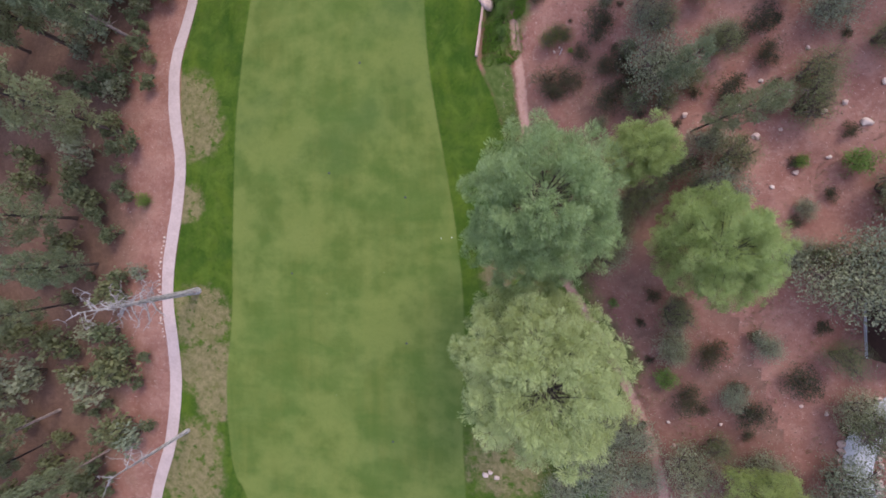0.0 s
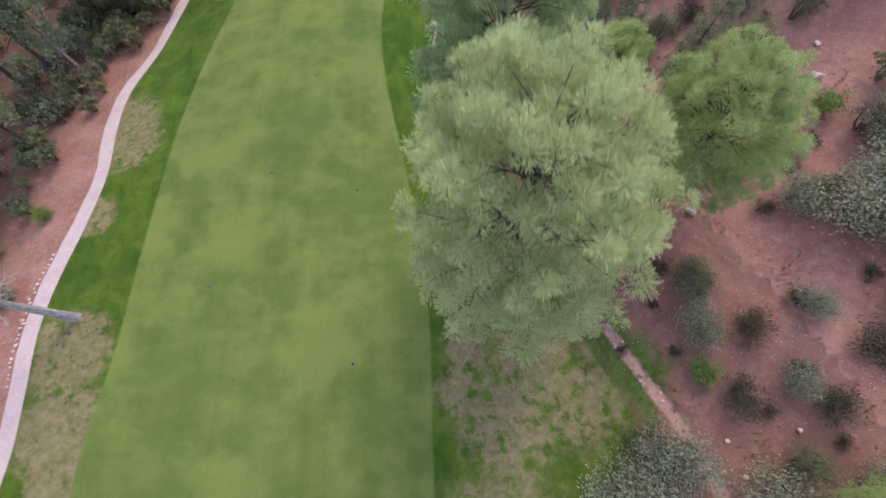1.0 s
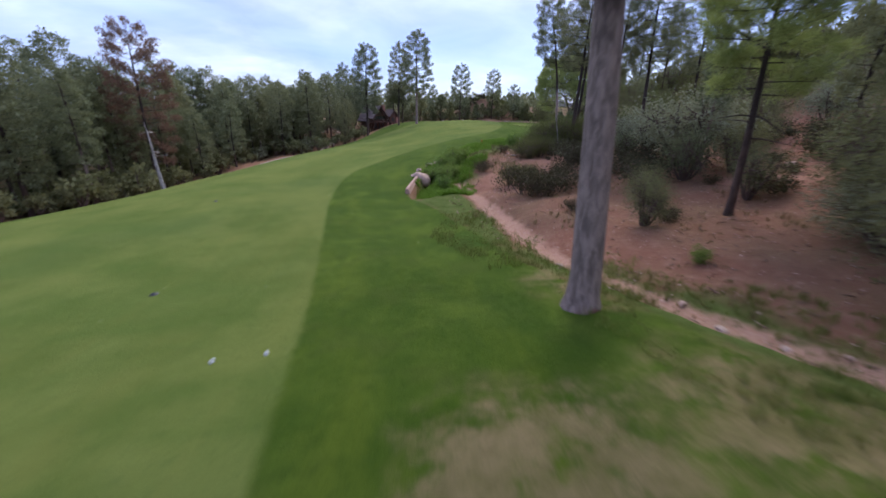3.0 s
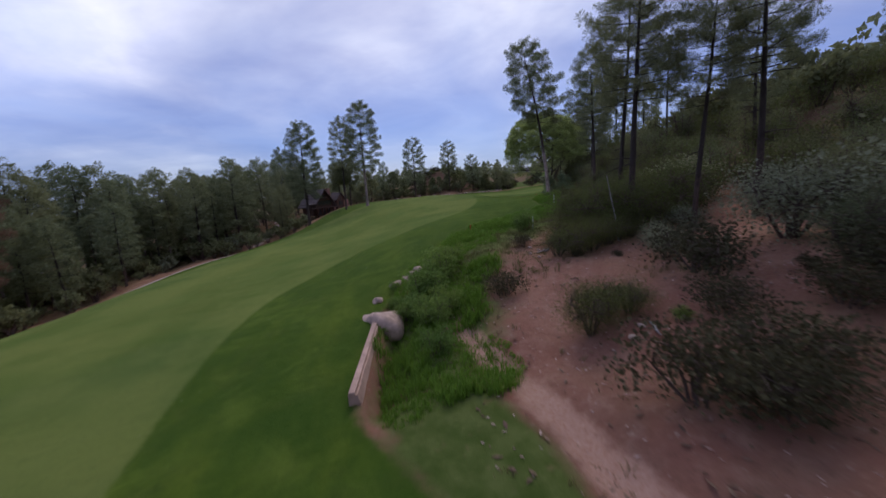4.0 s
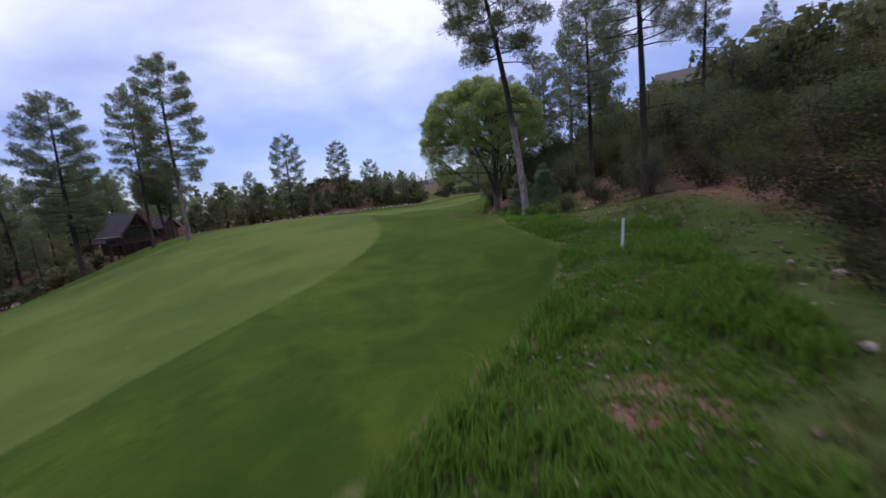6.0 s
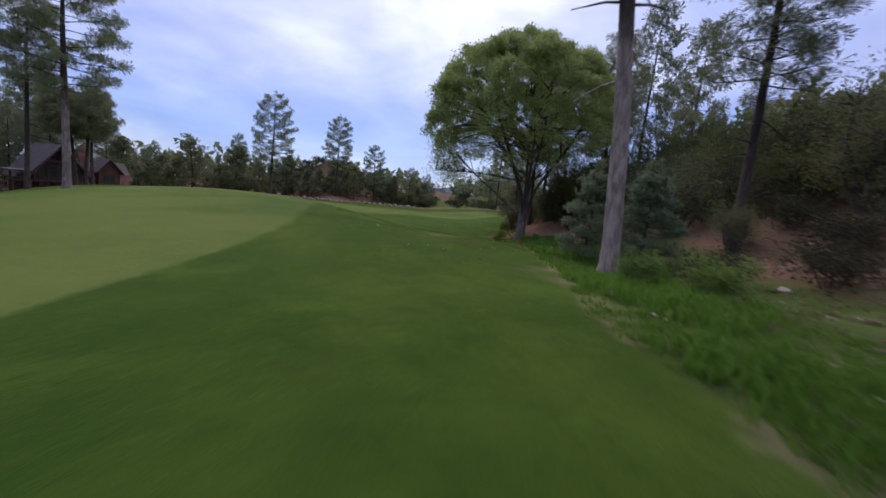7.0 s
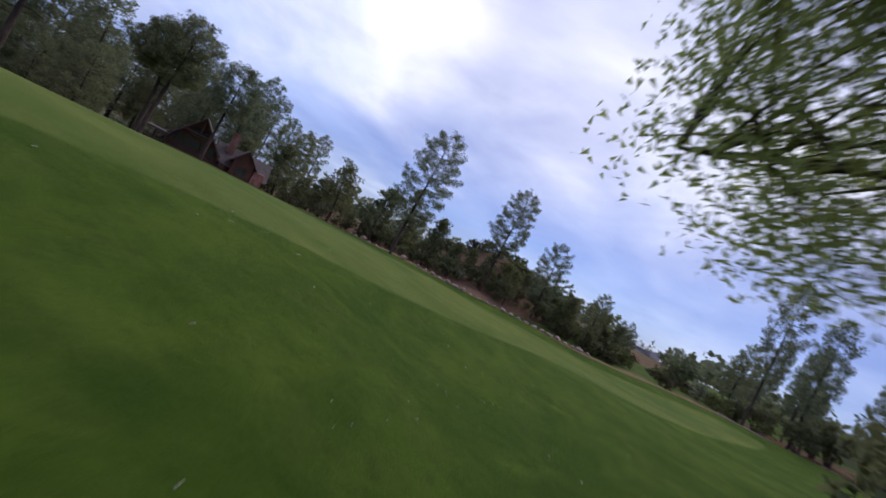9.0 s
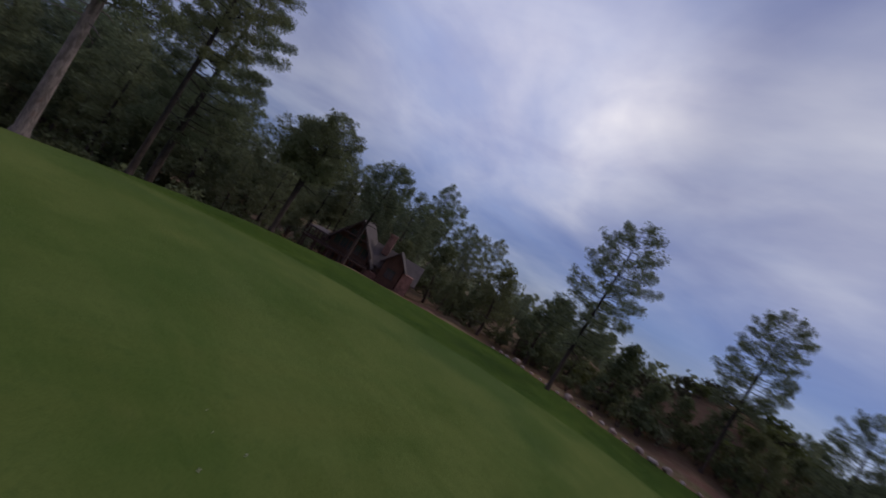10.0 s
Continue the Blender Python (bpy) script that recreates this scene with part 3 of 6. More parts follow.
def axis(lo, hi, step, far):
    core = np.arange(lo, hi + step, step)
    grow = step * 1.16 ** np.arange(1, 60)
    out = np.cumsum(grow)
    out = out[out < far]
    return np.concatenate([(core[0] - out)[::-1], core, core[-1] + out])


gx, gy = axis(-56, 56, 0.72, 2500), axis(-40, 146, 0.72, 2500)
gx = np.unique(np.concatenate([gx, np.arange(0.1, 2.9, 0.17)]))
GX, GY = np.meshgrid(gx, gy)
fx, fy = GX.ravel(), GY.ravel()
land = Soup()
idx = np.arange(GX.size).reshape(GX.shape)
land.add(np.stack([fx, fy, height(fx, fy)], 1), np.stack([idx[:-1, :-1], idx[:-1, 1:], idx[1:, 1:], idx[1:, :-1]], -1).reshape(-1, 4))
land_me = land.mesh("ground", GROUND, True)


def spots(circles):
    f = np.zeros(fx.shape)
    for cx, cy, r in circles:
        f = np.maximum(f, 1.4 - np.hypot(fx - cx, fy - cy) / r)
    return np.clip(f, 0, 1)


turf_d = inside(TURF, fx, fy)
for key, val in (("fair", inside(FAIRWAY, fx, fy)), ("turf", turf_d), ("weed", np.maximum(np.maximum(inside(WEED, fx, fy), 3 * inside(GULLYGRASS, fx, fy)), np.maximum(inside(BANK, fx, fy), np.maximum(np.minimum(inside(FARGRASS, fx, fy), 3), np.where((fy > 36) & (fy < 72) & (fx > 4), np.where(fy > 37.4, 4.7 - np.abs(turf_d + 2.6), 3.4 - np.abs(turf_d + 1.6)), -9))))),
                 ("wash", 0.42 - along(WASH, fx, fy)), ("dry", np.maximum(spots(DRY) * np.where(fy < 55, np.where(fx < -30, 2.8, 1.8), 1.0), 0)), ("strip", np.exp(-((turf_d + 0.15) / 0.22) ** 2) * np.clip((fy - 38) / 6, 0, 1) * np.clip((82 - fy) / 8, 0, 1) + 0.8 * np.exp(-((turf_d + 1.6) / 1.5) ** 2) * np.clip((fy - 126) / 6, 0, 1)), ("bare", spots(BARE)), ("litter", 7 * np.exp(-((fx - 38) / 6.5) ** 2 - ((fy - 60) / 8) ** 2) + 8 * np.exp(-((fx - 42.5) / 5.5) ** 2 - ((fy - 80) / 9) ** 2) + np.clip(np.where(fx < 0, -turf_d - 6, np.where(fy > 135, -turf_d - 1, np.where(fx + 0.4 * fy > 27, -14.0, 3.2) * np.clip((36 - fy) / 16, 0, 1) + (-turf_d - 14) * np.clip((fy - 20) / 16, 0, 1))) * 0.4, -6, 6))):
    at = land_me.attributes.new(key, "FLOAT", "POINT")
    at.data.foreach_set("value", np.clip(val, -40, 40).astype(np.float32))
tagged(new("ground", land_me), "mown green fairway turf sloping into red granite soil", "ground", kind="structure")

# cart paths: concrete ribbons standing a little proud of the turf
def cart_path(line, half, label):
    cp = np.asarray(line)
    tan = np.gradient(cp, axis=0)
    tan /= np.linalg.norm(tan, axis=1)[:, None]
    nrm = np.stack([tan[:, 1], -tan[:, 0]], 1)
    ring = []
    for off, dz in [(-half - 0.03, -0.3), (-half, 0.05), (-half * 0.42, 0.065), (half * 0.42, 0.065), (half, 0.05), (half + 0.03, -0.3)]:
        q = cp + nrm * off
        ring.append(np.column_stack([q, height(q[:, 0], q[:, 1]) + dz]))
    ring = np.stack(ring, 1)
    k, m = ring.shape[:2]
    i, j = np.meshgrid(np.arange(k - 1), np.arange(m - 1), indexing="ij")
    s_ = Soup()
    s_.add(ring.reshape(-1, 3), np.stack([i * m + j, (i + 1) * m + j, (i + 1) * m + j + 1, i * m + j + 1], -1).reshape(-1, 4))
    tagged(new("cart_path", s_.mesh("cart_path", CONCRETE)), label, "path", kind="structure")


cart_path(PATH, 0.95, "narrow pinkish concrete cart path curving beside the fairway")
cart_path(rounded([(71.5, 151.6), (74, 150.4), (77.5, 149.2), (80.5, 149.4)]), 0.8, "short stretch of pale cart path beyond the bend")


# ---- kinds of plants ----
def pine_meshes(seed, tall, crown_from, radius, clumps, per, blades, trunk_r, lean=(0, 0), leaf=NEEDLES, bark=BARK, size=0.55, width=0.03, shape=0.62, pad=0.0, sides=5):
    """A small conifer: a tapered trunk, whorls of limbs and close clumps of short needles."""
    rng = np.random.default_rng(seed)
    wood, crown = Soup(), Soup()
    zs = np.array([-0.4, 0, 0.35, 0.9, 0.22 * tall, 0.4 * tall, 0.6 * tall, 0.8 * tall, 0.97 * tall])
    rr = np.array([1.5, 1.38, 1.12, 1.0, 0.86, 0.72, 0.5, 0.26, 0.06]) * trunk_r
    u = zs / tall
    ax = np.column_stack([lean[0] * u + 0.18 * np.sin(u * 5 + seed), lean[1] * u + 0.18 * np.cos(u * 4 + seed) - 0.18 * np.cos(seed), zs])
    ax[:2, :2] = ax[2, :2]
    tube(wood, ax, rr, 12 if sides > 3 else 7, 0.5, rng, 0.05)
    limbs = int(16 + radius * 3.6) if pad else int(18 + radius * 4.5)
    ends = []
    for q in range(limbs):
        f = (q + rng.uniform(0, 1)) / limbs
        z = crown_from + (tall * 0.97 - crown_from) * f**0.9
        reach = radius * (np.sin(np.pi * min(1, 0.16 + 0.84 * f) ** shape) ** 0.75 * 0.98 + 0.06) * rng.uniform(0.82, 1.12)
        az = q * 2.399 + rng.uniform(-0.5, 0.5)
        at = np.array([np.interp(z, zs, ax[:, 0]), np.interp(z, zs, ax[:, 1]), z])
        rise = (-0.10 + 0.55 * f) * reach
        d = np.array([np.cos(az), np.sin(az), 0])
        p1 = at + d * reach * 0.45 + [0, 0, rise * 0.3 - 0.06 * reach]
        p2 = at + d * reach * 0.9 + [0, 0, rise + rng.uniform(-0.2, 0.4)]
        r0 = max(0.03, trunk_r * 0.22 * (1 - 0.7 * f))
        tube(wood, [at, p1, p2], [r0, r0 * 0.65, r0 * 0.25], sides)
        ends.append((at, p1, p2, reach))
    for q in range(4):
        z = rng.uniform(0.2 * tall, crown_from) if crown_from > 0.25 * tall else 0.3 * tall
        az = rng.uniform(0, 6.3)
        at = np.array([np.interp(z, zs, ax[:, 0]), np.interp(z, zs, ax[:, 1]), z])
        d = np.array([np.cos(az), np.sin(az), rng.uniform(-0.4, 0.2)])
        tube(wood, [at, at + d * 0.6, at + d * rng.uniform(1.0, 1.8) + [0, 0, -0.2]], [0.05, 0.035, 0.012], 5)
    per_limb = max(2, clumps // limbs)
    cs, outs = [], []
    for at, p1, p2, reach in ends:
        for q in range(per_limb):
            t = min(1.05, 0.42 + 0.6 * (q + rng.uniform(0.2, 0.9)) / per_limb) if pad else rng.beta(2.6, 1.0)
            base = (at * (1 - 2 * t) + p1 * 2 * t) if t < 0.5 else (p1 * (2 - 2 * t) + p2 * (2 * t - 1))
            spread = 0.10 + 0.07 * reach if pad else 0.12 + 0.15 * reach * (0.35 + 0.65 * t)
            off = np.clip(rng.normal(size=3), -1.5, 1.5) * [spread, spread, 0.30 * spread]
            off[2] += 0.15 + rng.uniform(0, 0.3)
            cs.append(base + off)
            outs.append(p2 - at)
    for _ in range(max(4, clumps // 40)):
        cs.append(ax[-1] + rng.normal(size=3) * [0.35, 0.35, 0.5])
        outs.append([0, 0, 1.0])
    cs, outs = np.array(cs), np.array(outs)
    outs = outs / (np.linalg.norm(outs, axis=1)[:, None] + 1e-9) * 0.6 + [0, 0, 0.5]
    tone = rng.uniform(0, 1, len(cs))
    m = len(cs)
    if pad:
        sub = cs[:, None] + np.clip(rng.normal(size=(m, per, 3)), -1.5, 1.5) * pad * rng.uniform(0.75, 1.25, (m, 1, 1)) * np.array([1.0, 1.0, 0.52])
    else:
        sub = cs[:, None] + rng.normal(size=(m, per, 3)) * size * np.array([0.85, 0.85, 0.6])
    needles(crown, sub.reshape(-1, 3), np.repeat(outs, per, axis=0), size, width, blades, rng, np.repeat(tone, per))
    return wood.mesh("trunk", bark, True), crown.mesh("crown", leaf)


def tufted_pine(seed, tall, crown_from, radius, limbs, tufts, blades, length, width, trunk_r, lean=(0, 0), leaf=NEEDLES, bark=BARK, low=None, peak=0.42, sides=5, bare=5, rise=0.42, heads=0):
    """A ponderosa pine whose needles stand in round tufts at the ends of open, bare limbs."""
    rng = np.random.default_rng(seed)
    wood, crown = Soup(), Soup()
    zs = np.array([-0.5, 0, 0.35, 1.0, 0.2 * tall, 0.4 * tall, 0.6 * tall, 0.8 * tall, 0.985 * tall])
    rr = np.array([1.5, 1.36, 1.1, 1.0, 0.88, 0.74, 0.54, 0.29, 0.05]) * trunk_r
    u = np.clip(zs / tall, 0, 1)
    ax = np.column_stack([lean[0] * u**1.4 + 0.16 * np.sin(u * 5 + seed) * u, lean[1] * u**1.4 + 0.16 * np.sin(u * 4 + 2 * seed) * u, zs])
    tube(wood, ax, rr, 14 if sides > 4 else 7, 0.5, rng, 0.05)

    def axis_at(z):
        return np.array([np.interp(z, zs, ax[:, 0]), np.interp(z, zs, ax[:, 1]), z])

    cs, outs = [], []

    def bough(at, az, reach, lift, r0, many):
        d = np.array([np.cos(az), np.sin(az), 0])
        sd = np.array([-d[1], d[0], 0])
        bend = rng.uniform(-0.12, 0.12) * reach
        p1 = at + d * reach * 0.4 + sd * bend + [0, 0, lift * 0.15]
        p2 = at + d * reach * 0.75 + sd * bend * 0.6 + [0, 0, lift * 0.5]
        p3 = at + d * reach + [0, 0, lift]
        tube(wood, [at, p1, p2, p3], [r0, r0 * 0.72, r0 * 0.42, r0 * 0.15], sides)
        for k in range(many):
            t = 0.34 + 0.66 * ((k + rng.uniform(0.3, 1.0)) / many) ** 0.8
            base = at + (p1 - at) * t / 0.4 if t < 0.4 else p1 + (p2 - p1) * (t - 0.4) / 0.35 if t < 0.75 else p2 + (p3 - p2) * min(1.0, (t - 0.75) / 0.25)
            off = rng.uniform(-1, 1) * (0.34 * reach * (1.15 - t) + 0.35)
            e = base + sd * off + d * abs(off) * 0.5 + [0, 0, rng.uniform(0.05, 0.55)]
            if sides > 3:
                tube(wood, [base, base * 0.4 + e * 0.6 + [0, 0, 0.05], e], [r0 * 0.3, r0 * 0.2, r0 * 0.1], 4)
            cs.append(e)
            outs.append(d * 0.35 + [0, 0, 0.55])

    for q in range(limbs):
        f = (q + rng.uniform(0, 1)) / limbs
        z = crown_from + (tall * 0.97 - crown_from) * f
        env = np.sqrt(max(0.0, 1 - ((f - peak) / (1 - peak)) ** 2)) if f > peak else 0.62 + 0.38 * f / peak
        reach = radius * (0.10 + 0.90 * env) * rng.uniform(0.8, 1.1)
        n = max(3, int(round(tufts * (0.45 + 0.75 * env) * rng.uniform(0.75, 1.2))))
        bough(axis_at(z - rise * 0.45 * reach * f), q * 2.39996 + rng.uniform(-0.4, 0.4), reach, reach * (-0.05 + rise * f), max(0.035, trunk_r * 0.2 * (1.05 - 0.75 * f)), n)
    if low:
        many, az0, az1, z0, z1, far_ = low
        for q in range(many):
            bough(axis_at(rng.uniform(z0, z1)), rng.uniform(az0, az1), far_ * rng.uniform(0.65, 1.15), rng.uniform(-0.26, -0.02) * far_, 0.042, tufts * 2)
    # rounded heads of close tufts over the top and flanks of the crown
    for q in range(heads):
        f = 0.12 + 0.86 * np.sqrt((q + 0.5) / heads)
        env = np.sqrt(max(0.0, 1 - ((f - peak) / (1 - peak)) ** 2)) if f > peak else 0.62 + 0.38 * f / peak
        az = q * 2.39996 + rng.uniform(-0.3, 0.3)
        far_ = radius * (0.06 + 0.88 * env) * rng.uniform(0.72, 1.0) * (1.0 if q % 3 else 0.62)
        z = crown_from + (tall - crown_from) * f + (1.0 - far_ / radius) * 0.8
        d = np.array([np.cos(az), np.sin(az), 0])
        c = axis_at(min(z, tall)) + d * far_
        tube(wood, [axis_at(z - 0.35 * far_ - 0.5), c - d * far_ * 0.4 - [0, 0, 0.4], c], [0.05, 0.035, 0.012], 4)
        lobe = rng.uniform(0.55, 0.95)
        for w in unit(rng, 7):
            w = np.array([w[0], w[1], abs(w[2])]) + d * 0.3
            cs.append(c + w * lobe)
            outs.append(d * 0.3 + [0, 0, 0.6])
    for q in range(bare):
        z = rng.uniform(0.22 * tall, max(0.3 * tall, crown_from))
        at, az = axis_at(z), rng.uniform(0, 6.3)
        d = np.array([np.cos(az), np.sin(az), rng.uniform(-0.35, 0.2)])
        tube(wood, [at, at + d * 0.6, at + d * rng.uniform(1.0, 2.0) + [0, 0, -0.2]], [0.05, 0.035, 0.012], 5)
    for _ in range(5):
        cs.append(ax[-1] + rng.normal(size=3) * [0.35, 0.35, 0.35])
        outs.append(np.array([0, 0, 0.8]))
    cs, outs = np.array(cs), np.array(outs)
    m = len(cs)
    d = unit(rng, m * blades).reshape(m, blades, 3) + outs[:, None] * 0.55
    d /= np.linalg.norm(d, axis=2)[:, :, None]
    ln = length * rng.uniform(0.75, 1.3, (m, 1, 1)) * rng.uniform(0.7, 1.1, (m, blades, 1))
    side = np.cross(d, unit(rng, m * blades).reshape(m, blades, 3))
    side /= np.linalg.norm(side, axis=2)[:, :, None] + 1e-9
    base = cs[:, None] + d * ln * rng.uniform(0.1, 0.6, (m, blades, 1))
    tip = cs[:, None] + d * ln
    v = np.stack([base, tip + side * width, tip - side * width], 2).reshape(-1, 3)
    crown.add(v, np.arange(m * blades * 3).reshape(-1, 3), np.repeat(rng.uniform(0, 1, m), blades * 3))
    return wood.mesh("trunk", bark, True), crown.mesh("crown", leaf)


def bush_meshes(seed, radius, tall, lobes, count, leaf_size, leaf, stem=0.05, open_=0.5):
    """A many-stemmed shrub or small tree: lobes of leaf sprays on bare stems."""
    rng = np.random.default_rng(seed)
    wood, crown = Soup(), Soup()
    for q in range(lobes):
        az, rad = q * 2.4 + rng.uniform(-0.5, 0.5), radius * 0.55 * np.sqrt((q + 0.4) / lobes)
        c = np.array([rad * np.cos(az), rad * np.sin(az), tall * rng.uniform(0.42, 0.68)])
        r = np.array([radius * rng.uniform(0.38, 0.56)] * 2 + [tall * rng.uniform(0.26, 0.38)])
        b = np.array([0.12 * np.cos(az), 0.12 * np.sin(az), -0.2])
        tube(wood, [b, b * 0.4 + c * 0.45 + rng.normal(size=3) * 0.1, c, c + [0, 0, r[2] * 0.6]], [stem, stem * 0.8, stem * 0.5, stem * 0.2], 6)
        m = count // lobes
        sprays = max(6, m // 14)
        sd = unit(rng, sprays)
        sc = c + sd * r * (1 - open_ * rng.uniform(0, 1, (sprays, 1)) ** 1.6)
        for s_ in range(0, sprays, 4 if count > 900 else 12):
            tube(wood, [c, c * 0.4 + sc[s_] * 0.6 + rng.normal(size=3) * 0.06, sc[s_]], [stem * 0.4, stem * 0.25, stem * 0.1], 4)
        pick = rng.integers(0, sprays, m)
        p = sc[pick] + rng.normal(size=(m, 3)) * 0.13 * radius * np.array([1, 1, 0.8])
        p[:, 2] = np.maximum(p[:, 2], 0.05)
        leaves(crown, p, leaf_size, rng, np.clip(rng.uniform(0, 1, sprays)[pick] * 0.8 + 0.2 * q / lobes, 0, 1))
    return wood.mesh("stem", TWIG, True), crown.mesh("foliage", leaf)


def plant(name, meshes, label, category, group="", parts=("trunk", "crown")):
    e = new(name)
    e.empty_display_size = 0.3
    for pn, me in zip(parts, meshes):
        part(pn, me, e)
    return tagged(e, label, category, group)


def place(first, spots_, rng, sink=0.05, scale=(1, 1), slim=1.0):
    """The first of a kind and its copies: x, y and, where given, size."""
    for q, sp in enumerate(spots_):
        x, y = sp[:2]
        s = sp[2] if len(sp) > 2 else rng.uniform(*scale)
        turn = sp[3] if len(sp) > 3 else rng.uniform(0, 360)
        m = pose(x, y, ground_z(x, y) - sink, 0, 0, turn) @ Matrix.Diagonal((s * slim, s * slim, s * rng.uniform(0.94, 1.08), 1))
        if q == 0:
            first.matrix_basis = m
        else:
            o = copy_thing(first, Matrix())
            o.matrix_basis = m


rnd = np.random.default_rng(7)

# the pines that stand over the mown rough
hero = plant("pine_tree", tufted_pine(3, 29.0, 10.5, 6.6, 76, 12, 100, 0.56, 0.019, 0.50, (-1.6, 1.6), NEEDLES_PALE, BARK_SCARRED, (13, -0.8, 1.1, 6.0, 12.5, 5.8), heads=84), "tall ponderosa pine with pale scarred lower trunk beside the wash", "pine tree")
hero.matrix_basis = pose(5.9, -11.8, ground_z(5.9, -11.8))
hero = plant("pine_tree", tufted_pine(5, 27.5, 12.5, 6.2, 68, 12, 100, 0.56, 0.019, 0.44, (-1.8, 2.4), NEEDLES_BRIGHT, BARK, heads=80), "tall ponderosa pine with straight grey trunk at the fairway edge", "pine tree")
hero.matrix_basis = pose(6.4, -0.2, ground_z(6.4, -0.2))
hero = plant("pine_tree", tufted_pine(8, 22.3, 7.4, 4.3, 58, 15, 50, 0.46, 0.026, 0.30, (0.2, 0.0), NEEDLES, BARK, None, 0.3), "tall lone pine with a bare grey lower trunk on the crest", "pine tree")
hero.matrix_basis = pose(1.8, 100, ground_z(1.8, 100))
hero = plant("pine_tree", tufted_pine(9, 24.0, 6.0, 4.5, 66, 16, 50, 0.5, 0.028, 0.34, (0.3, 0.4), NEEDLES, BARK_DARK, None, 0.35), "tall dense pine beside the timber house", "pine tree")
hero.matrix_basis = pose(-12.3, 109, ground_z(-12.3, 109))
hero = plant("pine_tree", tufted_pine(12, 21.3, 10.5, 3.9, 50, 13, 60, 0.46, 0.022, 0.25, (-2.9, 1.0), NEEDLES, BARK_SCARRED, None, 0.35), "pine with dark upper and grey lower trunk at the creek", "pine tree")
hero.matrix_basis = pose(27.6, 64, ground_z(27.6, 64))
hero = plant("pine_tree", tufted_pine(14, 19.5, 4.5, 5.4, 58, 10, 110, 0.52, 0.017, 0.26, (-4.6, -1.6), NEEDLES_YELLOW, BARK_DARK, heads=56), "broad yellow-green pine leaning over the red slope", "pine tree")
hero.matrix_basis = pose(24.4, -0.6, ground_z(24.4, -0.6))
hero = plant("pine_tree", tufted_pine(24, 15.0, 4.0, 3.6, 34, 8, 110, 0.50, 0.017, 0.22, (-2.2, -2.6), NEEDLES_YELLOW, BARK_DARK), "dark-stemmed pine close beside the leaning pine", "pine tree")
hero.matrix_basis = pose(25.3, 0.5, ground_z(25.3, 0.5))
hero = plant("pine_tree", tufted_pine(34, 10.0, 2.0, 4.2, 40, 9, 100, 0.5, 0.018, 0.2, (-0.8, 0.6), NEEDLES_YELLOW, BARK_DARK, heads=26), "low spreading bright green pine on the red slope", "pine tree")
hero.matrix_basis = pose(31.6, -30.0, ground_z(31.6, -30.0))
hero = plant("pine_tree", tufted_pine(15, 15.0, 5.5, 2.9, 34, 8, 110, 0.48, 0.017, 0.18, (-1.0, -0.6), NEEDLES_YELLOW, BARK_DARK, heads=30), "young bright green pine on the red slope", "pine tree")
hero.matrix_basis = pose(17.2, 7.8, ground_z(17.2, 7.8))
hero = plant("pine_tree", tufted_pine(16, 20.0, 4.0, 4.6, 52, 12, 40, 0.5, 0.034, 0.26, (0.3, 0.1), NEEDLES_DEAD, BARK_DARK, None, 0.4), "dying pine with rust-brown needles behind the cart path", "pine tree")
hero.matrix_basis = pose(-45.5, 64, ground_z(-45.5, 64)) @ Matrix.Diagonal((1.25, 1.25, 1.4, 1))

for x, y, tall, foot, lean, seed in ((-5.6, 127.0, 13.0, 6.4, (-0.4, 0.8), 61), (-2.4, 115.8, 11.6, 5.4, (0.3, 0.5), 62), (-3.6, 116.4, 10.4, 5.6, (-0.9, 0.3), 63), (-3.2, 105.5, 21.0, 9.0, (0.8, 0.2), 64)):
    hero = plant("pine_tree", tufted_pine(seed, tall, foot, 2.9, 44, 14, 40, 0.38, 0.026, 0.2, lean, NEEDLES, BARK_DARK, None, 0.35), "slender pine with a bare stem before the timber house", "pine tree", "pines at the timber house")
    hero.matrix_basis = pose(x, y, ground_z(x, y))

# far trees of the bend, one by one
K = 4
far_pines = [tufted_pine(30 + q, (17, 19, 16, 20)[q], (4.5, 6.5, 3.0, 7.0)[q], (3.6, 3.4, 3.8, 3.5)[q], 54, 17, 26, 0.38, 0.034, 0.21, (rnd.uniform(-0.8, 0.8), rnd.uniform(-0.8, 0.8)), NEEDLES, BARK_DARK, None, (0.35, 0.4, 0.3, 0.4)[q], 4) for q in range(K)]


thin_pines = [tufted_pine(130 + q, (17, 19, 16, 20)[q], (4.5, 6.0, 3.2, 6.5)[q], (3.1, 2.9, 3.2, 2.9)[q], 42, 8, 20, 0.60, 0.07, 0.24, (rnd.uniform(-0.8, 0.8), rnd.uniform(-0.8, 0.8)), NEEDLES, (BARK_DARK, BARK, BARK_DARK, BARK_DARK)[q], None, (0.35, 0.4, 0.3, 0.4)[q], 3, 4) for q in range(K)]


def stand(spots_, label, group, variants=range(K), pines=far_pines, slim=1.0):
    """Pines of a few builds; each spot is x, y and the height of the tree."""
    tall = (17, 19, 16, 20)
    by = {v: [] for v in variants}
    for q, sp in enumerate(spots_):
        v = list(variants)[q % len(list(variants))]
        by[v].append((sp[0], sp[1], sp[2] / tall[v]))
    for v, sp in by.items():
        if sp:
            place(plant("pine_tree", pines[v], label, "pine tree", group), sp, rnd, 0.1, slim=slim)


stand([(17.4, 137.8, 18.2), (30.6, 146.5, 18.0), (39.5, 147.5, 12.5), (-14.6, 160, 14), (48, 147, 8.5), (58, 158, 7)], "slender dark green pine standing behind the far turf edge", "pines behind the bend")


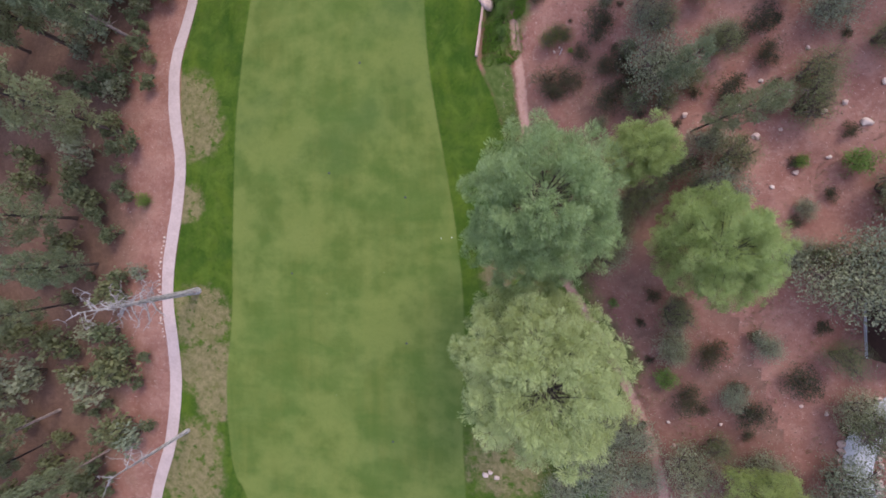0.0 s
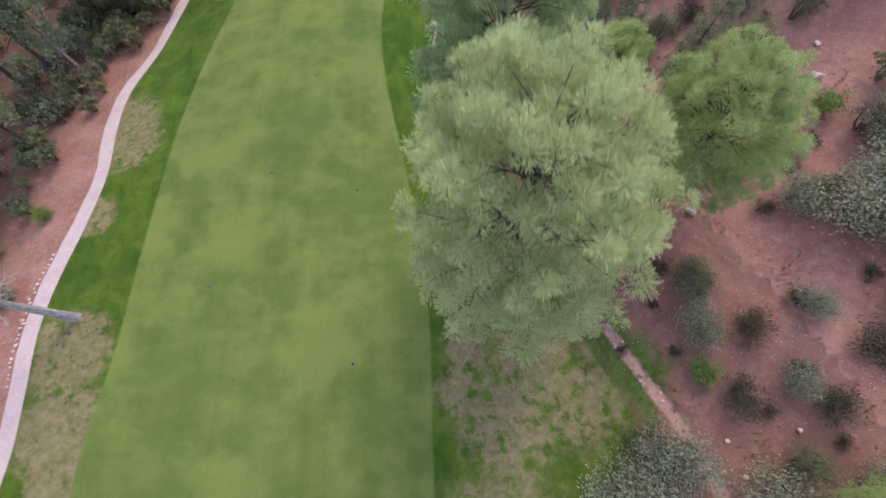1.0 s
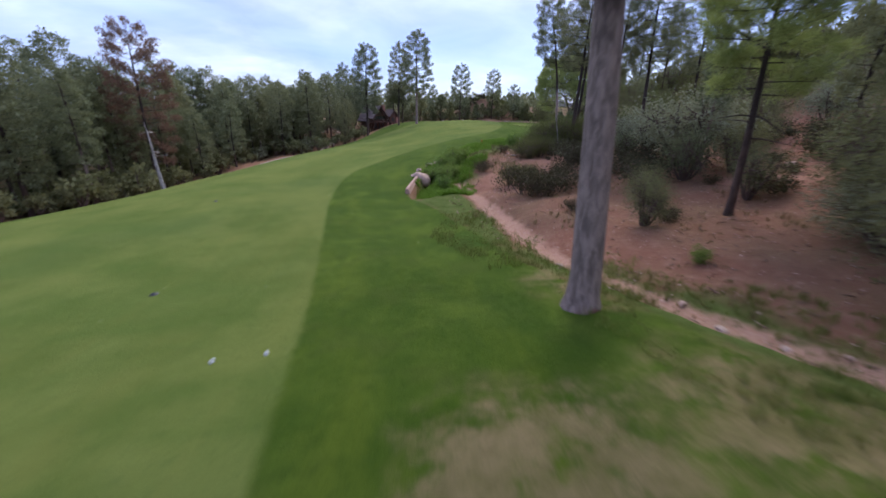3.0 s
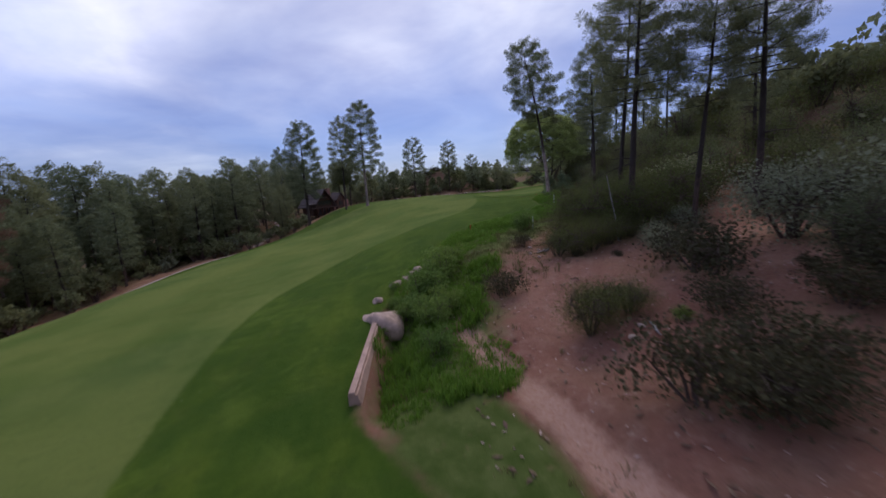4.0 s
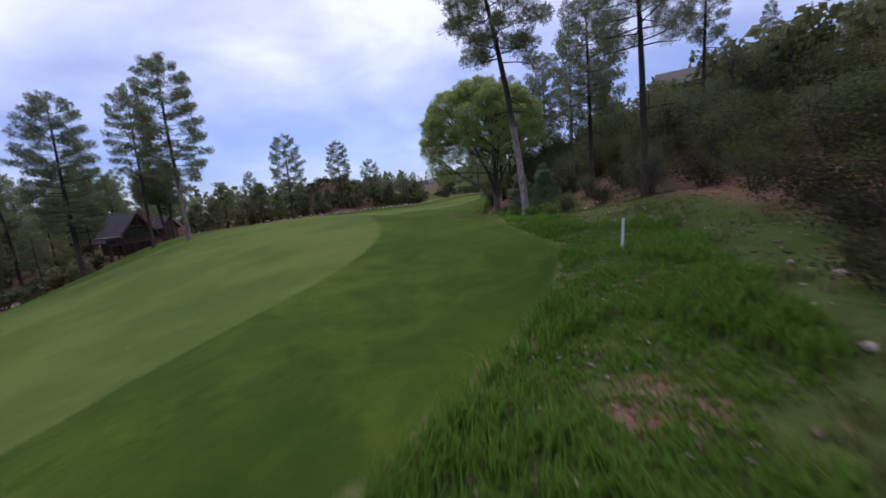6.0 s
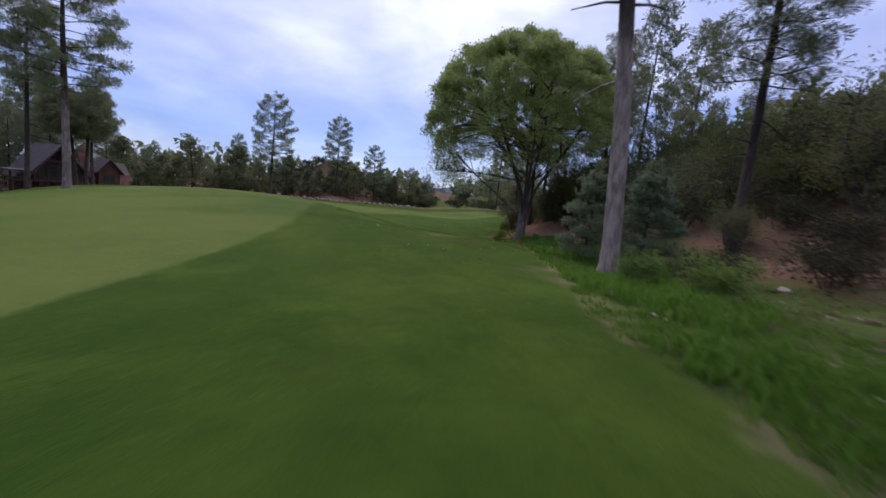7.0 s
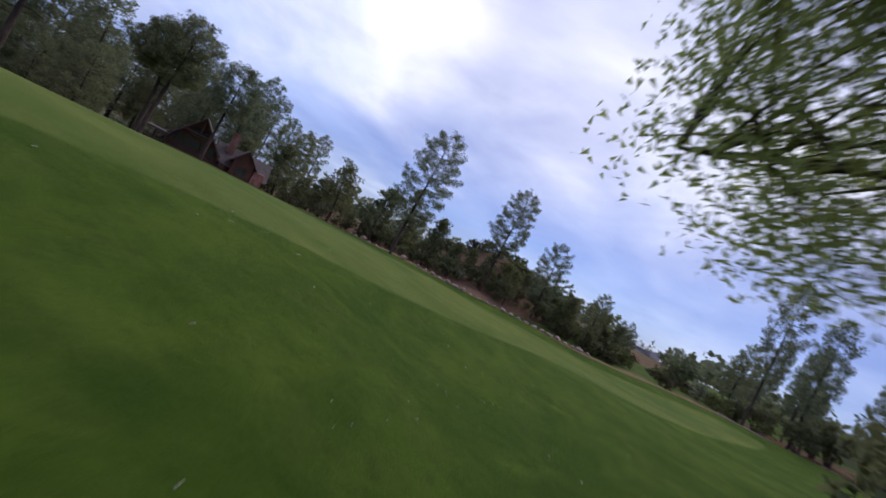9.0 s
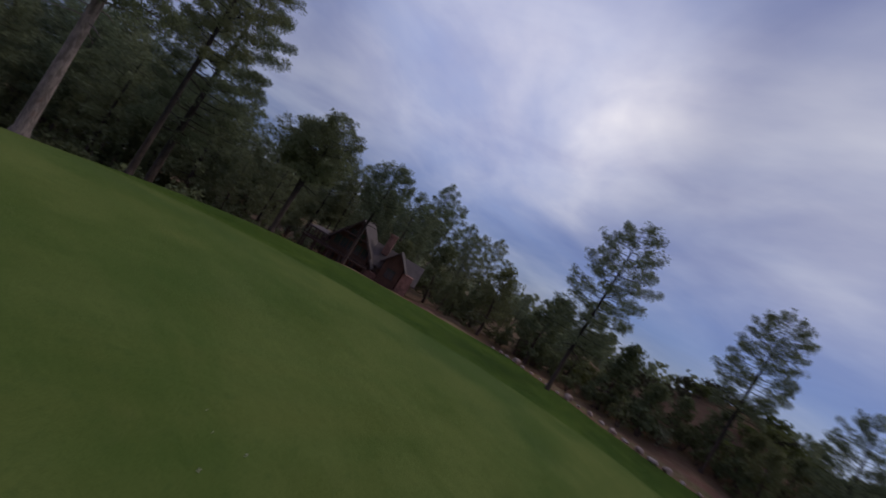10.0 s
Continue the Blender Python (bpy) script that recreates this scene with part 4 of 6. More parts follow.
def scatter(n, x0, x1, y0, y1, gap, keep, tries=6000):
    out = []
    for _ in range(tries):
        if len(out) >= n:
            break
        p = (rnd.uniform(x0, x1), rnd.uniform(y0, y1))
        if keep(*p) and all((p[0] - o[0]) ** 2 + (p[1] - o[1]) ** 2 > gap * gap for o in out):
            out.append(p)
    return out


def off_turf(x, y, d):
    return inside(TURF, np.array([x]), np.array([y]))[0] < -d


# left wood below the cart path
left = scatter(84, -108, -51, -75, 128, 4.8, lambda x, y: off_turf(x, y, 8.5))
stand([(x, y, rnd.uniform(13, 21) + (6.0 if y > 25 else 3 if y > 12 else 0)) for x, y in left], "dark ponderosa pine in the wood below the cart path", "pines of the lower wood", pines=thin_pines)
back = scatter(40, -62, -24, 104, 190, 5.0, lambda x, y: off_turf(x, y, 5) and np.hypot(x + 12, y - 135) > 11 and x < -18)
stand([(x, y, rnd.uniform(16, 22)) for x, y in back], "dark ponderosa pine in the wood below the cart path", "pines of the lower wood", pines=thin_pines)
# hillside above the wash
slim_pines = [tufted_pine(180 + q, (17, 19, 16, 20)[q], (6.0, 8.0, 5.0, 8.5)[q], (2.7, 2.5, 2.9, 2.6)[q], 52, 11, 56, 0.36, 0.016, (0.20, 0.22, 0.19, 0.22)[q], (rnd.uniform(-0.9, 0.9), rnd.uniform(-0.6, 0.6)), NEEDLES, BARK_DARK, None, 0.35, 4, 4) for q in range(K)]
hill_pines = [(30.2, 56.5, 17), (21.0, 38.4, 17), (19.0, 34.2, 17), (21.6, 31.8, 16), (24.6, 30.4, 17), (35.4, 65.3, 17), (46, 63, 15), (55, 88, 20), (38, 42.5, 15), (66, 68, 9), (70, 75, 9), (63, 60, 8),
              (44, 35, 16), (52, 36, 15), (64, 40, 11), (47, 28, 17), (58, 30, 16), (26.4, 11.6, 14), (21.8, 16.8, 13), (60, 86, 18), (46, 92, 17), (50, 100, 15), (70, 96, 18), (44.5, 82, 14), (48, 86, 17), (43.6, 90.6, 16),
              (50, -2, 15), (52, 14, 16), (60, 2, 15), (48, -24, 15), (58, -30, 15), (78, 40, 10), (90, 66, 9), (70, 22, 15), (98.5, 183.7, 19), (99.5, 175.5, 20), (75.5, 151.8, 25), (81.5, 150.5, 22), (88.5, 143.5, 23), (93, 152, 17), (86, 158, 16)]
near_pines = [tufted_pine(190 + q, (17, 19, 16, 20)[q], (8.0, 9.0, 7.5, 9.5)[q], (2.9, 2.7, 3.0, 2.8)[q], 46, 11, 90, 0.36, 0.011, 0.21, (rnd.uniform(-1.6, -0.4), rnd.uniform(-0.4, 0.4)), NEEDLES, BARK_DARK, None, 0.35, 4, 2) for q in range(2)]
near_pines += [near_pines[0], near_pines[1]]
HILL = "tall slender dark pine on the brushy hillside"
stand(hill_pines[:5], HILL, "pines on the hillside", pines=near_pines)
rest = hill_pines[5:]
stand([b for b in rest if b[0] < 49 and 30 < b[1] < 110], HILL, "pines on the hillside", pines=slim_pines)
stand([b for b in rest if not (b[0] < 49 and 30 < b[1] < 110)], HILL, "pines on the hillside", pines=thin_pines, slim=0.7)
stand([(x, y, rnd.uniform(7, 13)) for x, y in scatter(40, -30, 190, 165, 300, 9, lambda x, y: off_turf(x, y, 8) and abs(x - 23 - (y - 62) * 0.397) > 5)], "small distant pine above the brush", "distant pines", pines=thin_pines)

# shrubs and small trees
far_jun = [bush_meshes(90 + q, 2.5, 4.4, 6, 460, 0.56, JUNIPER, 0.09, 0.5) for q in range(3)]
far_oak = [bush_meshes(95 + q, 3.0, 4.4, 6, 460, 0.58, GREY_OAK if q else JUNIPER, 0.09, 0.5) for q in range(2)]
pinyon = [pine_meshes(160 + q, 5.5, 0.5, (1.9, 2.2, 1.7)[q], 90, 8, 5, 0.13, (0.2, 0.1), JUNIPER, BARK_DARK, 0.24, 0.06, 0.45, 0.32, 3) for q in range(3)]
oak = [bush_meshes(50 + q, 3.0, 3.6, 9, 6000, 0.15, GREY_OAK, 0.09, 0.45) for q in range(2)]
jun = [bush_meshes(60 + q, 2.4, 4.2, 10, 6500, 0.105, JUNIPER, 0.10, 0.5) for q in range(3)]
man = [bush_meshes(70 + q, 1.6, 1.5, 8, 2200, 0.11, MANZANITA, 0.04, 0.5) for q in range(3)]
fresh = [bush_meshes(80 + q, 1.2, 1.7, 6, 2200, 0.12, FRESH, 0.03, 0.5) for q in range(2)]
SP = ("stem", "foliage")
pale = pine_meshes(170, 6.6, 0.5, 2.5, 190, 12, 13, 0.14, (0.3, 0.2), JUNIPER_PALE, BARK_DARK, 0.20, 0.026, 0.42, 0.34, 4)
place(plant("juniper", pale, "tall pale blue-green juniper beside the creek pine", "tree", "pale junipers at the creek"), [(28.9, 66.3, 0.43), (30.4, 65.4, 0.5), (34.6, 71.0, 0.36)], rnd, 0.1)


def understory(name, meshes, label, spots_):
    """Uncounted scrub, joined into one mesh with wood and leaves."""
    out = Soup()
    mats, where = [meshes[0][0].materials[0]], []
    for q, (x, y, s0) in enumerate(spots_):
        stem, leaf = meshes[q % len(meshes)]
        a = rnd.uniform(0, 6.28)
        turn = np.array([[np.cos(a), -np.sin(a), 0], [np.sin(a), np.cos(a), 0], [0, 0, 1]]) * s0
        for me in (stem, leaf):
            v = np.empty(len(me.vertices) * 3, np.float32)
            me.vertices.foreach_get("co", v)
            tone = np.empty(len(me.vertices), np.float32)
            me.attributes["tone"].data.foreach_get("value", tone)
            lv = np.empty(len(me.loops), np.int32)
            me.loops.foreach_get("vertex_index", lv)
            size = np.empty(len(me.polygons), np.int32)
            me.polygons.foreach_get("loop_total", size)
            first = np.concatenate([[0], np.cumsum(size)[:-1]])
            mat = me.materials[0]
            if mat not in mats:
                mats.append(mat)
            base = out.n
            p = v.reshape(-1, 3) @ turn.T + [x, y, ground_z(x, y) - 0.08]
            groups = [lv[(first[size == k])[:, None] + np.arange(k)] for k in (3, 4)]
            out.v.append(p)
            out.tone.append(np.clip(tone + rnd.uniform(-0.15, 0.15), 0, 1))
            out.n += len(p)
            for gset in groups:
                if len(gset):
                    out.f.append(gset + base)
                    where.append(np.full(len(gset), mats.index(mat)))
    me = out.mesh(name, mats[0])
    for mat in mats[1:]:
        me.materials.append(mat)
    me.polygons.foreach_set("material_index", np.concatenate(where).astype(np.int32))
    return tagged(new(name, me), label, "shrubs", kind="stuff")


def shrubs(name, meshes, label, category, group, spots_, sink=0.08):
    for q, me in enumerate(meshes):
        mine = spots_[q::len(meshes)]
        if mine:
            place(plant(name, me, label, category, group, SP), mine, rnd, sink, (0.8, 1.2))


shrubs("oak_shrub", oak, "rounded grey-green scrub oak on red soil", "shrub", "oaks on the slope",
       [(41.6, -4.8, 1.9), (15.6, -30.2, 1.5), (19.4, -25.4, 1.25), (11.6, -32.6, 1.0), (33.2, -13.2, 0.7), (30.2, -19.6, 0.65), (40.4, -28.4, 1.4), (17.0, -2.6, 1.0), (36.0, -32.0, 1.2), (21.0, -30.5, 0.9), (45.5, 2.0, 1.2), (21.8, 18.6, 1.5), (27.3, 10.2, 0.95), (28.2, 4.4, 1.15), (38.6, -5.2, 1.7), (20.6, 25.4, 1.0), (28.6, 22.6, 0.75), (38.5, 24, 1.1), (17.6, 1.2, 0.8), (35, -3, 0.9), (14.6, -29, 1.5), (16.6, -26, 0.9),
        (24.2, -14, 0.9), (26.0, -29, 1.3), (33, -28, 1.1), (42, -20, 1.0), (37, 2, 0.5), (44, 30, 1.2), (27, 39, 1.0), (16.4, 28.0, 0.42), (18.0, 30.4, 0.4), (21.5, 32.5, 0.45), (24.5, 29.0, 0.5)])
hill_jun = [(36.2, 60.4, 0.75), (39, 63, 0.95), (37.2, 56.5, 0.7), (40.8, 59.6, 1.1), (43, 63.5, 1.0), (34.4, 64.8, 0.45), (36.5, 13.4, 1.3), (24, -10, 1.1), (14.6, -2.8, 1.45), (17.2, -0.5, 1.2), (19.2, 3.0, 1.1),  (31.0, 57, 0.7), (41.8, 80.6, 0.9), (40.8, 77.8, 0.55), (42.5, 86, 1.2), (42.8, 78.6, 1.0), (43.5, 82, 1.1), (45.5, 84, 1.4), (46, 78.5, 1.3), (47, 88.5, 1.4), (44.5, 91.5, 1.2), (48.5, 81, 1.5), (50.5, 84.5, 1.5), (51, 91, 1.5), (43, 76, 1.1), (45.5, 74.5, 1.2), (43, 87, 1.3), (37.2, 69.2, 0.9), (39.5, 73.5, 1.1), (47, 82, 1.2), (41.5, 90.5, 1.1), (46, 97, 1.4), (44, 66, 1.3), (49, 58, 1.4), (54, 66, 1.4), (58, 54, 1.4),
        (50, 46, 1.3), (56, 40, 1.3), (63, 52, 1.3), (64, 66, 1.3), (48, 74, 1.4), (54, 80, 1.4), (62, 78, 1.3), (40, 36, 1.0), (48, 34, 1.3), (43, 20, 1.1), (50, 22, 1.2), (44, 4, 1.2), (60, 20, 1.3), (70, 50, 1.3), (72, 70, 1.3), (68, 36, 1.3),
        (40, 62, 1.1), (46, 60, 1.2), (52, 72, 1.2), (42, 72, 1.0), (38, 57, 1.0), (44, 48, 1.1), (34, 30, 0.8), (55, 92, 1.5), (62, 98, 1.5), (72, 106, 1.5), (80, 84, 1.5), (52, 106, 1.3), (48, 10, 1.1), (40, -14, 1.0), (50, -14, 1.2)]
hill_jun += [(37.2, -3.0, 0.9), (37.0, 16.6, 1.25), (24.6, -14.6, 0.8), (42.5, -21.5, 1.4), (33.6, 14.0, 0.7), (29.0, -26.0, 0.9), (20.5, 10.6, 0.75), (23.0, 15.2, 0.8), (13.0, 8.0, 0.65), (26.5, 27.5, 0.9), (31.0, 29.5, 1.0), (18.8, 21.6, 0.7), (22.2, 24.4, 0.95), (25.6, 17.6, 0.85), (15.8, 13.0, 0.6), (28.6, 21.0, 1.0), (19.8, 15.4, 0.9), (34.5, 27.0, 1.1)]
hill_jun = [(x, y, s0 * 0.6) if 40.5 < x < 52 and 74 < y < 92 else (x, y, s0) for x, y, s0 in hill_jun]
hill_jun += [(20.6, 4.6, 1.25), (18.2, 2.0, 0.85), (23.6, 7.2, 1.2), (26.0, 4.0, 1.1), (29.5, 8.0, 1.2)]
shade_jun = [bush_meshes(66 + q, 2.5, 6.4, 12, 6400, 0.12, THICKET, 0.10, 0.5) for q in range(2)]
shrubs("juniper", shade_jun, "tall dark juniper crowded under the pines behind the creek", "tree", "dark junipers behind the creek",
       [(41.6, 79.6, 0.8), (43.6, 82.0, 1.05), (45.4, 79.4, 1.1), (43.4, 77.0, 0.9), (47.4, 83.4, 1.2), (44.6, 86.0, 1.1), (42.2, 84.6, 0.8), (46.6, 76.0, 1.1), (41.8, 73.4, 0.8), (44.4, 72.2, 1.0), (48.6, 79.2, 1.2), (47.8, 88.6, 1.2), (40.2, 69.6, 0.8), (43.0, 68.4, 1.0), (39.6, 66.4, 0.7)], 1.1)
for kind_, far_ in ((jun, False), (far_jun, True)):
    shrubs("juniper", kind_, "dense dark green juniper on the hillside", "shrub", "junipers on the hillside", [b for b in hill_jun if (b[0] > 47) == far_])
shrubs("manzanita", man, "low dark olive-brown manzanita bush on bare red ground", "shrub", "manzanita bushes",
       [(18.2, 20.2, 1.4), (20.3, 18.6, 1.3), (16.4, 20.2, 1.0), (22.6, 20.0, 1.2), (13.8, 22.0, 0.9), (11.0, 12.0, 0.6), (14.6, 8.6, 0.6), (9.6, 18.8, 1.45), (12.4, 19.0, 1.35), (10.9, 17.6, 1.1), (15.6, 25.2, 1.6), (17.0, 16.2, 1.5), (29.9, 15.5, 1.5), (33, 23.6, 1.4), (30.6, 22.2, 1.0), (33.6, 19.8, 1.2), (8.4, 29.6, 0.8), (37, -17.4, 1.6), (32.3, -21.6, 1.5), (28, -15, 1.4),
        (26, -20.6, 1.5), (25.0, -9.6, 1.3), (30.6, -18.8, 0.9), (17.4, -24.4, 1.4), (22.6, 36.2, 1.4), (25, 36.0, 1.5), (23.5, 42.3, 0.6), (26.6, 43.2, 0.6), (19.5, 41.2, 0.7), (21.6, 41.6, 0.8), (17.8, 39.9, 0.5),
        (13.6, 31.6, 0.3), (39.4, 79.6, 0.5), (38.9, 76.8, 0.45), (40.4, 82.4, 0.6), (37.6, 75.0, 0.4), (40.2, 75.4, 0.7), (15.2, 30.2, 0.25), (18.2, 27.5, 0.35), (20.5, 29.5, 0.4), (16.6, 25.8, 0.5), (12.6, 26.4, 0.25), (11.6, 35.4, 0.62), (28.5, 32, 1.4), (20.5, 44.0, 0.8), (25.5, 46, 1.0), (28.5, 48.5, 1.2), (33, 55, 1.2), (31, 60.4, 0.8), (35, 61.8, 0.9), (29.5, 62.2, 0.7), (37.0, 64.2, 0.9), (36, 50, 1.3)])
slope_ = scatter(34, 12, 42, -26, 24, 3.4, lambda x, y: off_turf(x, y, 2.5))
man_low = [bush_meshes(270 + q, 1.6, 1.5, 6, 800, 0.19, MANZANITA, 0.04, 0.5) for q in range(2)]
shrubs("manzanita", man_low, "low dark olive-brown manzanita bush on bare red ground", "shrub", "manzanita bushes", [(x, y, rnd.uniform(0.4, 0.85)) for x, y in slope_])
thick = [bush_meshes(75 + q, 2.3, 2.9, 10, 9500, 0.075, THICKET, 0.06, 0.45) for q in range(2)]
thick_far = [bush_meshes(175 + q, 2.3, 2.9, 9, 3600, 0.115, (THICKET, THICKET, JUNIPER)[q], 0.06, 0.5) for q in range(3)]
brush_ = [(17.6, 36.6, 1.2), (19.2, 34.4, 1.1), (21.2, 34.2, 1.15), (23.0, 35.0, 1.2), (12.7, 32.2, 0.58), (13.6, 31.9, 0.68), (14.9, 32.3, 0.74), (16.2, 32.6, 0.7), (14.2, 33.8, 0.8), (17.6, 33.6, 0.75), (11.9, 24.6, 0.55), (15.4, 35.9, 0.95), (16.8, 35.6, 1.35), (18.3, 35.2, 1.4), (18.2, 37.2, 1.15), (19.6, 38.6, 1.1), (21.0, 36.4, 1.3), (20.0, 35.0, 1.2), (16.6, 37.4, 0.7), (9.9, 24.2, 0.68), (10.9, 25.0, 0.6), (23, 38.6, 1.1), (25.2, 38.2, 1.2)]
brush_ += [(27.5, 41, 1.1), (29, 46.5, 0.8), (31, 43.5, 1.1), (29.5, 35, 1.2), (27, 37.5, 1.2), (33, 42, 1.3), (36, 48, 1.3), (31, 51.5, 0.8), (39, 52, 1.3), (40, 57, 1.2), (37, 37, 1.2), (42, 44, 1.3), (46, 46, 1.3), (45, 54, 1.3), (50, 52, 1.3), (52, 60, 1.3), (48, 62, 1.2), (57, 60, 1.3), (58, 68, 1.3), (63, 58, 1.3), (54, 46, 1.3), (32, 34, 1.1), (41, 66, 1.1), (66, 64, 1.3), (62, 74, 1.3), (60, 48, 1.3)]
brush_ += [(x, y, rnd.uniform(0.8, 1.4)) for x, y in scatter(46, 27, 66, 34, 76, 2.6, lambda x, y: off_turf(x, y, 7.5) and not (x < 39 and y > 54) and all((x - b[0]) ** 2 + (y - b[1]) ** 2 > 4 for b in brush_))]
for kind_, far_ in ((thick, False), (thick_far, True)):
    shrubs("thicket_bush", kind_, "tall olive-green brush on the slope above the wash", "shrub", "brush above the wash", [b for b in brush_ if (b[0] > 26) == far_])
shrubs("green_bush", fresh, "leafy bright green bush in tall grass", "shrub", "green bushes",
       [(14.0, 40.9, 1.05), (12.6, 22.7, 0.35), (2.7, 31.4, 0.5), (3.3, 30.4, 0.7), (2.9, 33.6, 0.4), (4.2, 28.5, 0.9), (5.2, 29.6, 1.0), (4.0, 26.0, 0.7), (4.6, 31.8, 1.15), (5.6, 33.6, 1.1), (3.6, 30.6, 0.8), (6.8, 35.4, 0.8), (36.8, 7.4, 0.8), (41.5, 7, 1.5), (-49.2, 4.6, 1.1), (23.6, -18.2, 1.3), (36.6, 81.0, 0.4), (37.6, 86.9, 0.45), (38.8, 88.2, 0.5), (36.0, 78.9, 0.3), (26.5, 62.0, 0.55), (27.0, 60.6, 0.6), (41.4, 91.8, 0.6), (12.4, 3.0, 0.4), (15.2, -5.0, 0.6), (18.0, -9.5, 0.6)])
under = scatter(130, -95, -50.5, -60, 110, 3.2, lambda x, y: off_turf(x, y, 6.5))
understory("juniper_scrub", far_jun + far_oak, "grey-green juniper scrub under the pines", [(x, y, rnd.uniform(0.7, 1.25)) for x, y in under])
fringe = scatter(44, -54, -40, 8, 112, 2.4, lambda x, y: off_turf(x, y, 3.0) and along(PATH, np.array([x]), np.array([y]))[0] > 2.2)
shrubs("juniper", far_jun + far_oak, "small juniper at the edge of the wood", "shrub", "junipers in the wood", [(x, y, rnd.uniform(0.35, 0.8)) for x, y in fringe])
edge_wood = scatter(85, -60, -42.5, 36, 118, 2.0, lambda x, y: off_turf(x, y, 2.6) and along(PATH, np.array([x]), np.array([y]))[0] > 2.0)
understory("juniper_scrub", far_jun, "dense dark juniper scrub along the edge of the wood", [(x, y, rnd.uniform(0.7, 1.35)) for x, y in edge_wood])
edge_pines = scatter(34, -60, -40, 40, 122, 3.4, lambda x, y: off_turf(x, y, 5.0) and along(PATH, np.array([x]), np.array([y]))[0] > 3.0)
stand([(x, y, rnd.uniform(12, 25)) for x, y in edge_pines], "dark ponderosa pine at the edge of the wood", "pines of the lower wood", pines=thin_pines)
crest_wood = scatter(34, -48, -13, 104, 128, 2.4, lambda x, y: off_turf(x, y, 2.4) and np.hypot(x + 9, y - 134) > 9 and along(PATH, np.array([x]), np.array([y]))[0] > 2.0)
understory("juniper_scrub", far_jun, "dark juniper scrub behind the crest of the fairway", [(x, y, rnd.uniform(0.6, 1.2)) for x, y in crest_wood])
crest_pines = scatter(20, -48, -16, 106, 150, 3.2, lambda x, y: off_turf(x, y, 4.0) and np.hypot(x + 9, y - 134) > 11 and along(PATH, np.array([x]), np.array([y]))[0] > 2.6)
stand([(x, y, rnd.uniform(10, 18)) for x, y in crest_pines], "dark ponderosa pine behind the crest of the fairway", "pines of the lower wood", pines=thin_pines)
beside = scatter(64, -62, -48.6, -60, 60, 2.3, lambda x, y: along(PATH, np.array([x]), np.array([y]))[0] > 3.2)
understory("juniper_scrub", far_jun + far_oak, "grey-green juniper scrub on the red soil beside the cart path", [(x, y, rnd.uniform(0.4, 0.95)) for x, y in beside])
under2 = scatter(36, -62, -24, 104, 175, 4.5, lambda x, y: off_turf(x, y, 4.5) and np.hypot(x + 12, y - 135) > 10)
understory("juniper_scrub", far_jun + far_oak, "grey-green juniper scrub behind the timber house", [(x, y, rnd.uniform(0.7, 1.2)) for x, y in under2])


def clear_line(x, y, d):
    """Off the turf and out of the open strip towards the far house."""
    return off_turf(x, y, 2.0) and abs(x - 23 - (y - 62) * 0.397) > d


cones = [(-6.8, 145, 1.65), (3, 146, 1.75), (0.5, 148, 1.1), (11, 146, 1.65), (8, 149, 1.0), (20.5, 147, 1.3), (25, 146, 1.0), (34.5, 146, 0.9), (44, 147, 1.1), (-3, 152, 1.3), (14.5, 151, 1.1), (51, 152, 1.2), (-11, 141, 1.2), (-1.5, 142, 0.8), (55, 156, 1.0)]
cones += [(x, 144.5 + 0.1 * abs(x - 22) + rnd.uniform(0, 6), rnd.uniform(0.4, 0.95)) for x in np.arange(-10, 58, 3.1)]
for q in range(3):
    place(plant("pinyon", pinyon[q], "pointed grey-green pinyon behind the far turf edge", "tree", "pinyons behind the turf"), [b for b in cones if clear_line(b[0], b[1], 2.5)][q::3], rnd, 0.1)
edge_b = [(x, 143.4 + 0.12 * abs(x - 22) + rnd.uniform(0, 7), rnd.uniform(0.3, 0.75)) for x in np.arange(-9, 62, 1.7)]
edge_b += [(82, 149.5, 1.3), (85.5, 148.5, 1.5), (89, 146, 1.6), (91, 140, 1.5), (92, 134, 1.3), (90, 128, 1.2), (86.5, 152.5, 1.4), (78.5, 153.5, 1.1), (70, 155, 0.7), (84, 121, 1.2), (79, 115, 1.1)]
shrubs("oak_shrub", far_oak + far_jun, "dark scrub oak along the far turf edge", "shrub", "brush behind the turf", [b for b in edge_b if clear_line(b[0], b[1], 3.5)])
mound_m = [bush_meshes(98 + q, 1.5, 1.5, 5, 260, 0.34, MANZANITA if q else THICKET, 0.05, 0.5) for q in range(2)]
shrubs("manzanita", mound_m, "low rusty brush on the red mound", "shrub", "brush on the mound", [(x, y, rnd.uniform(0.8, 1.7)) for x, y in scatter(150, 8, 78, 147, 182, 1.9, lambda x, y: clear_line(x, y, 2.0))])
far_b = scatter(80, -60, 200, 152, 290, 6.5, lambda x, y: off_turf(x, y, 5) and abs(x - 23 - (y - 62) * 0.397) > 5)
understory("juniper_scrub", far_jun, "distant dark juniper scrub", [(x, y, rnd.uniform(0.9, 1.7)) for x, y in far_b])


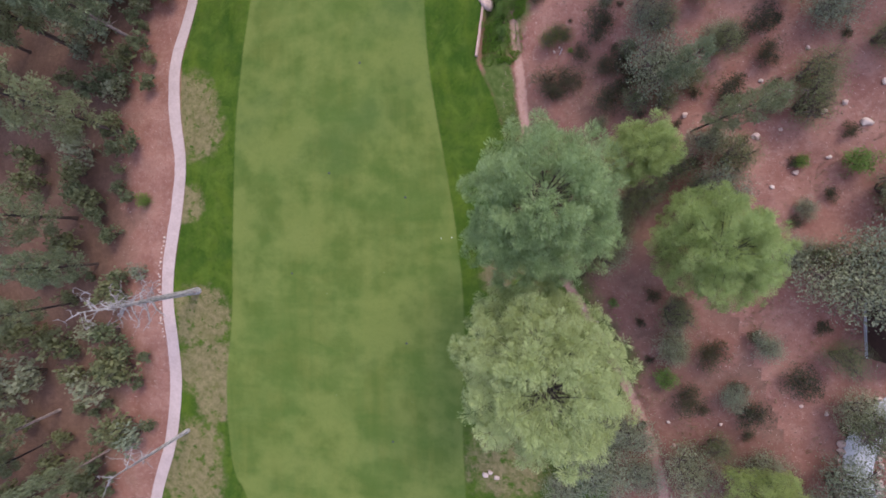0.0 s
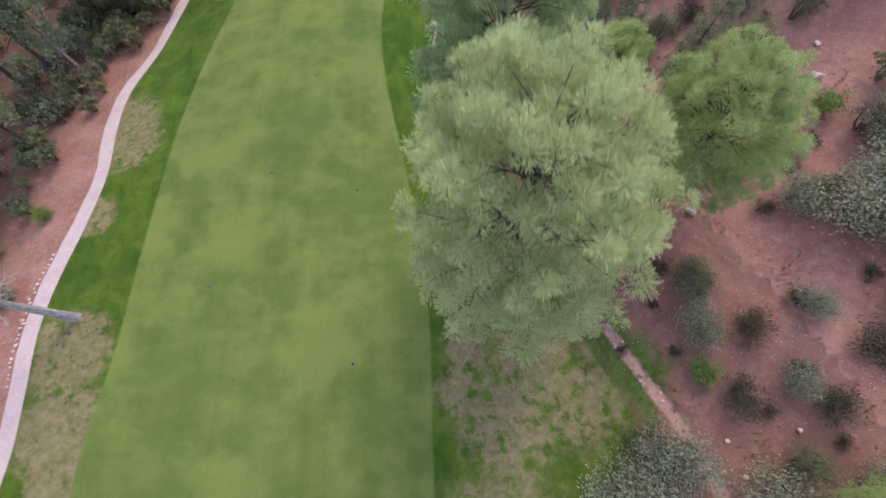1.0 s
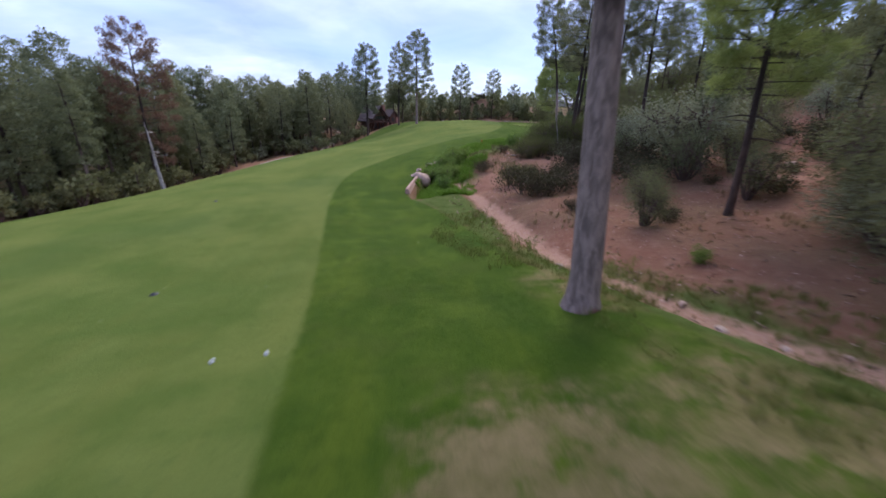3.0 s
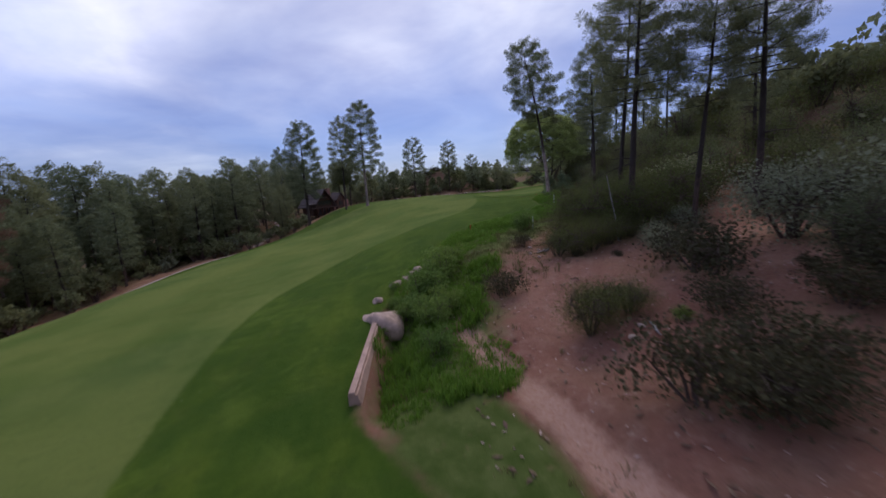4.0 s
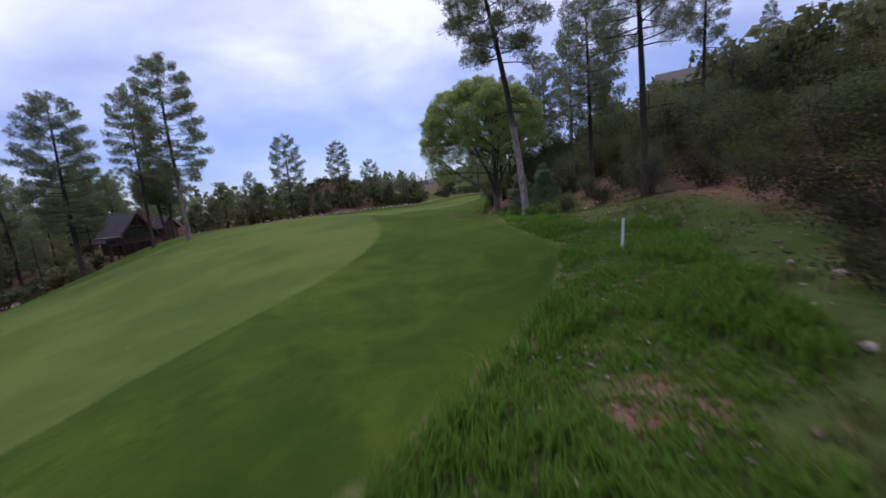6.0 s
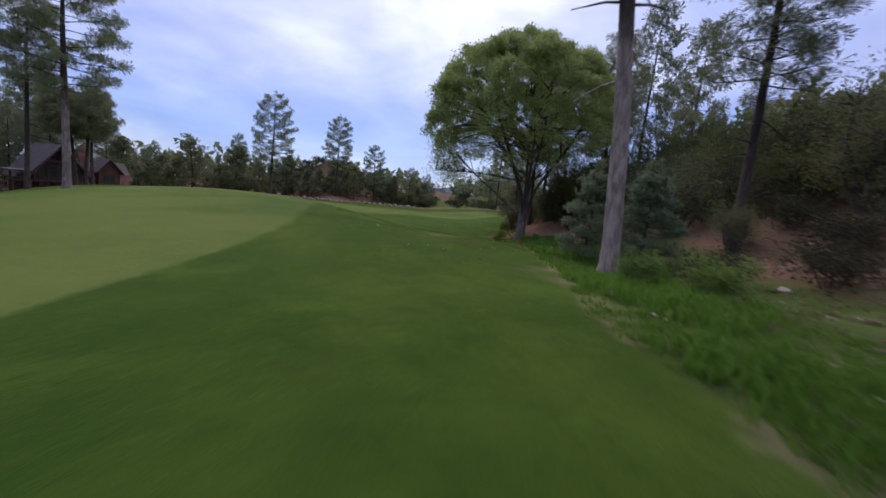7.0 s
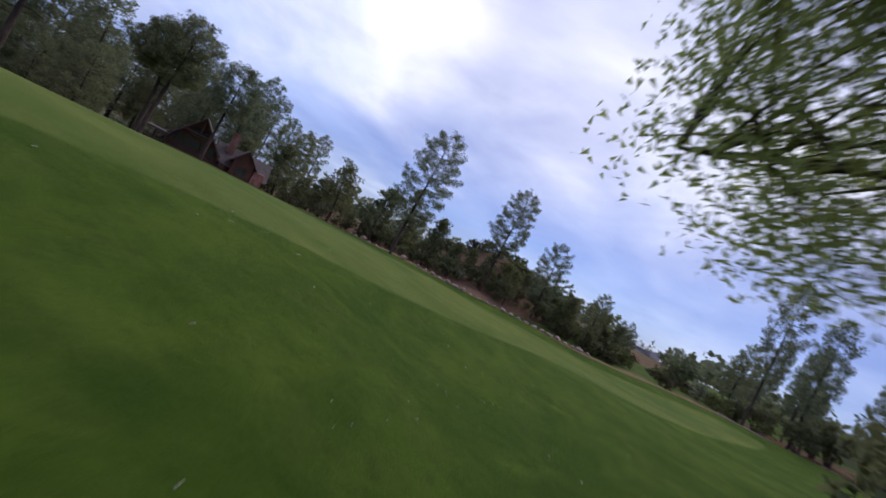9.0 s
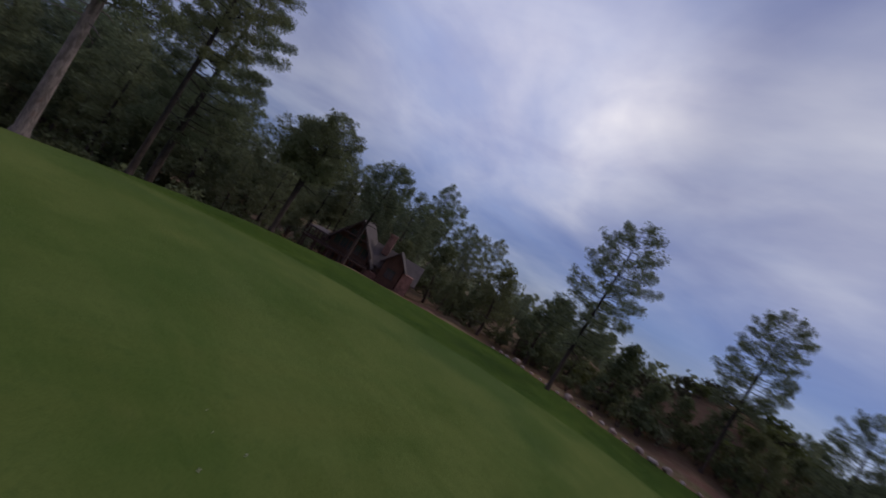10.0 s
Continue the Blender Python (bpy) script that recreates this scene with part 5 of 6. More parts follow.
# ---- the cottonwood at the creek ----
def cottonwood():
    rng = np.random.default_rng(21)
    wood, crown = Soup(), Soup()
    stems = [((-0.3, 0.1, 0), (-0.7, 0.5, 3), (-1.6, 1.2, 6.5), (-2.8, 2.0, 10.0), (-3.2, 2.2, 12.6)),
             ((0.2, 0.2, 0), (0.5, 0.3, 3.5), (0.6, 0.6, 8), (0.0, 1.0, 11), (-0.5, 1.1, 13.6)),
             ((0.35, -0.2, 0), (1.3, -0.7, 3.2), (2.6, -1.8, 7), (4.0, -3.0, 11), (4.6, -3.4, 13.5)),
             ((0.1, -0.3, 0), (-0.2, -1.2, 3.2), (-0.8, -2.6, 7.2), (-1.5, -3.8, 11), (-2.0, -4.4, 13.5)),
             ((0.3, 0.4, 0), (1.0, 1.6, 3.5), (2.2, 3.6, 7.5), (3.2, 5.0, 11.5), (3.4, 5.6, 13.5))]
    tube(wood, [(0, 0, -0.5), (0, 0, 0.0), (0.02, 0, 0.5), (0.05, 0.02, 1.3), (0.05, 0, 2.0)], [0.72, 0.58, 0.44, 0.38, 0.34], 14, 0.5, rng, 0.06)
    tips = []
    middle, head = np.array([-0.7, 1.1, 9.6]), np.array([7.3, 7.9, 6.0])

    def headed(p):
        """Keeps a twig inside the rounded head."""
        u_ = (p - middle) / head
        r_ = np.linalg.norm(u_)
        return middle + u_ / r_ * head * 0.98 if r_ > 0.98 else p

    for s in stems:
        s = np.array(s, float) * np.array([[0.25, 0.25, 1], [0.55, 0.55, 1], [1, 1, 1], [1, 1, 1], [1, 1, 1]]) + [0, 0, 1.3]
        c = rounded(s, False, 4)
        tube(wood, c, np.linspace(0.23 if s[0, 0] < -0.05 else 0.14, 0.035, len(c)), 9, 0.5, rng, 0.05)
        for q in range(13):
            t = rng.uniform(0.28, 1.0)
            at = c[int(t * (len(c) - 1))]
            az = rng.uniform(0, 6.3)
            ln = rng.uniform(2.2, 4.6) * (1.15 - 0.45 * t)
            e = headed(at + np.array([np.cos(az) * ln, np.sin(az) * ln, rng.uniform(0.25, 1.05) * ln]))
            mid_ = at * 0.5 + e * 0.5 + rng.normal(size=3) * 0.25 + [0, 0, 0.3]
            tube(wood, [at, mid_, e], [0.075, 0.05, 0.02], 6)
            tips += [(e, 1.25), (mid_ * 0.35 + e * 0.65, 1.05)]
            for _ in range(2):
                e2 = headed(e + rng.normal(size=3) * [0.9, 0.9, 0.6])
                tube(wood, [mid_ * 0.4 + e * 0.6, e2], [0.025, 0.008], 4)
                tips.append((e2, 0.95))
    # the low limb that reaches out over the turf
    limb = rounded([(-0.4, 0.2, 2.4), (-2.2, 1.4, 4.0), (-4.0, 2.4, 5.4), (-5.6, 3.2, 6.8)], False, 4)
    tube(wood, limb, np.linspace(0.085, 0.02, len(limb)), 7)
    for q in range(14):
        at = limb[rng.integers(6, len(limb))]
        e = at + rng.normal(size=3) * [1.1, 1.1, 0.7] + [0, 0, 0.5]
        tube(wood, [at, e], [0.03, 0.01], 4)
        tips.append((e, 0.85))
    # hanging boughs on the far side
    for q in range(22):
        a_ = rng.uniform(0.5, 2.5)
        e = np.array([-1.0 + 7.6 * np.cos(a_), 1.0 + 8.8 * np.sin(a_), rng.uniform(5.0, 9.5)])
        b_ = np.array([0.3, 1.2, 7.4]) + rng.normal(size=3) * [0.5, 0.8, 0.8]
        tube(wood, [b_, b_ * 0.6 + e * 0.4 + [0, 0, 1.1], b_ * 0.25 + e * 0.75 + [0, 0, 0.9], e], [0.05, 0.04, 0.025, 0.01], 5)
        tips += [(e, 0.8), (b_ * 0.2 + e * 0.8 + [0, 0, 0.35], 0.8), (b_ * 0.4 + e * 0.6 + [0, 0, 0.8], 0.9)]
    # the bough over the turf
    bough = rounded([(0.3, 1.2, 5.2), (-1.5, 4.2, 5.6), (-3.6, 6.6, 5.7), (-5.6, 7.8, 5.6)], False, 4)
    tube(wood, bough, np.linspace(0.10, 0.02, len(bough)), 6)
    for q in range(46):
        e = np.array([rng.uniform(-6.1, -2.4), rng.uniform(6.4, 8.6), 4.7 + 4.4 * rng.uniform(0, 1) ** 1.1])
        b_ = bough[rng.integers(6, len(bough))]
        tube(wood, [b_, b_ * 0.5 + e * 0.5 + [0, 0, 0.3], e], [0.03, 0.02, 0.008], 4)
        tips.append((e, rng.uniform(0.95, 1.3)))
    # rounded lobes that make up the head, each of many small sprays
    for q in range(64):
        v = (q + 0.5) / 64
        az, el = q * 2.39996 + rng.uniform(-0.2, 0.2), np.arcsin(min(0.97, -0.30 + 1.28 * v))
        d = np.array([np.cos(az) * np.cos(el), np.sin(az) * np.cos(el), np.sin(el)])
        lobe = rng.uniform(1.35, 2.15)
        c = middle + d * (np.array([8.2, 8.7, 6.8]) * rng.uniform(0.93, 1.03) - lobe * 0.85)
        if c[2] < 6.2 or (c[0] < -4.5 and c[2] < 7.5 and c[1] < 4):
            continue
        b_ = middle + d * np.array([3.0, 3.0, 1.6])
        tube(wood, [b_, b_ * 0.45 + c * 0.55 + rng.normal(size=3) * 0.25, c], [0.06, 0.045, 0.015], 5)
        base = rng.uniform(0.15, 0.7)
        for k in range(int((8 if d[0] * 0.75 - d[1] * 0.6 > 0.3 and d[2] < 0.5 else 13) * lobe)):
            w = unit(rng, 1)[0] + d * 0.55 + [0, 0, 0.35]
            w /= np.linalg.norm(w)
            e = c + w * lobe * rng.uniform(0.7, 1.08) * np.array([1, 1, 0.85])
            m = int(rng.uniform(75, 140) * (1.25 if w[2] > 0.3 else 0.7))
            p = e + unit(rng, m) * rng.uniform(0.42, 0.72) * rng.uniform(0.25, 1.05, (m, 1)) * np.array([1, 1, 0.8])
            small_leaves(crown, p, 0.13, rng, np.clip(base + rng.uniform(-0.3, 0.35) + rng.uniform(-0.1, 0.1, m), 0, 1))
        # inner leaves, toned darker so shade between the lobes sits in their colour
        m = 60
        p = c + np.clip(rng.normal(size=(m, 3)), -1.6, 1.6) * lobe * 0.42
        small_leaves(crown, p, 0.15, rng, np.full(m, base * 0.7))
    for c, r in tips:
        if c[0] < -5.0 and c[2] < 4.6:
            continue
        m = int(rng.uniform(70, 140) * min(1.5, r * r))
        p = c + np.clip(rng.normal(size=(m, 3)), -1.7, 1.7) * r * np.array([0.42, 0.42, 0.34])
        small_leaves(crown, p, 0.1, rng, np.clip(rng.uniform(0.1, 0.9) + rng.uniform(-0.1, 0.1, m), 0, 1))
    return wood.mesh("trunk", BARK_GREY, True), crown.mesh("crown", WILLOW)


tree = plant("cottonwood_tree", cottonwood(), "broad round-headed cottonwood with forked grey trunks at the creek bank", "deciduous tree")
tree.matrix_basis = pose(37.5, 83.1, ground_z(37.5, 83.1) - 0.15) @ Matrix.Diagonal((0.94, 0.94, 1.0, 1))


# ---- dead trees ----
def snag_mesh(seed, tall, r, branches, lean=(0, 0)):
    rng = np.random.default_rng(seed)
    s = Soup()
    zs = np.linspace(0, 1, 8)
    ax = np.column_stack([lean[0] * zs + 0.15 * np.sin(zs * 6 + seed) * zs, lean[1] * zs + 0.12 * np.cos(zs * 5) * zs, zs * tall - 0.2])
    tube(s, ax, r * np.array([1.35, 1.05, 0.95, 0.82, 0.66, 0.5, 0.32, 0.1]), 10, 0.5, rng, 0.07)
    for q in range(branches):
        t = rng.uniform(0.45, 0.97)
        at = np.array([np.interp(t, zs, ax[:, k]) for k in range(3)])
        az = rng.uniform(0, 6.3)
        ln = rng.uniform(1.2, 3.6) * (1.25 - 0.6 * t)
        d = np.array([np.cos(az), np.sin(az), 0])
        p = [at, at + d * ln * 0.4 + [0, 0, rng.uniform(-0.2, 0.3)], at + d * ln * 0.75 + rng.normal(size=3) * 0.25, at + d * ln + rng.normal(size=3) * 0.45 + [0, 0, 0.4]]
        tube(s, p, [0.09, 0.065, 0.045, 0.018], 5)
        for _ in range(3):
            k_ = p[rng.integers(1, 4)]
            e = k_ + rng.normal(size=3) * [0.6, 0.6, 0.5]
            tube(s, [k_, k_ * 0.5 + e * 0.5 + rng.normal(size=3) * 0.15, e], [0.04, 0.028, 0.01], 4)
    return s.mesh("dead_tree", DEADWOOD, True)


for x, y, tall, r, nb, lean, lab in ((-40.6, -9, 17, 0.42, 44, (-1.2, 0.2), "bleached dead pine with bare twisted branches beside the path"), (-43.2, -30.6, 13, 0.26, 10, (-1.0, 0.2), "bleached bare dead trunk beside the cart path"),
                                     (-36.2, 50.3, 10, 0.26, 3, (-0.7, 0.1), "pale branchless dead trunk at the turf edge")):
    o = tagged(new("dead_tree", snag_mesh(int(tall), tall, r, nb, lean)), lab, "dead tree")
    o.matrix_basis = pose(x, y, ground_z(x, y))
s = Soup()
tube(s, [(0, 0, -0.2), (-0.25, 0.1, 1.6), (-0.5, 0.25, 3.0), (-0.7, 0.35, 4.2)], [0.05, 0.045, 0.04, 0.03], 7)
o = tagged(new("dead_stalk", s.mesh("dead_stalk", DEADWOOD, True)), "thin bleached dead stalk leaning out of the brush", "dead stalk")
o.matrix_basis = pose(17.4, 33.2, ground_z(17.4, 33.2), 0, 0, 10)


# ---- stones, stakes and fittings ----
def stone_mesh(seed, mat, flat=0.6):
    rng = np.random.default_rng(seed)
    bm = bmesh.new()
    bmesh.ops.create_icosphere(bm, subdivisions=3, radius=1)
    o = rng.uniform(0, 20, 3)
    cuts = unit(rng, 7)
    for v in bm.verts:
        p = v.co.copy()
        k = 1 + 0.22 * noise.noise(p * 1.1 + Vector(o)) + 0.07 * noise.noise(p * 3.1 + Vector(o))
        for c in cuts:
            d = p.dot(Vector(c))
            if d > 0.72:
                k *= 0.72 / d
        v.co = Vector((p.x * k, p.y * k * 0.85, p.z * k * flat))
    me = bpy.data.meshes.new("rock")
    bm.to_mesh(me)
    bm.free()
    me.polygons.foreach_set("use_smooth", np.ones(len(me.polygons), bool))
    me.materials.append(mat)
    return me


STONES = [stone_mesh(q, ROCK if q % 2 else ROCK_PALE, (0.55, 0.7, 0.6, 0.8)[q % 4]) for q in range(6)]


def rock(x, y, r, q, label="angular weathered granite rock half sunk in the soil", sink=0.25, group="", z=None):
    o = tagged(new("rock", STONES[q % 6]), label, "rock", group)
    base = ground_z(x, y) if z is None else z
    o.matrix_basis = pose(x, y, base + r * (0.5 - sink), 0, 0, q * 77) @ Matrix.Diagonal((r, r, r, 1))
    return o


for q, (x, y, r) in enumerate([(26.9, -2.7, 0.62), (32.8, 10.5, 0.5), (42.6, 11.3, 0.62), (36.6, 6.2, 0.35), (34.2, 4.6, 0.3), (38.8, 12.8, 0.4), (31.2, 14.2, 0.35), (25.6, 13.5, 0.4), (36.2, 15.6, 0.3), (40.6, 13.6, 0.35), (44, 15.5, 0.4),
                             (37.5, 20.0, 0.3), (33.5, 17.0, 0.3), (35.2, 11.2, 0.28), (39.6, 7.8, 0.3), (29.8, -23.5, 0.25), (24.6, -24.2, 0.25), (37.8, -20.5, 0.25), (40.2, -21.2, 0.3), (25.2, -27, 0.25), (33, -12, 0.25)]):
    rock(x, y, r, q, group="rocks on the red slope")
for q, (x, y, r) in enumerate([(2.6, -32.6, 0.42), (3.4, -33.2, 0.38), (1.9, -33.0, 0.45)]):
    rock(x, y, r, q * 2, "flat pale stone lying in a dry patch", 0.2, "stones in the dry patch")
rock(1.75, 29.95, 1.5, 1, "large rounded buff boulder at the end of the culvert wall", 0.85)
for q, (x, y, r) in enumerate([(1.8, 32.4, 0.36), (2.9, 34.2, 0.34), (3.2, 34.6, 0.24), (3.75, 34.9, 0.34), (4.6, 35.8, 0.36), (5.1, 36.0, 0.26), (4.2, 35.7, 0.26)]):
    rock(x, y, r, q * 2 + 1, "rounded buff boulder in the weeds by the culvert", 0.34, "boulders by the culvert")
for q, (x, y, r) in enumerate([(11.4, 33.4, 0.14), (14.0, 32.8, 0.1), (23.6, 44.0, 0.12), (20.4, 46.8, 0.1), (19.6, 40.6, 0.14), (22.6, 46.4, 0.1), (18.4, 43.6, 0.14), (17.2, 41.0, 0.12), (30.2, 60.9, 0.15), (34.6, 62.2, 0.18), (28.8, 65.6, 0.12)]):
    rock(x, y, r, q, "pale stone on weedy soil", 0.2, "stones along the rough")
for q, (x, y, r) in enumerate([(11.6, 32.5, 0.12), (12.9, 33.3, 0.1), (12.3, 34.2, 0.13), (13.1, 37.6, 0.1), (14.9, 38.5, 0.10), (14.7, 37.2, 0.15), (12.7, 36.5, 0.15), (12.0, 34.9, 0.14), (20.2, 43.8, 0.14), (21.4, 45.0, 0.16), (10.8, 22.9, 0.2), (11.4, 23.3, 0.16), (35.6, 74.4, 0.2), (36.4, 75.4, 0.24), (38.0, 78.0, 0.2)]):
    rock(x, y, r, q * 2, "whitish broken stone on the bare ground", 0.2, "white stones in the open")


def driftwood(x, y, turn, size, seed):
    """A bleached root end with broken limbs."""
    rng = np.random.default_rng(seed)
    s_ = Soup()
    tube(s_, [(-1.2, 0, 0.1), (-0.4, 0.05, 0.14), (0.5, -0.05, 0.2), (1.0, 0.1, 0.32)], [0.05, 0.1, 0.13, 0.08], 8, 0.5, rng, 0.12)
    for _ in range(7):
        a = np.array([rng.uniform(-0.6, 1.0), 0, 0.18])
        d = unit(rng, 1)[0] * rng.uniform(0.35, 0.8)
        d[2] = abs(d[2]) * 0.9 + 0.05
        tube(s_, [a, a + d * 0.5 + rng.normal(size=3) * 0.05, a + d], [0.05, 0.035, 0.01], 5)
    o = tagged(new("driftwood", s_.mesh("driftwood", DEADWOOD, True)), "bleached broken branch lying on the bank", "driftwood", "driftwood")
    o.matrix_basis = pose(x, y, ground_z(x, y), 0, 0, turn) @ Matrix.Diagonal((size, size, size, 1))


for q, sp in enumerate(((34.8, 73.8, 40, 0.6), (35.6, 74.8, 110, 0.5), (12.4, 33.6, 20, 0.55), (11.6, 22.8, 70, 0.45), (19.8, 31.6, 130, 0.5), (39.5, 77.4, 10, 0.7))):
    driftwood(*sp, 200 + q)
for q in range(26):
    t = q / 25
    y = -1 - 15 * t
    px = np.interp(y, PATH[:, 1], PATH[:, 0])
    rock(px - 1.35 + rnd.uniform(-0.15, 0.15), y + rnd.uniform(-0.2, 0.2), rnd.uniform(0.14, 0.26), q, "small pale stone edging the cart path", 0.2, "edging stones")
for q in range(34):
    t = q / 33
    x, y = 8 + 40 * t, 142.6 - 3.2 * np.sin(np.pi * t) + rnd.uniform(-0.3, 0.3)
    rock(x, y, rnd.uniform(0.22, 0.55), q, "rough buff stone in the row edging the far turf", 0.2, "stones edging the far turf")
wl_ = WASH[(WASH[:, 1] > -26) & (WASH[:, 1] < 6)]
for q in range(44):
    c = wl_[rnd.integers(0, len(wl_))]
    rock(c[0] + rnd.normal() * 0.35, c[1] + rnd.normal() * 0.35, rnd.uniform(0.07, 0.2), q, "pale cobble washed into the gully", 0.15, "cobbles in the gully")


def stake(x, y, tall, mat, label, tilt=0.0, turn=0.0, w=0.035):
    e = new("marker_stake")
    s_ = Soup()
    box(s_, -w, w, -w, w, -0.2, tall)
    part("post", bevelled(s_.mesh("post", mat), 0.008), e)
    s_ = Soup()
    box(s_, -w - 0.005, w + 0.005, -w - 0.005, w + 0.005, tall + 0.003, tall + 0.05)
    part("cap", bevelled(s_.mesh("cap", mat), 0.012), e)
    e.matrix_basis = pose(x, y, ground_z(x, y), tilt, tilt * 0.5, turn)
    return tagged(e, label, "stake", "course marker stakes")


stake(21.8, 50.9, 1.05, WHITE, "white wooden boundary stake in tall grass", 3)
stake(10.4, 43.9, 0.5, RED, "short red hazard stake at the mown edge", 0)
stake(28.2, 69.2, 0.30, RED, "red hazard stake leaning over the creek", -35, 40, 0.02)
stake(14.75, 40.6, 0.9, WHITE, "white stake half hidden by a green bush", 4)


def sprinkler(x, y):
    e = new("sprinkler_head")
    s_ = Soup()
    tube(s_, [(0, 0, -0.1), (0, 0, 0.012), (0, 0, 0.03)], [0.16, 0.16, 0.13], 16)
    part("casing", s_.mesh("casing", BLACK), e)
    s_ = Soup()
    tube(s_, [(0, 0, 0.034), (0, 0, 0.045)], [0.07, 0.06], 12)
    part("lid", s_.mesh("lid", WHITE), e, "pale plastic lid")
    e.matrix_basis = pose(x, y, ground_z(x, y))
    tagged(e, "round black sprinkler head set in the turf", "sprinkler", "sprinkler heads")


for x, y in ((-9, 4.4), (-8.9, -15.8), (-15.3, 23), (-25.9, -6.3), (-11, -30), (-20, 8)):
    sprinkler(x, y)


for x, y in ((-2.6, -1.1), (-4.0, -1.2)):
    e = new("tee_marker")
    s_ = Soup()
    tube(s_, [(0, 0, -0.05), (0, 0, 0.05), (0, 0, 0.09), (0, 0, 0.11)], [0.05, 0.06, 0.05, 0.02], 12)
    part("knob", s_.mesh("knob", WHITE, True), e)
    s_ = Soup()
    tube(s_, [(0, 0, -0.12), (0, 0, -0.051)], [0.02, 0.02], 6)
    part("spike", s_.mesh("spike", BLACK), e)
    e.matrix_basis = pose(x, y, ground_z(x, y))
    tagged(e, "small white marker on the fairway", "marker", "white markers")

# the stone-edged drive below the house on the slope
drive = rounded([(47.5, -18.5), (44.6, -21.5), (43.2, -25.5), (43.4, -30), (45.5, -35), (49, -39)])
dn = np.gradient(drive, axis=0)
dn /= np.linalg.norm(dn, axis=1)[:, None]
dn = np.stack([dn[:, 1], -dn[:, 0]], 1)
strip_ = np.stack([np.column_stack([drive + dn * o_, height(*(drive + dn * o_).T) + z_]) for o_, z_ in ((-1.5, -0.4), (-1.48, 0.10), (0.0, 0.14), (1.48, 0.10), (1.5, -0.4))], 1)
i, j = np.meshgrid(np.arange(len(drive) - 1), np.arange(4), indexing="ij")
s_ = Soup()
s_.add(strip_.reshape(-1, 3), np.stack([i * 5 + j, (i + 1) * 5 + j, (i + 1) * 5 + j + 1, i * 5 + j + 1], -1).reshape(-1, 4))
tagged(new("driveway", s_.mesh("driveway", STUCCO)), "pale grey concrete drive edged with rough stones", "driveway", kind="structure")
for q in range(46):
    k_ = (q // 2) * (len(drive) - 1) // 22
    p_ = drive[k_] + dn[k_] * (1.85 if q % 2 else -1.85) + rnd.normal(size=2) * 0.12
    rock(p_[0], p_[1], rnd.uniform(0.3, 0.5), q, "rough buff stone edging the concrete drive", 0.1, "stones edging the drive")

# ---- culvert wall under the mown edge ----
def culvert():
    e = new("culvert_wall")
    s_ = Soup()
    # wall along y with two arched openings in its face
    L, top, thick = 7.4, 0.55, 0.30
    cols = np.linspace(0, L, 38)

    def sill(t):
        z = -1.3
        for c, w in ((2.2, 0.9), (4.9, 0.8)):
            if abs(t - c) < w:
                z = max(z, -0.25 - 0.55 * (1 - np.sqrt(1 - ((t - c) / w) ** 2)) + 0.05 * np.sin(t * 9))
        return z

    for a, b in zip(cols[:-1], cols[1:]):
        za, zb = sill(a), sill(b)
        v = [(x_ + (0.6 * (top - z_) / 1.85 if x_ else 0), t_, z_) for x_ in (0, thick) for t_, z0 in ((a, za), (b, zb)) for z_ in (z0, top - 0.02 * np.sin(t_ * 3))]
        s_.add(v, [(0, 1, 3, 2), (4, 6, 7, 5), (1, 5, 7, 3), (0, 2, 6, 4)] + ([(0, 4, 5, 1)] if a == 0 else []) + ([(2, 3, 7, 6)] if b == L else []))
    part("wall", s_.mesh("wall", WALL_CONC), e)
    s_ = Soup()
    box(s_, 0.02, thick - 0.06, -0.02, L, top + 0.01, top + 0.10)
    part("coping", bevelled(s_.mesh("coping", WALL_CONC), 0.02), e, "worn rounded coping")
    # flat black slab behind the wall, below its openings
    s_ = Soup()
    box(s_, -1.5, -0.06, 0.4, L - 0.4, -1.35, -1.28)
    part("culvert_floor", s_.mesh("culvert_floor", BLACK), e, "black culvert floor")
    e.matrix_basis = pose(0.55, 23.0, 6.75, 0, 0, -8)
    return tagged(e, "low pinkish concrete culvert wall with two openings at the rough's edge", "culvert")


culvert()


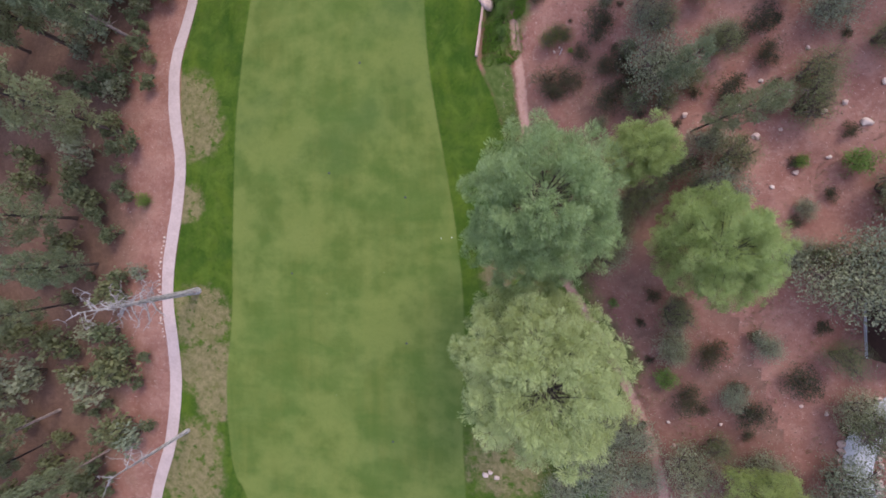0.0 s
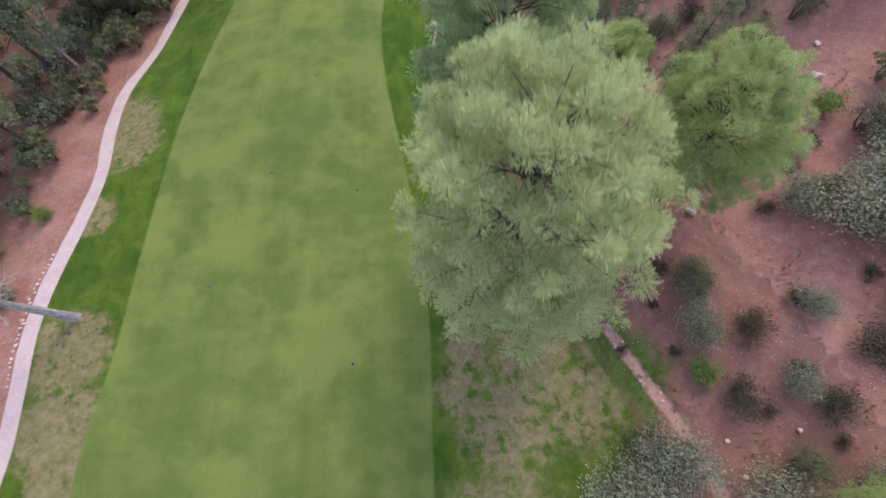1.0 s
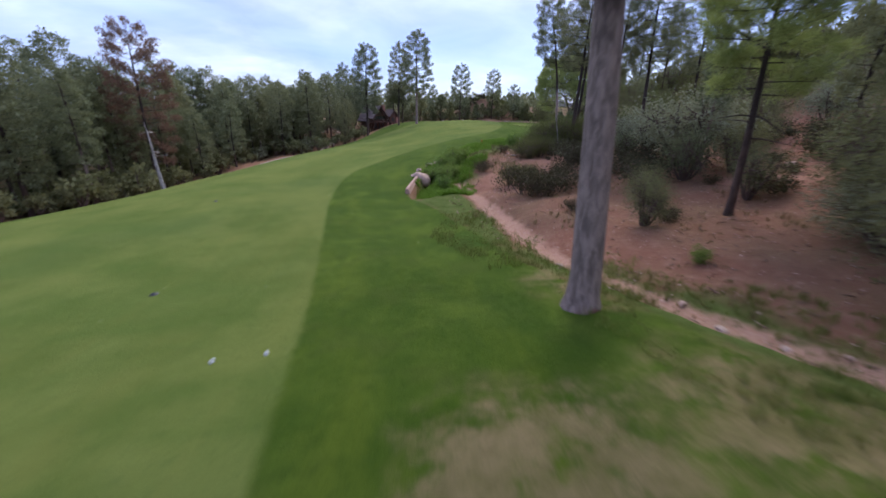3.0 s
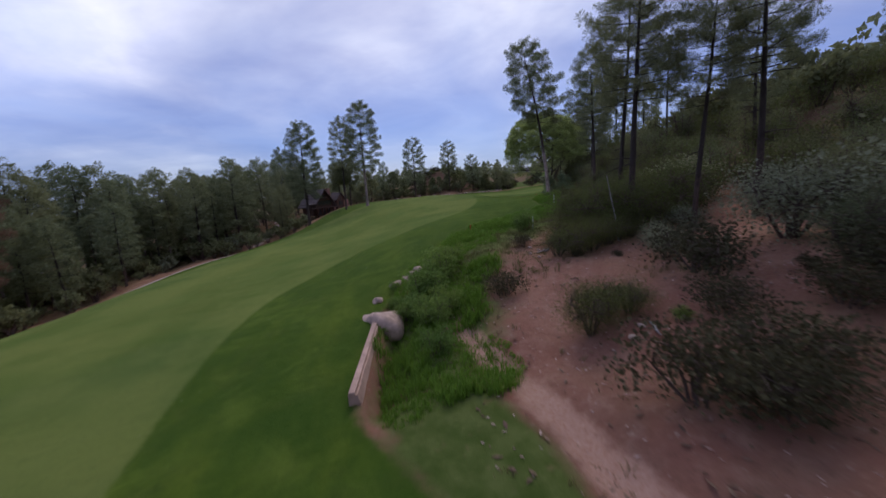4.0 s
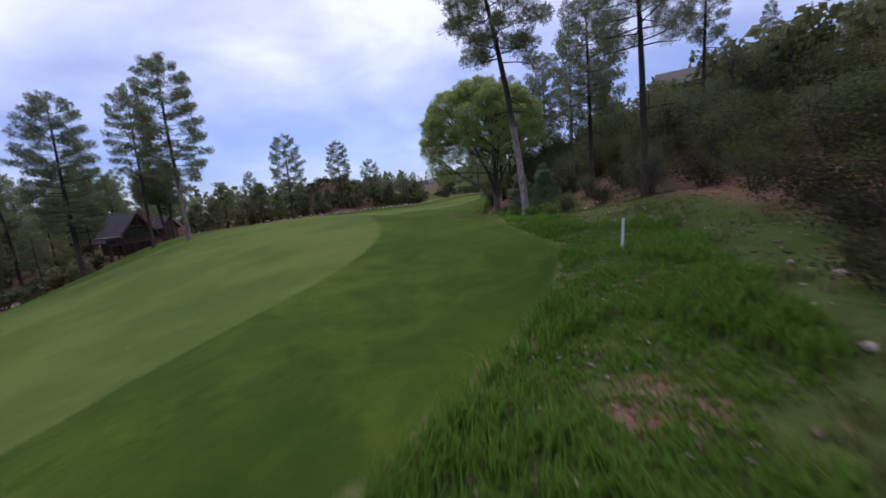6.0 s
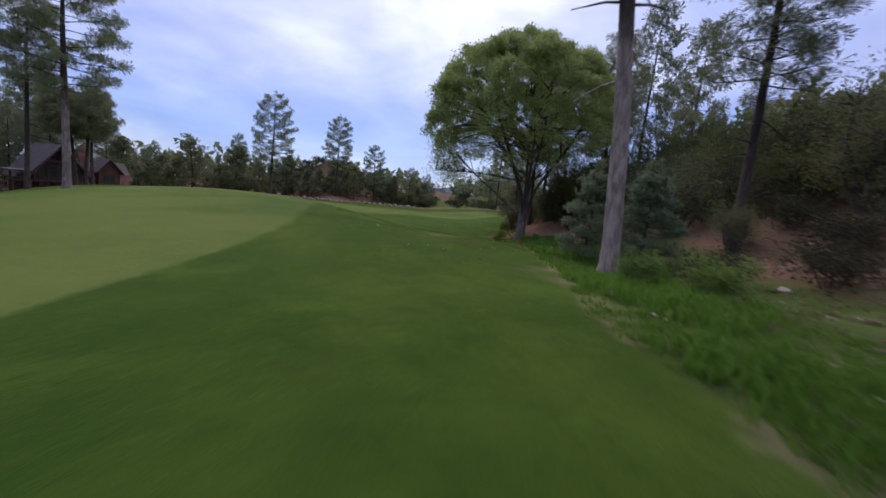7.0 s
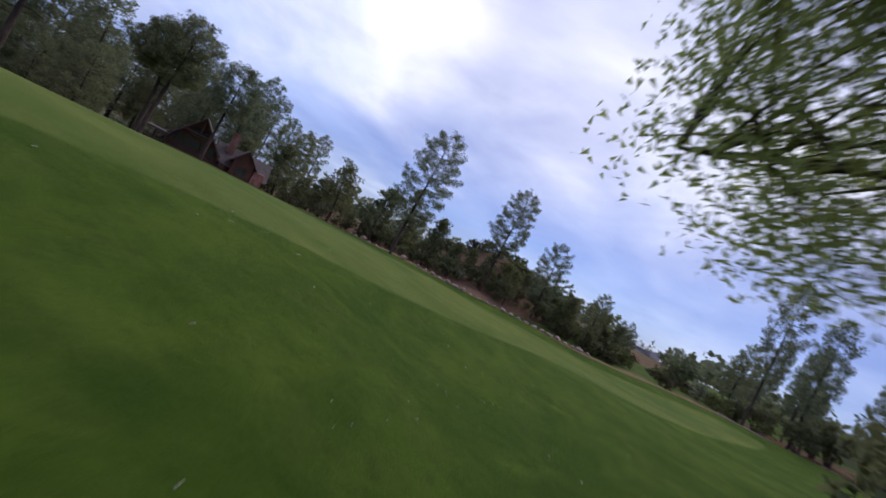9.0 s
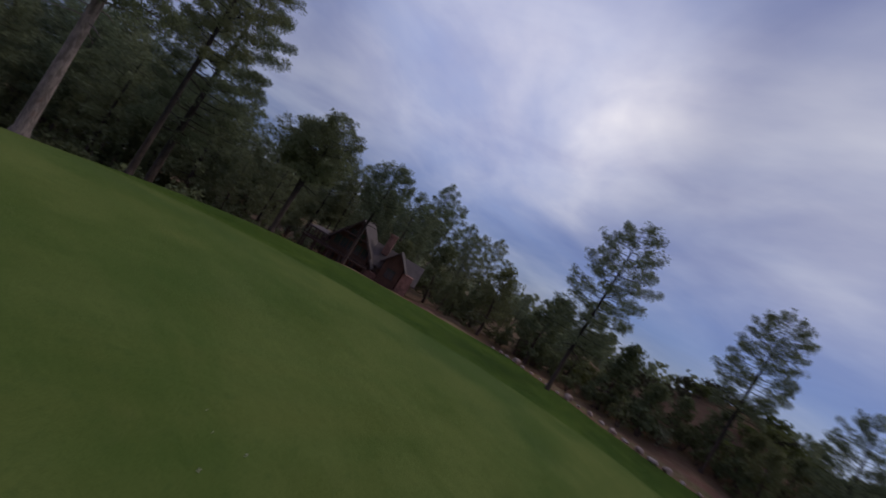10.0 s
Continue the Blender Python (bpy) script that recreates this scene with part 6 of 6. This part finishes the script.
# ---- houses ----
def gable_block(e, w, d, wall_h, ridge_h, x0, y0, wall_mat, roof_mat, over=0.5, axis_="y", z0=0.0):
    """Walls and a pitched roof; the ridge runs along axis_."""
    s_ = Soup()
    if axis_ == "y":
        v = [(x0, y0, z0), (x0 + w, y0, z0), (x0 + w, y0, wall_h), (x0 + w / 2, y0, ridge_h), (x0, y0, wall_h)]
        v += [(a, y0 + d, c) for a, b, c in v]
    else:
        v = [(x0, y0, z0), (x0, y0 + d, z0), (x0, y0 + d, wall_h), (x0, y0 + d / 2, ridge_h), (x0, y0, wall_h)]
        v += [(x0 + w, b, c) for a, b, c in v]
    s_.add(v, [(0, 1, 6, 5), (1, 2, 7, 6), (4, 0, 5, 9)])
    s_.add(v, [(0, 1, 2, 3, 4), (5, 9, 8, 7, 6)])
    part("wall", s_.mesh("wall", wall_mat), e)
    half = (w if axis_ == "y" else d) / 2
    drop = (ridge_h - wall_h) / half * over
    for sgn in (-1, 1):
        s_ = Soup()
        th = 0.16
        if axis_ == "y":
            cx = x0 + half
            pr = [(cx, ridge_h + 0.05), (cx + sgn * (half + over), wall_h - drop + 0.05)]
            v = [(a, b, c + t_) for t_ in (0, th) for b in (y0 - over, y0 + d + over) for a, c in pr]
        else:
            cy = y0 + half
            pr = [(cy, ridge_h + 0.05), (cy + sgn * (half + over), wall_h - drop + 0.05)]
            v = [(a, b, c + t_) for t_ in (0, th) for a in (x0 - over, x0 + w + over) for b, c in pr]
        s_.add(v, [(0, 1, 3, 2), (4, 6, 7, 5), (0, 4, 5, 1), (2, 3, 7, 6), (1, 5, 7, 3), (0, 2, 6, 4)])
        part("roof", s_.mesh("roof", roof_mat), e)


def window(e, x, y, z, w, h, facing="y", frame_mat=TIMBER):
    s_ = Soup()
    t = 0.09
    for a0, a1, b0, b1 in ((0, w, 0, t), (0, w, h - t, h), (0, t, t, h - t), (w - t, w, t, h - t), (w / 2 - t / 2, w / 2 + t / 2, t, h - t)):
        if facing == "y":
            box(s_, x + a0, x + a1, y - 0.10, y - 0.01, z + b0, z + b1)
        else:
            box(s_, x + 0.01, x + 0.10, y + a0, y + a1, z + b0, z + b1)
    f = part("window_frame", s_.mesh("window_frame", frame_mat), e)
    s_ = Soup()
    if facing == "y":
        box(s_, x + t, x + w - t, y - 0.05, y - 0.02, z + t, z + h - t)
    else:
        box(s_, x + 0.02, x + 0.05, y + t, y + w - t, z + t, z + h - t)
    part("pane", s_.mesh("pane", GLASS), f)


def timber_house():
    e = new("house")
    gable_block(e, 7.6, 9.0, 3.5, 7.3, -3.8, 0, LOG, SHINGLE, 1.3)
    gable_block(e, 8.6, 5.6, 3.3, 5.4, 3.8, 2.2, LOG, SHINGLE, 0.8, "x")
    gable_block(e, 3.6, 4.2, 4.4, 6.0, 6.4, 0.4, LOG, SHINGLE, 0.7)
    for x0, x1, y0, y1, z1 in ((10.2, 12.3, 0.6, 2.16, 3.9), (3.9, 6.3, 1.2, 2.16, 1.9)):
        s_ = Soup()
        box(s_, x0, x1, y0, y1, -1.5, z1)
        part("stone_wall", bevelled(s_.mesh("stone_wall", STONEWALL), 0.08), e, "red stone cladding")
    s_ = Soup()
    box(s_, 4.6, 5.9, 3.4, 4.6, 4.6, 7.4)
    box(s_, 4.45, 6.05, 3.25, 4.75, 7.41, 7.6)
    part("chimney", s_.mesh("chimney", STONEWALL), e, "red stone chimney")
    for x in (-3.3, -1.95, -0.6, 0.75, 2.1):
        window(e, x, 0, 2.75, 1.2, 1.5)
    for x in (-1.35, 0.1):
        window(e, x, 0, 4.5, 1.25, 1.3)
    for x in (-3.2, -1.2, 0.9):
        window(e, x, 0, 0.1, 1.5, 1.9)
    window(e, 4.3, 2.2, 2.0, 1.5, 1.1)
    window(e, 7.3, 0.4, 2.2, 1.8, 1.4)
    # porch with a flat roof on posts
    s_ = Soup()
    box(s_, -7.6, -3.85, -1.6, 4.0, 3.3, 3.55)
    part("porch_roof", bevelled(s_.mesh("porch_roof", SHINGLE), 0.04), e, "flat porch roof")
    for x in (-7.3, -5.6, -4.1):
        s_ = Soup()
        box(s_, x - 0.13, x + 0.13, -1.4, -1.14, -1.5, 3.29)
        part("post", s_.mesh("post", TIMBER), e)
    # deck on posts with a rail
    s_ = Soup()
    box(s_, -7.6, 4.6, -2.6, -0.05, 2.05, 2.25)
    part("deck", s_.mesh("deck", TIMBER), e)
    for x in (-7.4, -5.0, -2.6, -0.2, 2.2, 4.4):
        s_ = Soup()
        box(s_, x - 0.12, x + 0.12, -2.5, -2.26, -1.5, 2.04)
        part("post", s_.mesh("post", TIMBER), e)
    for x in np.arange(-7.5, 4.6, 0.6):
        s_ = Soup()
        box(s_, x - 0.04, x + 0.04, -2.55, -2.47, 2.26, 3.1)
        part("baluster", s_.mesh("baluster", TIMBER), e)
    for z in (2.5, 3.11):
        s_ = Soup()
        box(s_, -7.6, 4.6, -2.56, -2.46, z, z + 0.08)
        part("rail", s_.mesh("rail", TIMBER), e)
    # timber bracing in the gable
    for a, b in (((-4.2, 3.5), (0.0, 7.2)), ((4.2, 3.5), (0.0, 7.2)), ((-2.4, 5.0), (2.4, 5.0)), ((0.0, 5.0), (0.0, 7.1))):
        s_ = Soup()
        tube(s_, [(a[0], -1.1, a[1]), (b[0], -1.1, b[1])], [0.15, 0.15], 6)
        part("brace", s_.mesh("brace", TIMBER), e)
    e.matrix_basis = pose(-10.7, 131.0, 5.9, 0, 0, 40) @ Matrix.Diagonal((0.74, 0.80, 1, 1))
    return tagged(e, "brown timber chalet with stone cladding, broad gabled roof and raised deck", "house")


timber_house()


def plain_house(x, y, z, turn, w, d, label, wall_mat, roof_mat):
    e = new("house")
    gable_block(e, w, d, 3.0, 5.4, -w / 2, -d / 2, wall_mat, roof_mat, 0.6, "x")
    gable_block(e, w * 0.4, d * 0.6, 3.4, 5.2, -w * 0.05, -d * 0.8, wall_mat, roof_mat, 0.5)
    for q in range(4):
        window(e, -w * 0.45 + q * w * 0.09, -d / 2, 1.0, 1.0, 1.2)
    s_ = Soup()
    box(s_, -w / 2 - 0.1, w / 2 + 0.1, -d / 2 - 0.1, d / 2 + 0.1, -4, 0.0)
    part("foundation", s_.mesh("foundation", STUCCO), e)
    e.matrix_basis = pose(x, y, z, 0, 0, turn)
    return tagged(e, label, "house")


plain_house(158, 402, 14.5, 24, 26, 14, "distant grey house with a blue-grey metal roof", STUCCO, METALROOF)
GREYROOF = plain_mat("grey_shingles", (0.215, 0.195, 0.205), 0.9, 4.0, 0.25, 0.02)
plain_house(53.0, -9.6, ground_z(46, -11) + 0.1, 4, 20, 8.0, "brown timber house with a low grey roof on the slope", TIMBER, GREYROOF)
plain_house(76, 79, ground_z(76, 79) + 0.8, -60, 16, 9, "dark brown house at the top of the brushy hill", TIMBER, SHINGLE)
plain_house(-84, 118, ground_z(-84, 118) + 0.5, 30, 13, 9, "small house with a blue-grey roof hidden among pines", STUCCO, METALROOF)


# ---- grasses, leaves and litter ----
def tufts(name, n, keep, size, mat, label, seed, x0, x1, y0, y1):
    rng = np.random.default_rng(seed)
    x, y = rng.uniform(x0, x1, n * 3), rng.uniform(y0, y1, n * 3)
    ok = keep(x, y)
    x, y = x[ok][:n], y[ok][:n]
    z = height(x, y)
    s_ = Soup()
    b = 7
    m = len(x)
    sc = rng.uniform(0.5, 1.3, (m, 1)) * ((0.6 + 0.8 * (np.sin(x * 0.9) * np.sin(y * 0.8) > 0)) * np.where(y > 50, 0.6, 1.0))[:, None]
    az = rng.uniform(0, 6.3, (m, b))
    ln = size * sc * rng.uniform(0.6, 1.2, (m, b))
    out = rng.uniform(0.15, 0.75, (m, b)) * ln
    base = np.stack([x[:, None] + rng.normal(size=(m, b)) * 0.08, y[:, None] + rng.normal(size=(m, b)) * 0.08, np.repeat(z[:, None], b, 1) - 0.02], -1)
    d = np.stack([np.cos(az), np.sin(az), np.zeros_like(az)], -1)
    side = np.stack([-np.sin(az), np.cos(az), np.zeros_like(az)], -1) * 0.022 * (size / 0.4)
    mid_ = base + d * (out * 0.35)[..., None] + np.array([0, 0, 1.0]) * (ln * 0.65)[..., None]
    tip = base + d * out[..., None] + np.array([0, 0, 1.0]) * (ln * 0.9)[..., None]
    v = np.stack([base - side, base + side, mid_ + side * 0.8, mid_ - side * 0.8, tip], 2).reshape(-1, 3)
    k_ = np.arange(m * b)[:, None] * 5
    tone = np.repeat(np.clip(rng.uniform(0, 1, m) * 0.6 + 0.2 + 0.2 * np.sin(x * 0.6 + y * 0.4), 0, 1), b * 5)
    s_.add(v, k_ + np.array([[0, 1, 2, 3]]), tone)
    s_.f.append(k_ + np.array([[3, 2, 4]]))
    return tagged(new(name, s_.mesh(name, mat)), label, "grass", kind="stuff")


THIN = leaf_mat("thin_grass", (0.075, 0.095, 0.028), (0.190, 0.185, 0.075), 0.3)
tufts("tall_grass", 30000, lambda x, y: (inside(WEED, x, y) > -0.4 - 0.5 * np.sin(x * 2.1) * np.sin(y * 1.7)) & (inside(TURF, x, y) < -0.05) & (inside(TURF, x, y) > np.where(y < 34, -5.5, np.where((y > 37) & (y < 52), -4.6, -3.4)) - 0.8 * np.sin(x * 1.3) * np.sin(y * 1.1)), 0.31, WEEDS, "tall uncut green weeds along the hazard", 41, 1.5, 38, 21.5, 80)
tufts("thin_grass", 9500, lambda x, y: (inside(WEED, x, y) > -2.5) & (inside(TURF, x, y) < -2.4) & (np.sin(x * 0.8 + 1) * np.sin(y * 0.9) > -0.3), 0.2, THIN, "thin brownish grass on trodden soil", 44, 6, 38, 30, 80)
tufts("creek_grass", 3200, lambda x, y: (inside(TURF, x, y) < 0.25) & (inside(TURF, x, y) > -1.5 - 0.7 * np.sin(x * 1.9) * np.sin(y * 1.3)), 0.3, WEEDS, "ragged green grass hanging over the eroded creek bank", 47, 29, 44, 71, 97)
TURFGRASS = leaf_mat("uncut_turf", (0.095, 0.155, 0.018), (0.190, 0.255, 0.042), 0.45)
tufts("turf_grass", 6500, lambda x, y: (inside(TURF, x, y) > 0.1) & (inside(FAIRWAY, x, y) < -1.5), 0.075, TURFGRASS, "shaggy tufts in the mown rough", 45, 21, 36, 64, 88)
BANKGRASS = leaf_mat("bank_grass", (0.070, 0.110, 0.022), (0.180, 0.215, 0.065), 0.35)
tufts("bank_grass", 4200, lambda x, y: (inside(GULLYGRASS, x, y) > -0.1) | ((inside(BANK, x, y) > -0.8) & (np.sin(x * 0.9) * np.sin(y * 0.7) > -0.35)), 0.2, BANKGRASS, "thin grass on the bank of the gully", 42, 2, 24, -26, 16)
DRYGRASS = leaf_mat("dry_grass", (0.12, 0.095, 0.045), (0.30, 0.235, 0.125), 0.2)
tufts("dry_turf", 1500, lambda x, y: (inside(TURF, x, y) > 0.1) & (inside(FAIRWAY, x, y) < -1.5) & (np.sin(x * 1.1 + 0.8 * np.sin(y * 0.9)) * np.sin(y * 0.75 + 0.6) > 0.25), 0.085, DRYGRASS, "straw-coloured tufts in the worn rough", 46, 22, 35, 67, 80)
tufts("dry_grass", 3200, lambda x, y: (inside(TURF, x, y) < -1) & (np.sin(x * 0.55 + 2) * np.sin(y * 0.6 + 1) > 0.15), 0.26, DRYGRASS, "dry straw grass on red soil", 43, 4, 46, -30, 70)


def flecks(name, n, keep, size, mat, label, seed, x0, x1, y0, y1, lift_=0.03):
    rng = np.random.default_rng(seed)
    x, y = rng.uniform(x0, x1, n * 4), rng.uniform(y0, y1, n * 4)
    ok = keep(x, y)
    x, y = x[ok][:n], y[ok][:n]
    s_ = Soup()
    c = np.stack([x, y, height(x, y) + lift_], -1)
    az = rng.uniform(0, 6.3, len(x))
    ln = (size * rng.uniform(0.5, 1.4, len(x)))[:, None]
    d = np.stack([np.cos(az), np.sin(az), rng.uniform(-0.2, 0.2, len(x))], -1) * ln
    sd = np.stack([-np.sin(az), np.cos(az), rng.uniform(-0.3, 0.3, len(x))], -1) * ln * 0.4
    v = np.stack([c - d, c + sd, c + d, c - sd, c + [0, 0, 0.02], c - [0, 0, 0.02]], 1).reshape(-1, 3)
    k_ = np.arange(len(x))[:, None, None] * 6
    s_.add(v, (k_ + np.array([[[0, 1, 4], [1, 2, 4], [2, 3, 4], [3, 0, 4], [1, 0, 5], [2, 1, 5], [3, 2, 5], [0, 3, 5]]])).reshape(-1, 3), np.repeat(rng.uniform(0, 1, len(x)), 6))
    return tagged(new(name, s_.mesh(name, mat)), label, "litter", kind="stuff")


FALLEN = leaf_mat("fallen_leaves", (0.38, 0.36, 0.24), (0.62, 0.60, 0.46), 0.1)
flecks("fallen_leaves", 170, lambda x, y: inside(TURF, x, y) > 0.1, 0.035, FALLEN, "pale fallen leaves scattered on the turf", 51, 22, 44, 66, 104)
flecks("fallen_leaves", 90, lambda x, y: inside(TURF, x, y) > 0.1, 0.035, FALLEN, "pale fallen leaves scattered on the turf", 52, -34, 12, -34, 60)
GRAVEL = leaf_mat("gravel", (0.24, 0.13, 0.10), (0.55, 0.42, 0.36), 0.0)
flecks("gravel", 6000, lambda x, y: (inside(TURF, x, y) < -0.6), 0.075, GRAVEL, "loose granite gravel on the red soil", 53, 4, 48, -34, 76)
flecks("gravel", 900, lambda x, y: (inside(TURF, x, y) < -1.2), 0.08, GRAVEL, "loose granite gravel beside the cart path", 54, -54, -44, -45, 60)
LITTERM = leaf_mat("twig_litter", (0.07, 0.042, 0.03), (0.20, 0.13, 0.09), 0.0)
flecks("needle_litter", 6500, lambda x, y: (inside(TURF, x, y) < -0.6), 0.13, LITTERM, "fallen twigs and pine litter on the soil", 55, 4, 60, -34, 100)


# ---- woods far off ----
def far_woods():
    """Far tree crowns as loose clouds of leaf sprays on short trunks."""
    rng = np.random.default_rng(77)
    s_ = Soup()
    n = 3800
    ang, rad = rng.uniform(0, 2 * np.pi, n), 95 + 520 * rng.uniform(0, 1, n) ** 1.5
    x, y = 0 + rad * np.cos(ang), 60 + rad * np.sin(ang)
    ok = (inside(TURF, x, y) < -14) & ((x < -104) | (y > 205) | (x > 92) | (y < -78)) & ~((x > 20) & (y > 150) & (y < 380) & (np.abs(x - 23 - 0.397 * (y - 62)) < 9))
    x, y = x[ok], y[ok]
    z = height(x, y)
    tall = rng.uniform(5, 13, len(x)) + np.where(x < -100, 5, 0)
    k = 24
    t = rng.uniform(0.25, 1.0, (len(x), k))
    r = 0.26 * tall[:, None] * np.sqrt(np.clip(1.05 - t, 0, 1)) * rng.uniform(0.5, 1.1, t.shape)
    a = rng.uniform(0, 6.3, t.shape)
    c = np.stack([x[:, None] + r * np.cos(a), y[:, None] + r * np.sin(a), z[:, None] + t * tall[:, None]], -1).reshape(-1, 3)
    leaves(s_, c, 2.4, rng, np.repeat(rng.uniform(0, 1, len(x)), k))
    return tagged(new("far_woods", s_.mesh("far_woods", NEEDLES)), "dark pine and juniper woods covering the distant hills", "woods", kind="stuff")


far_woods()
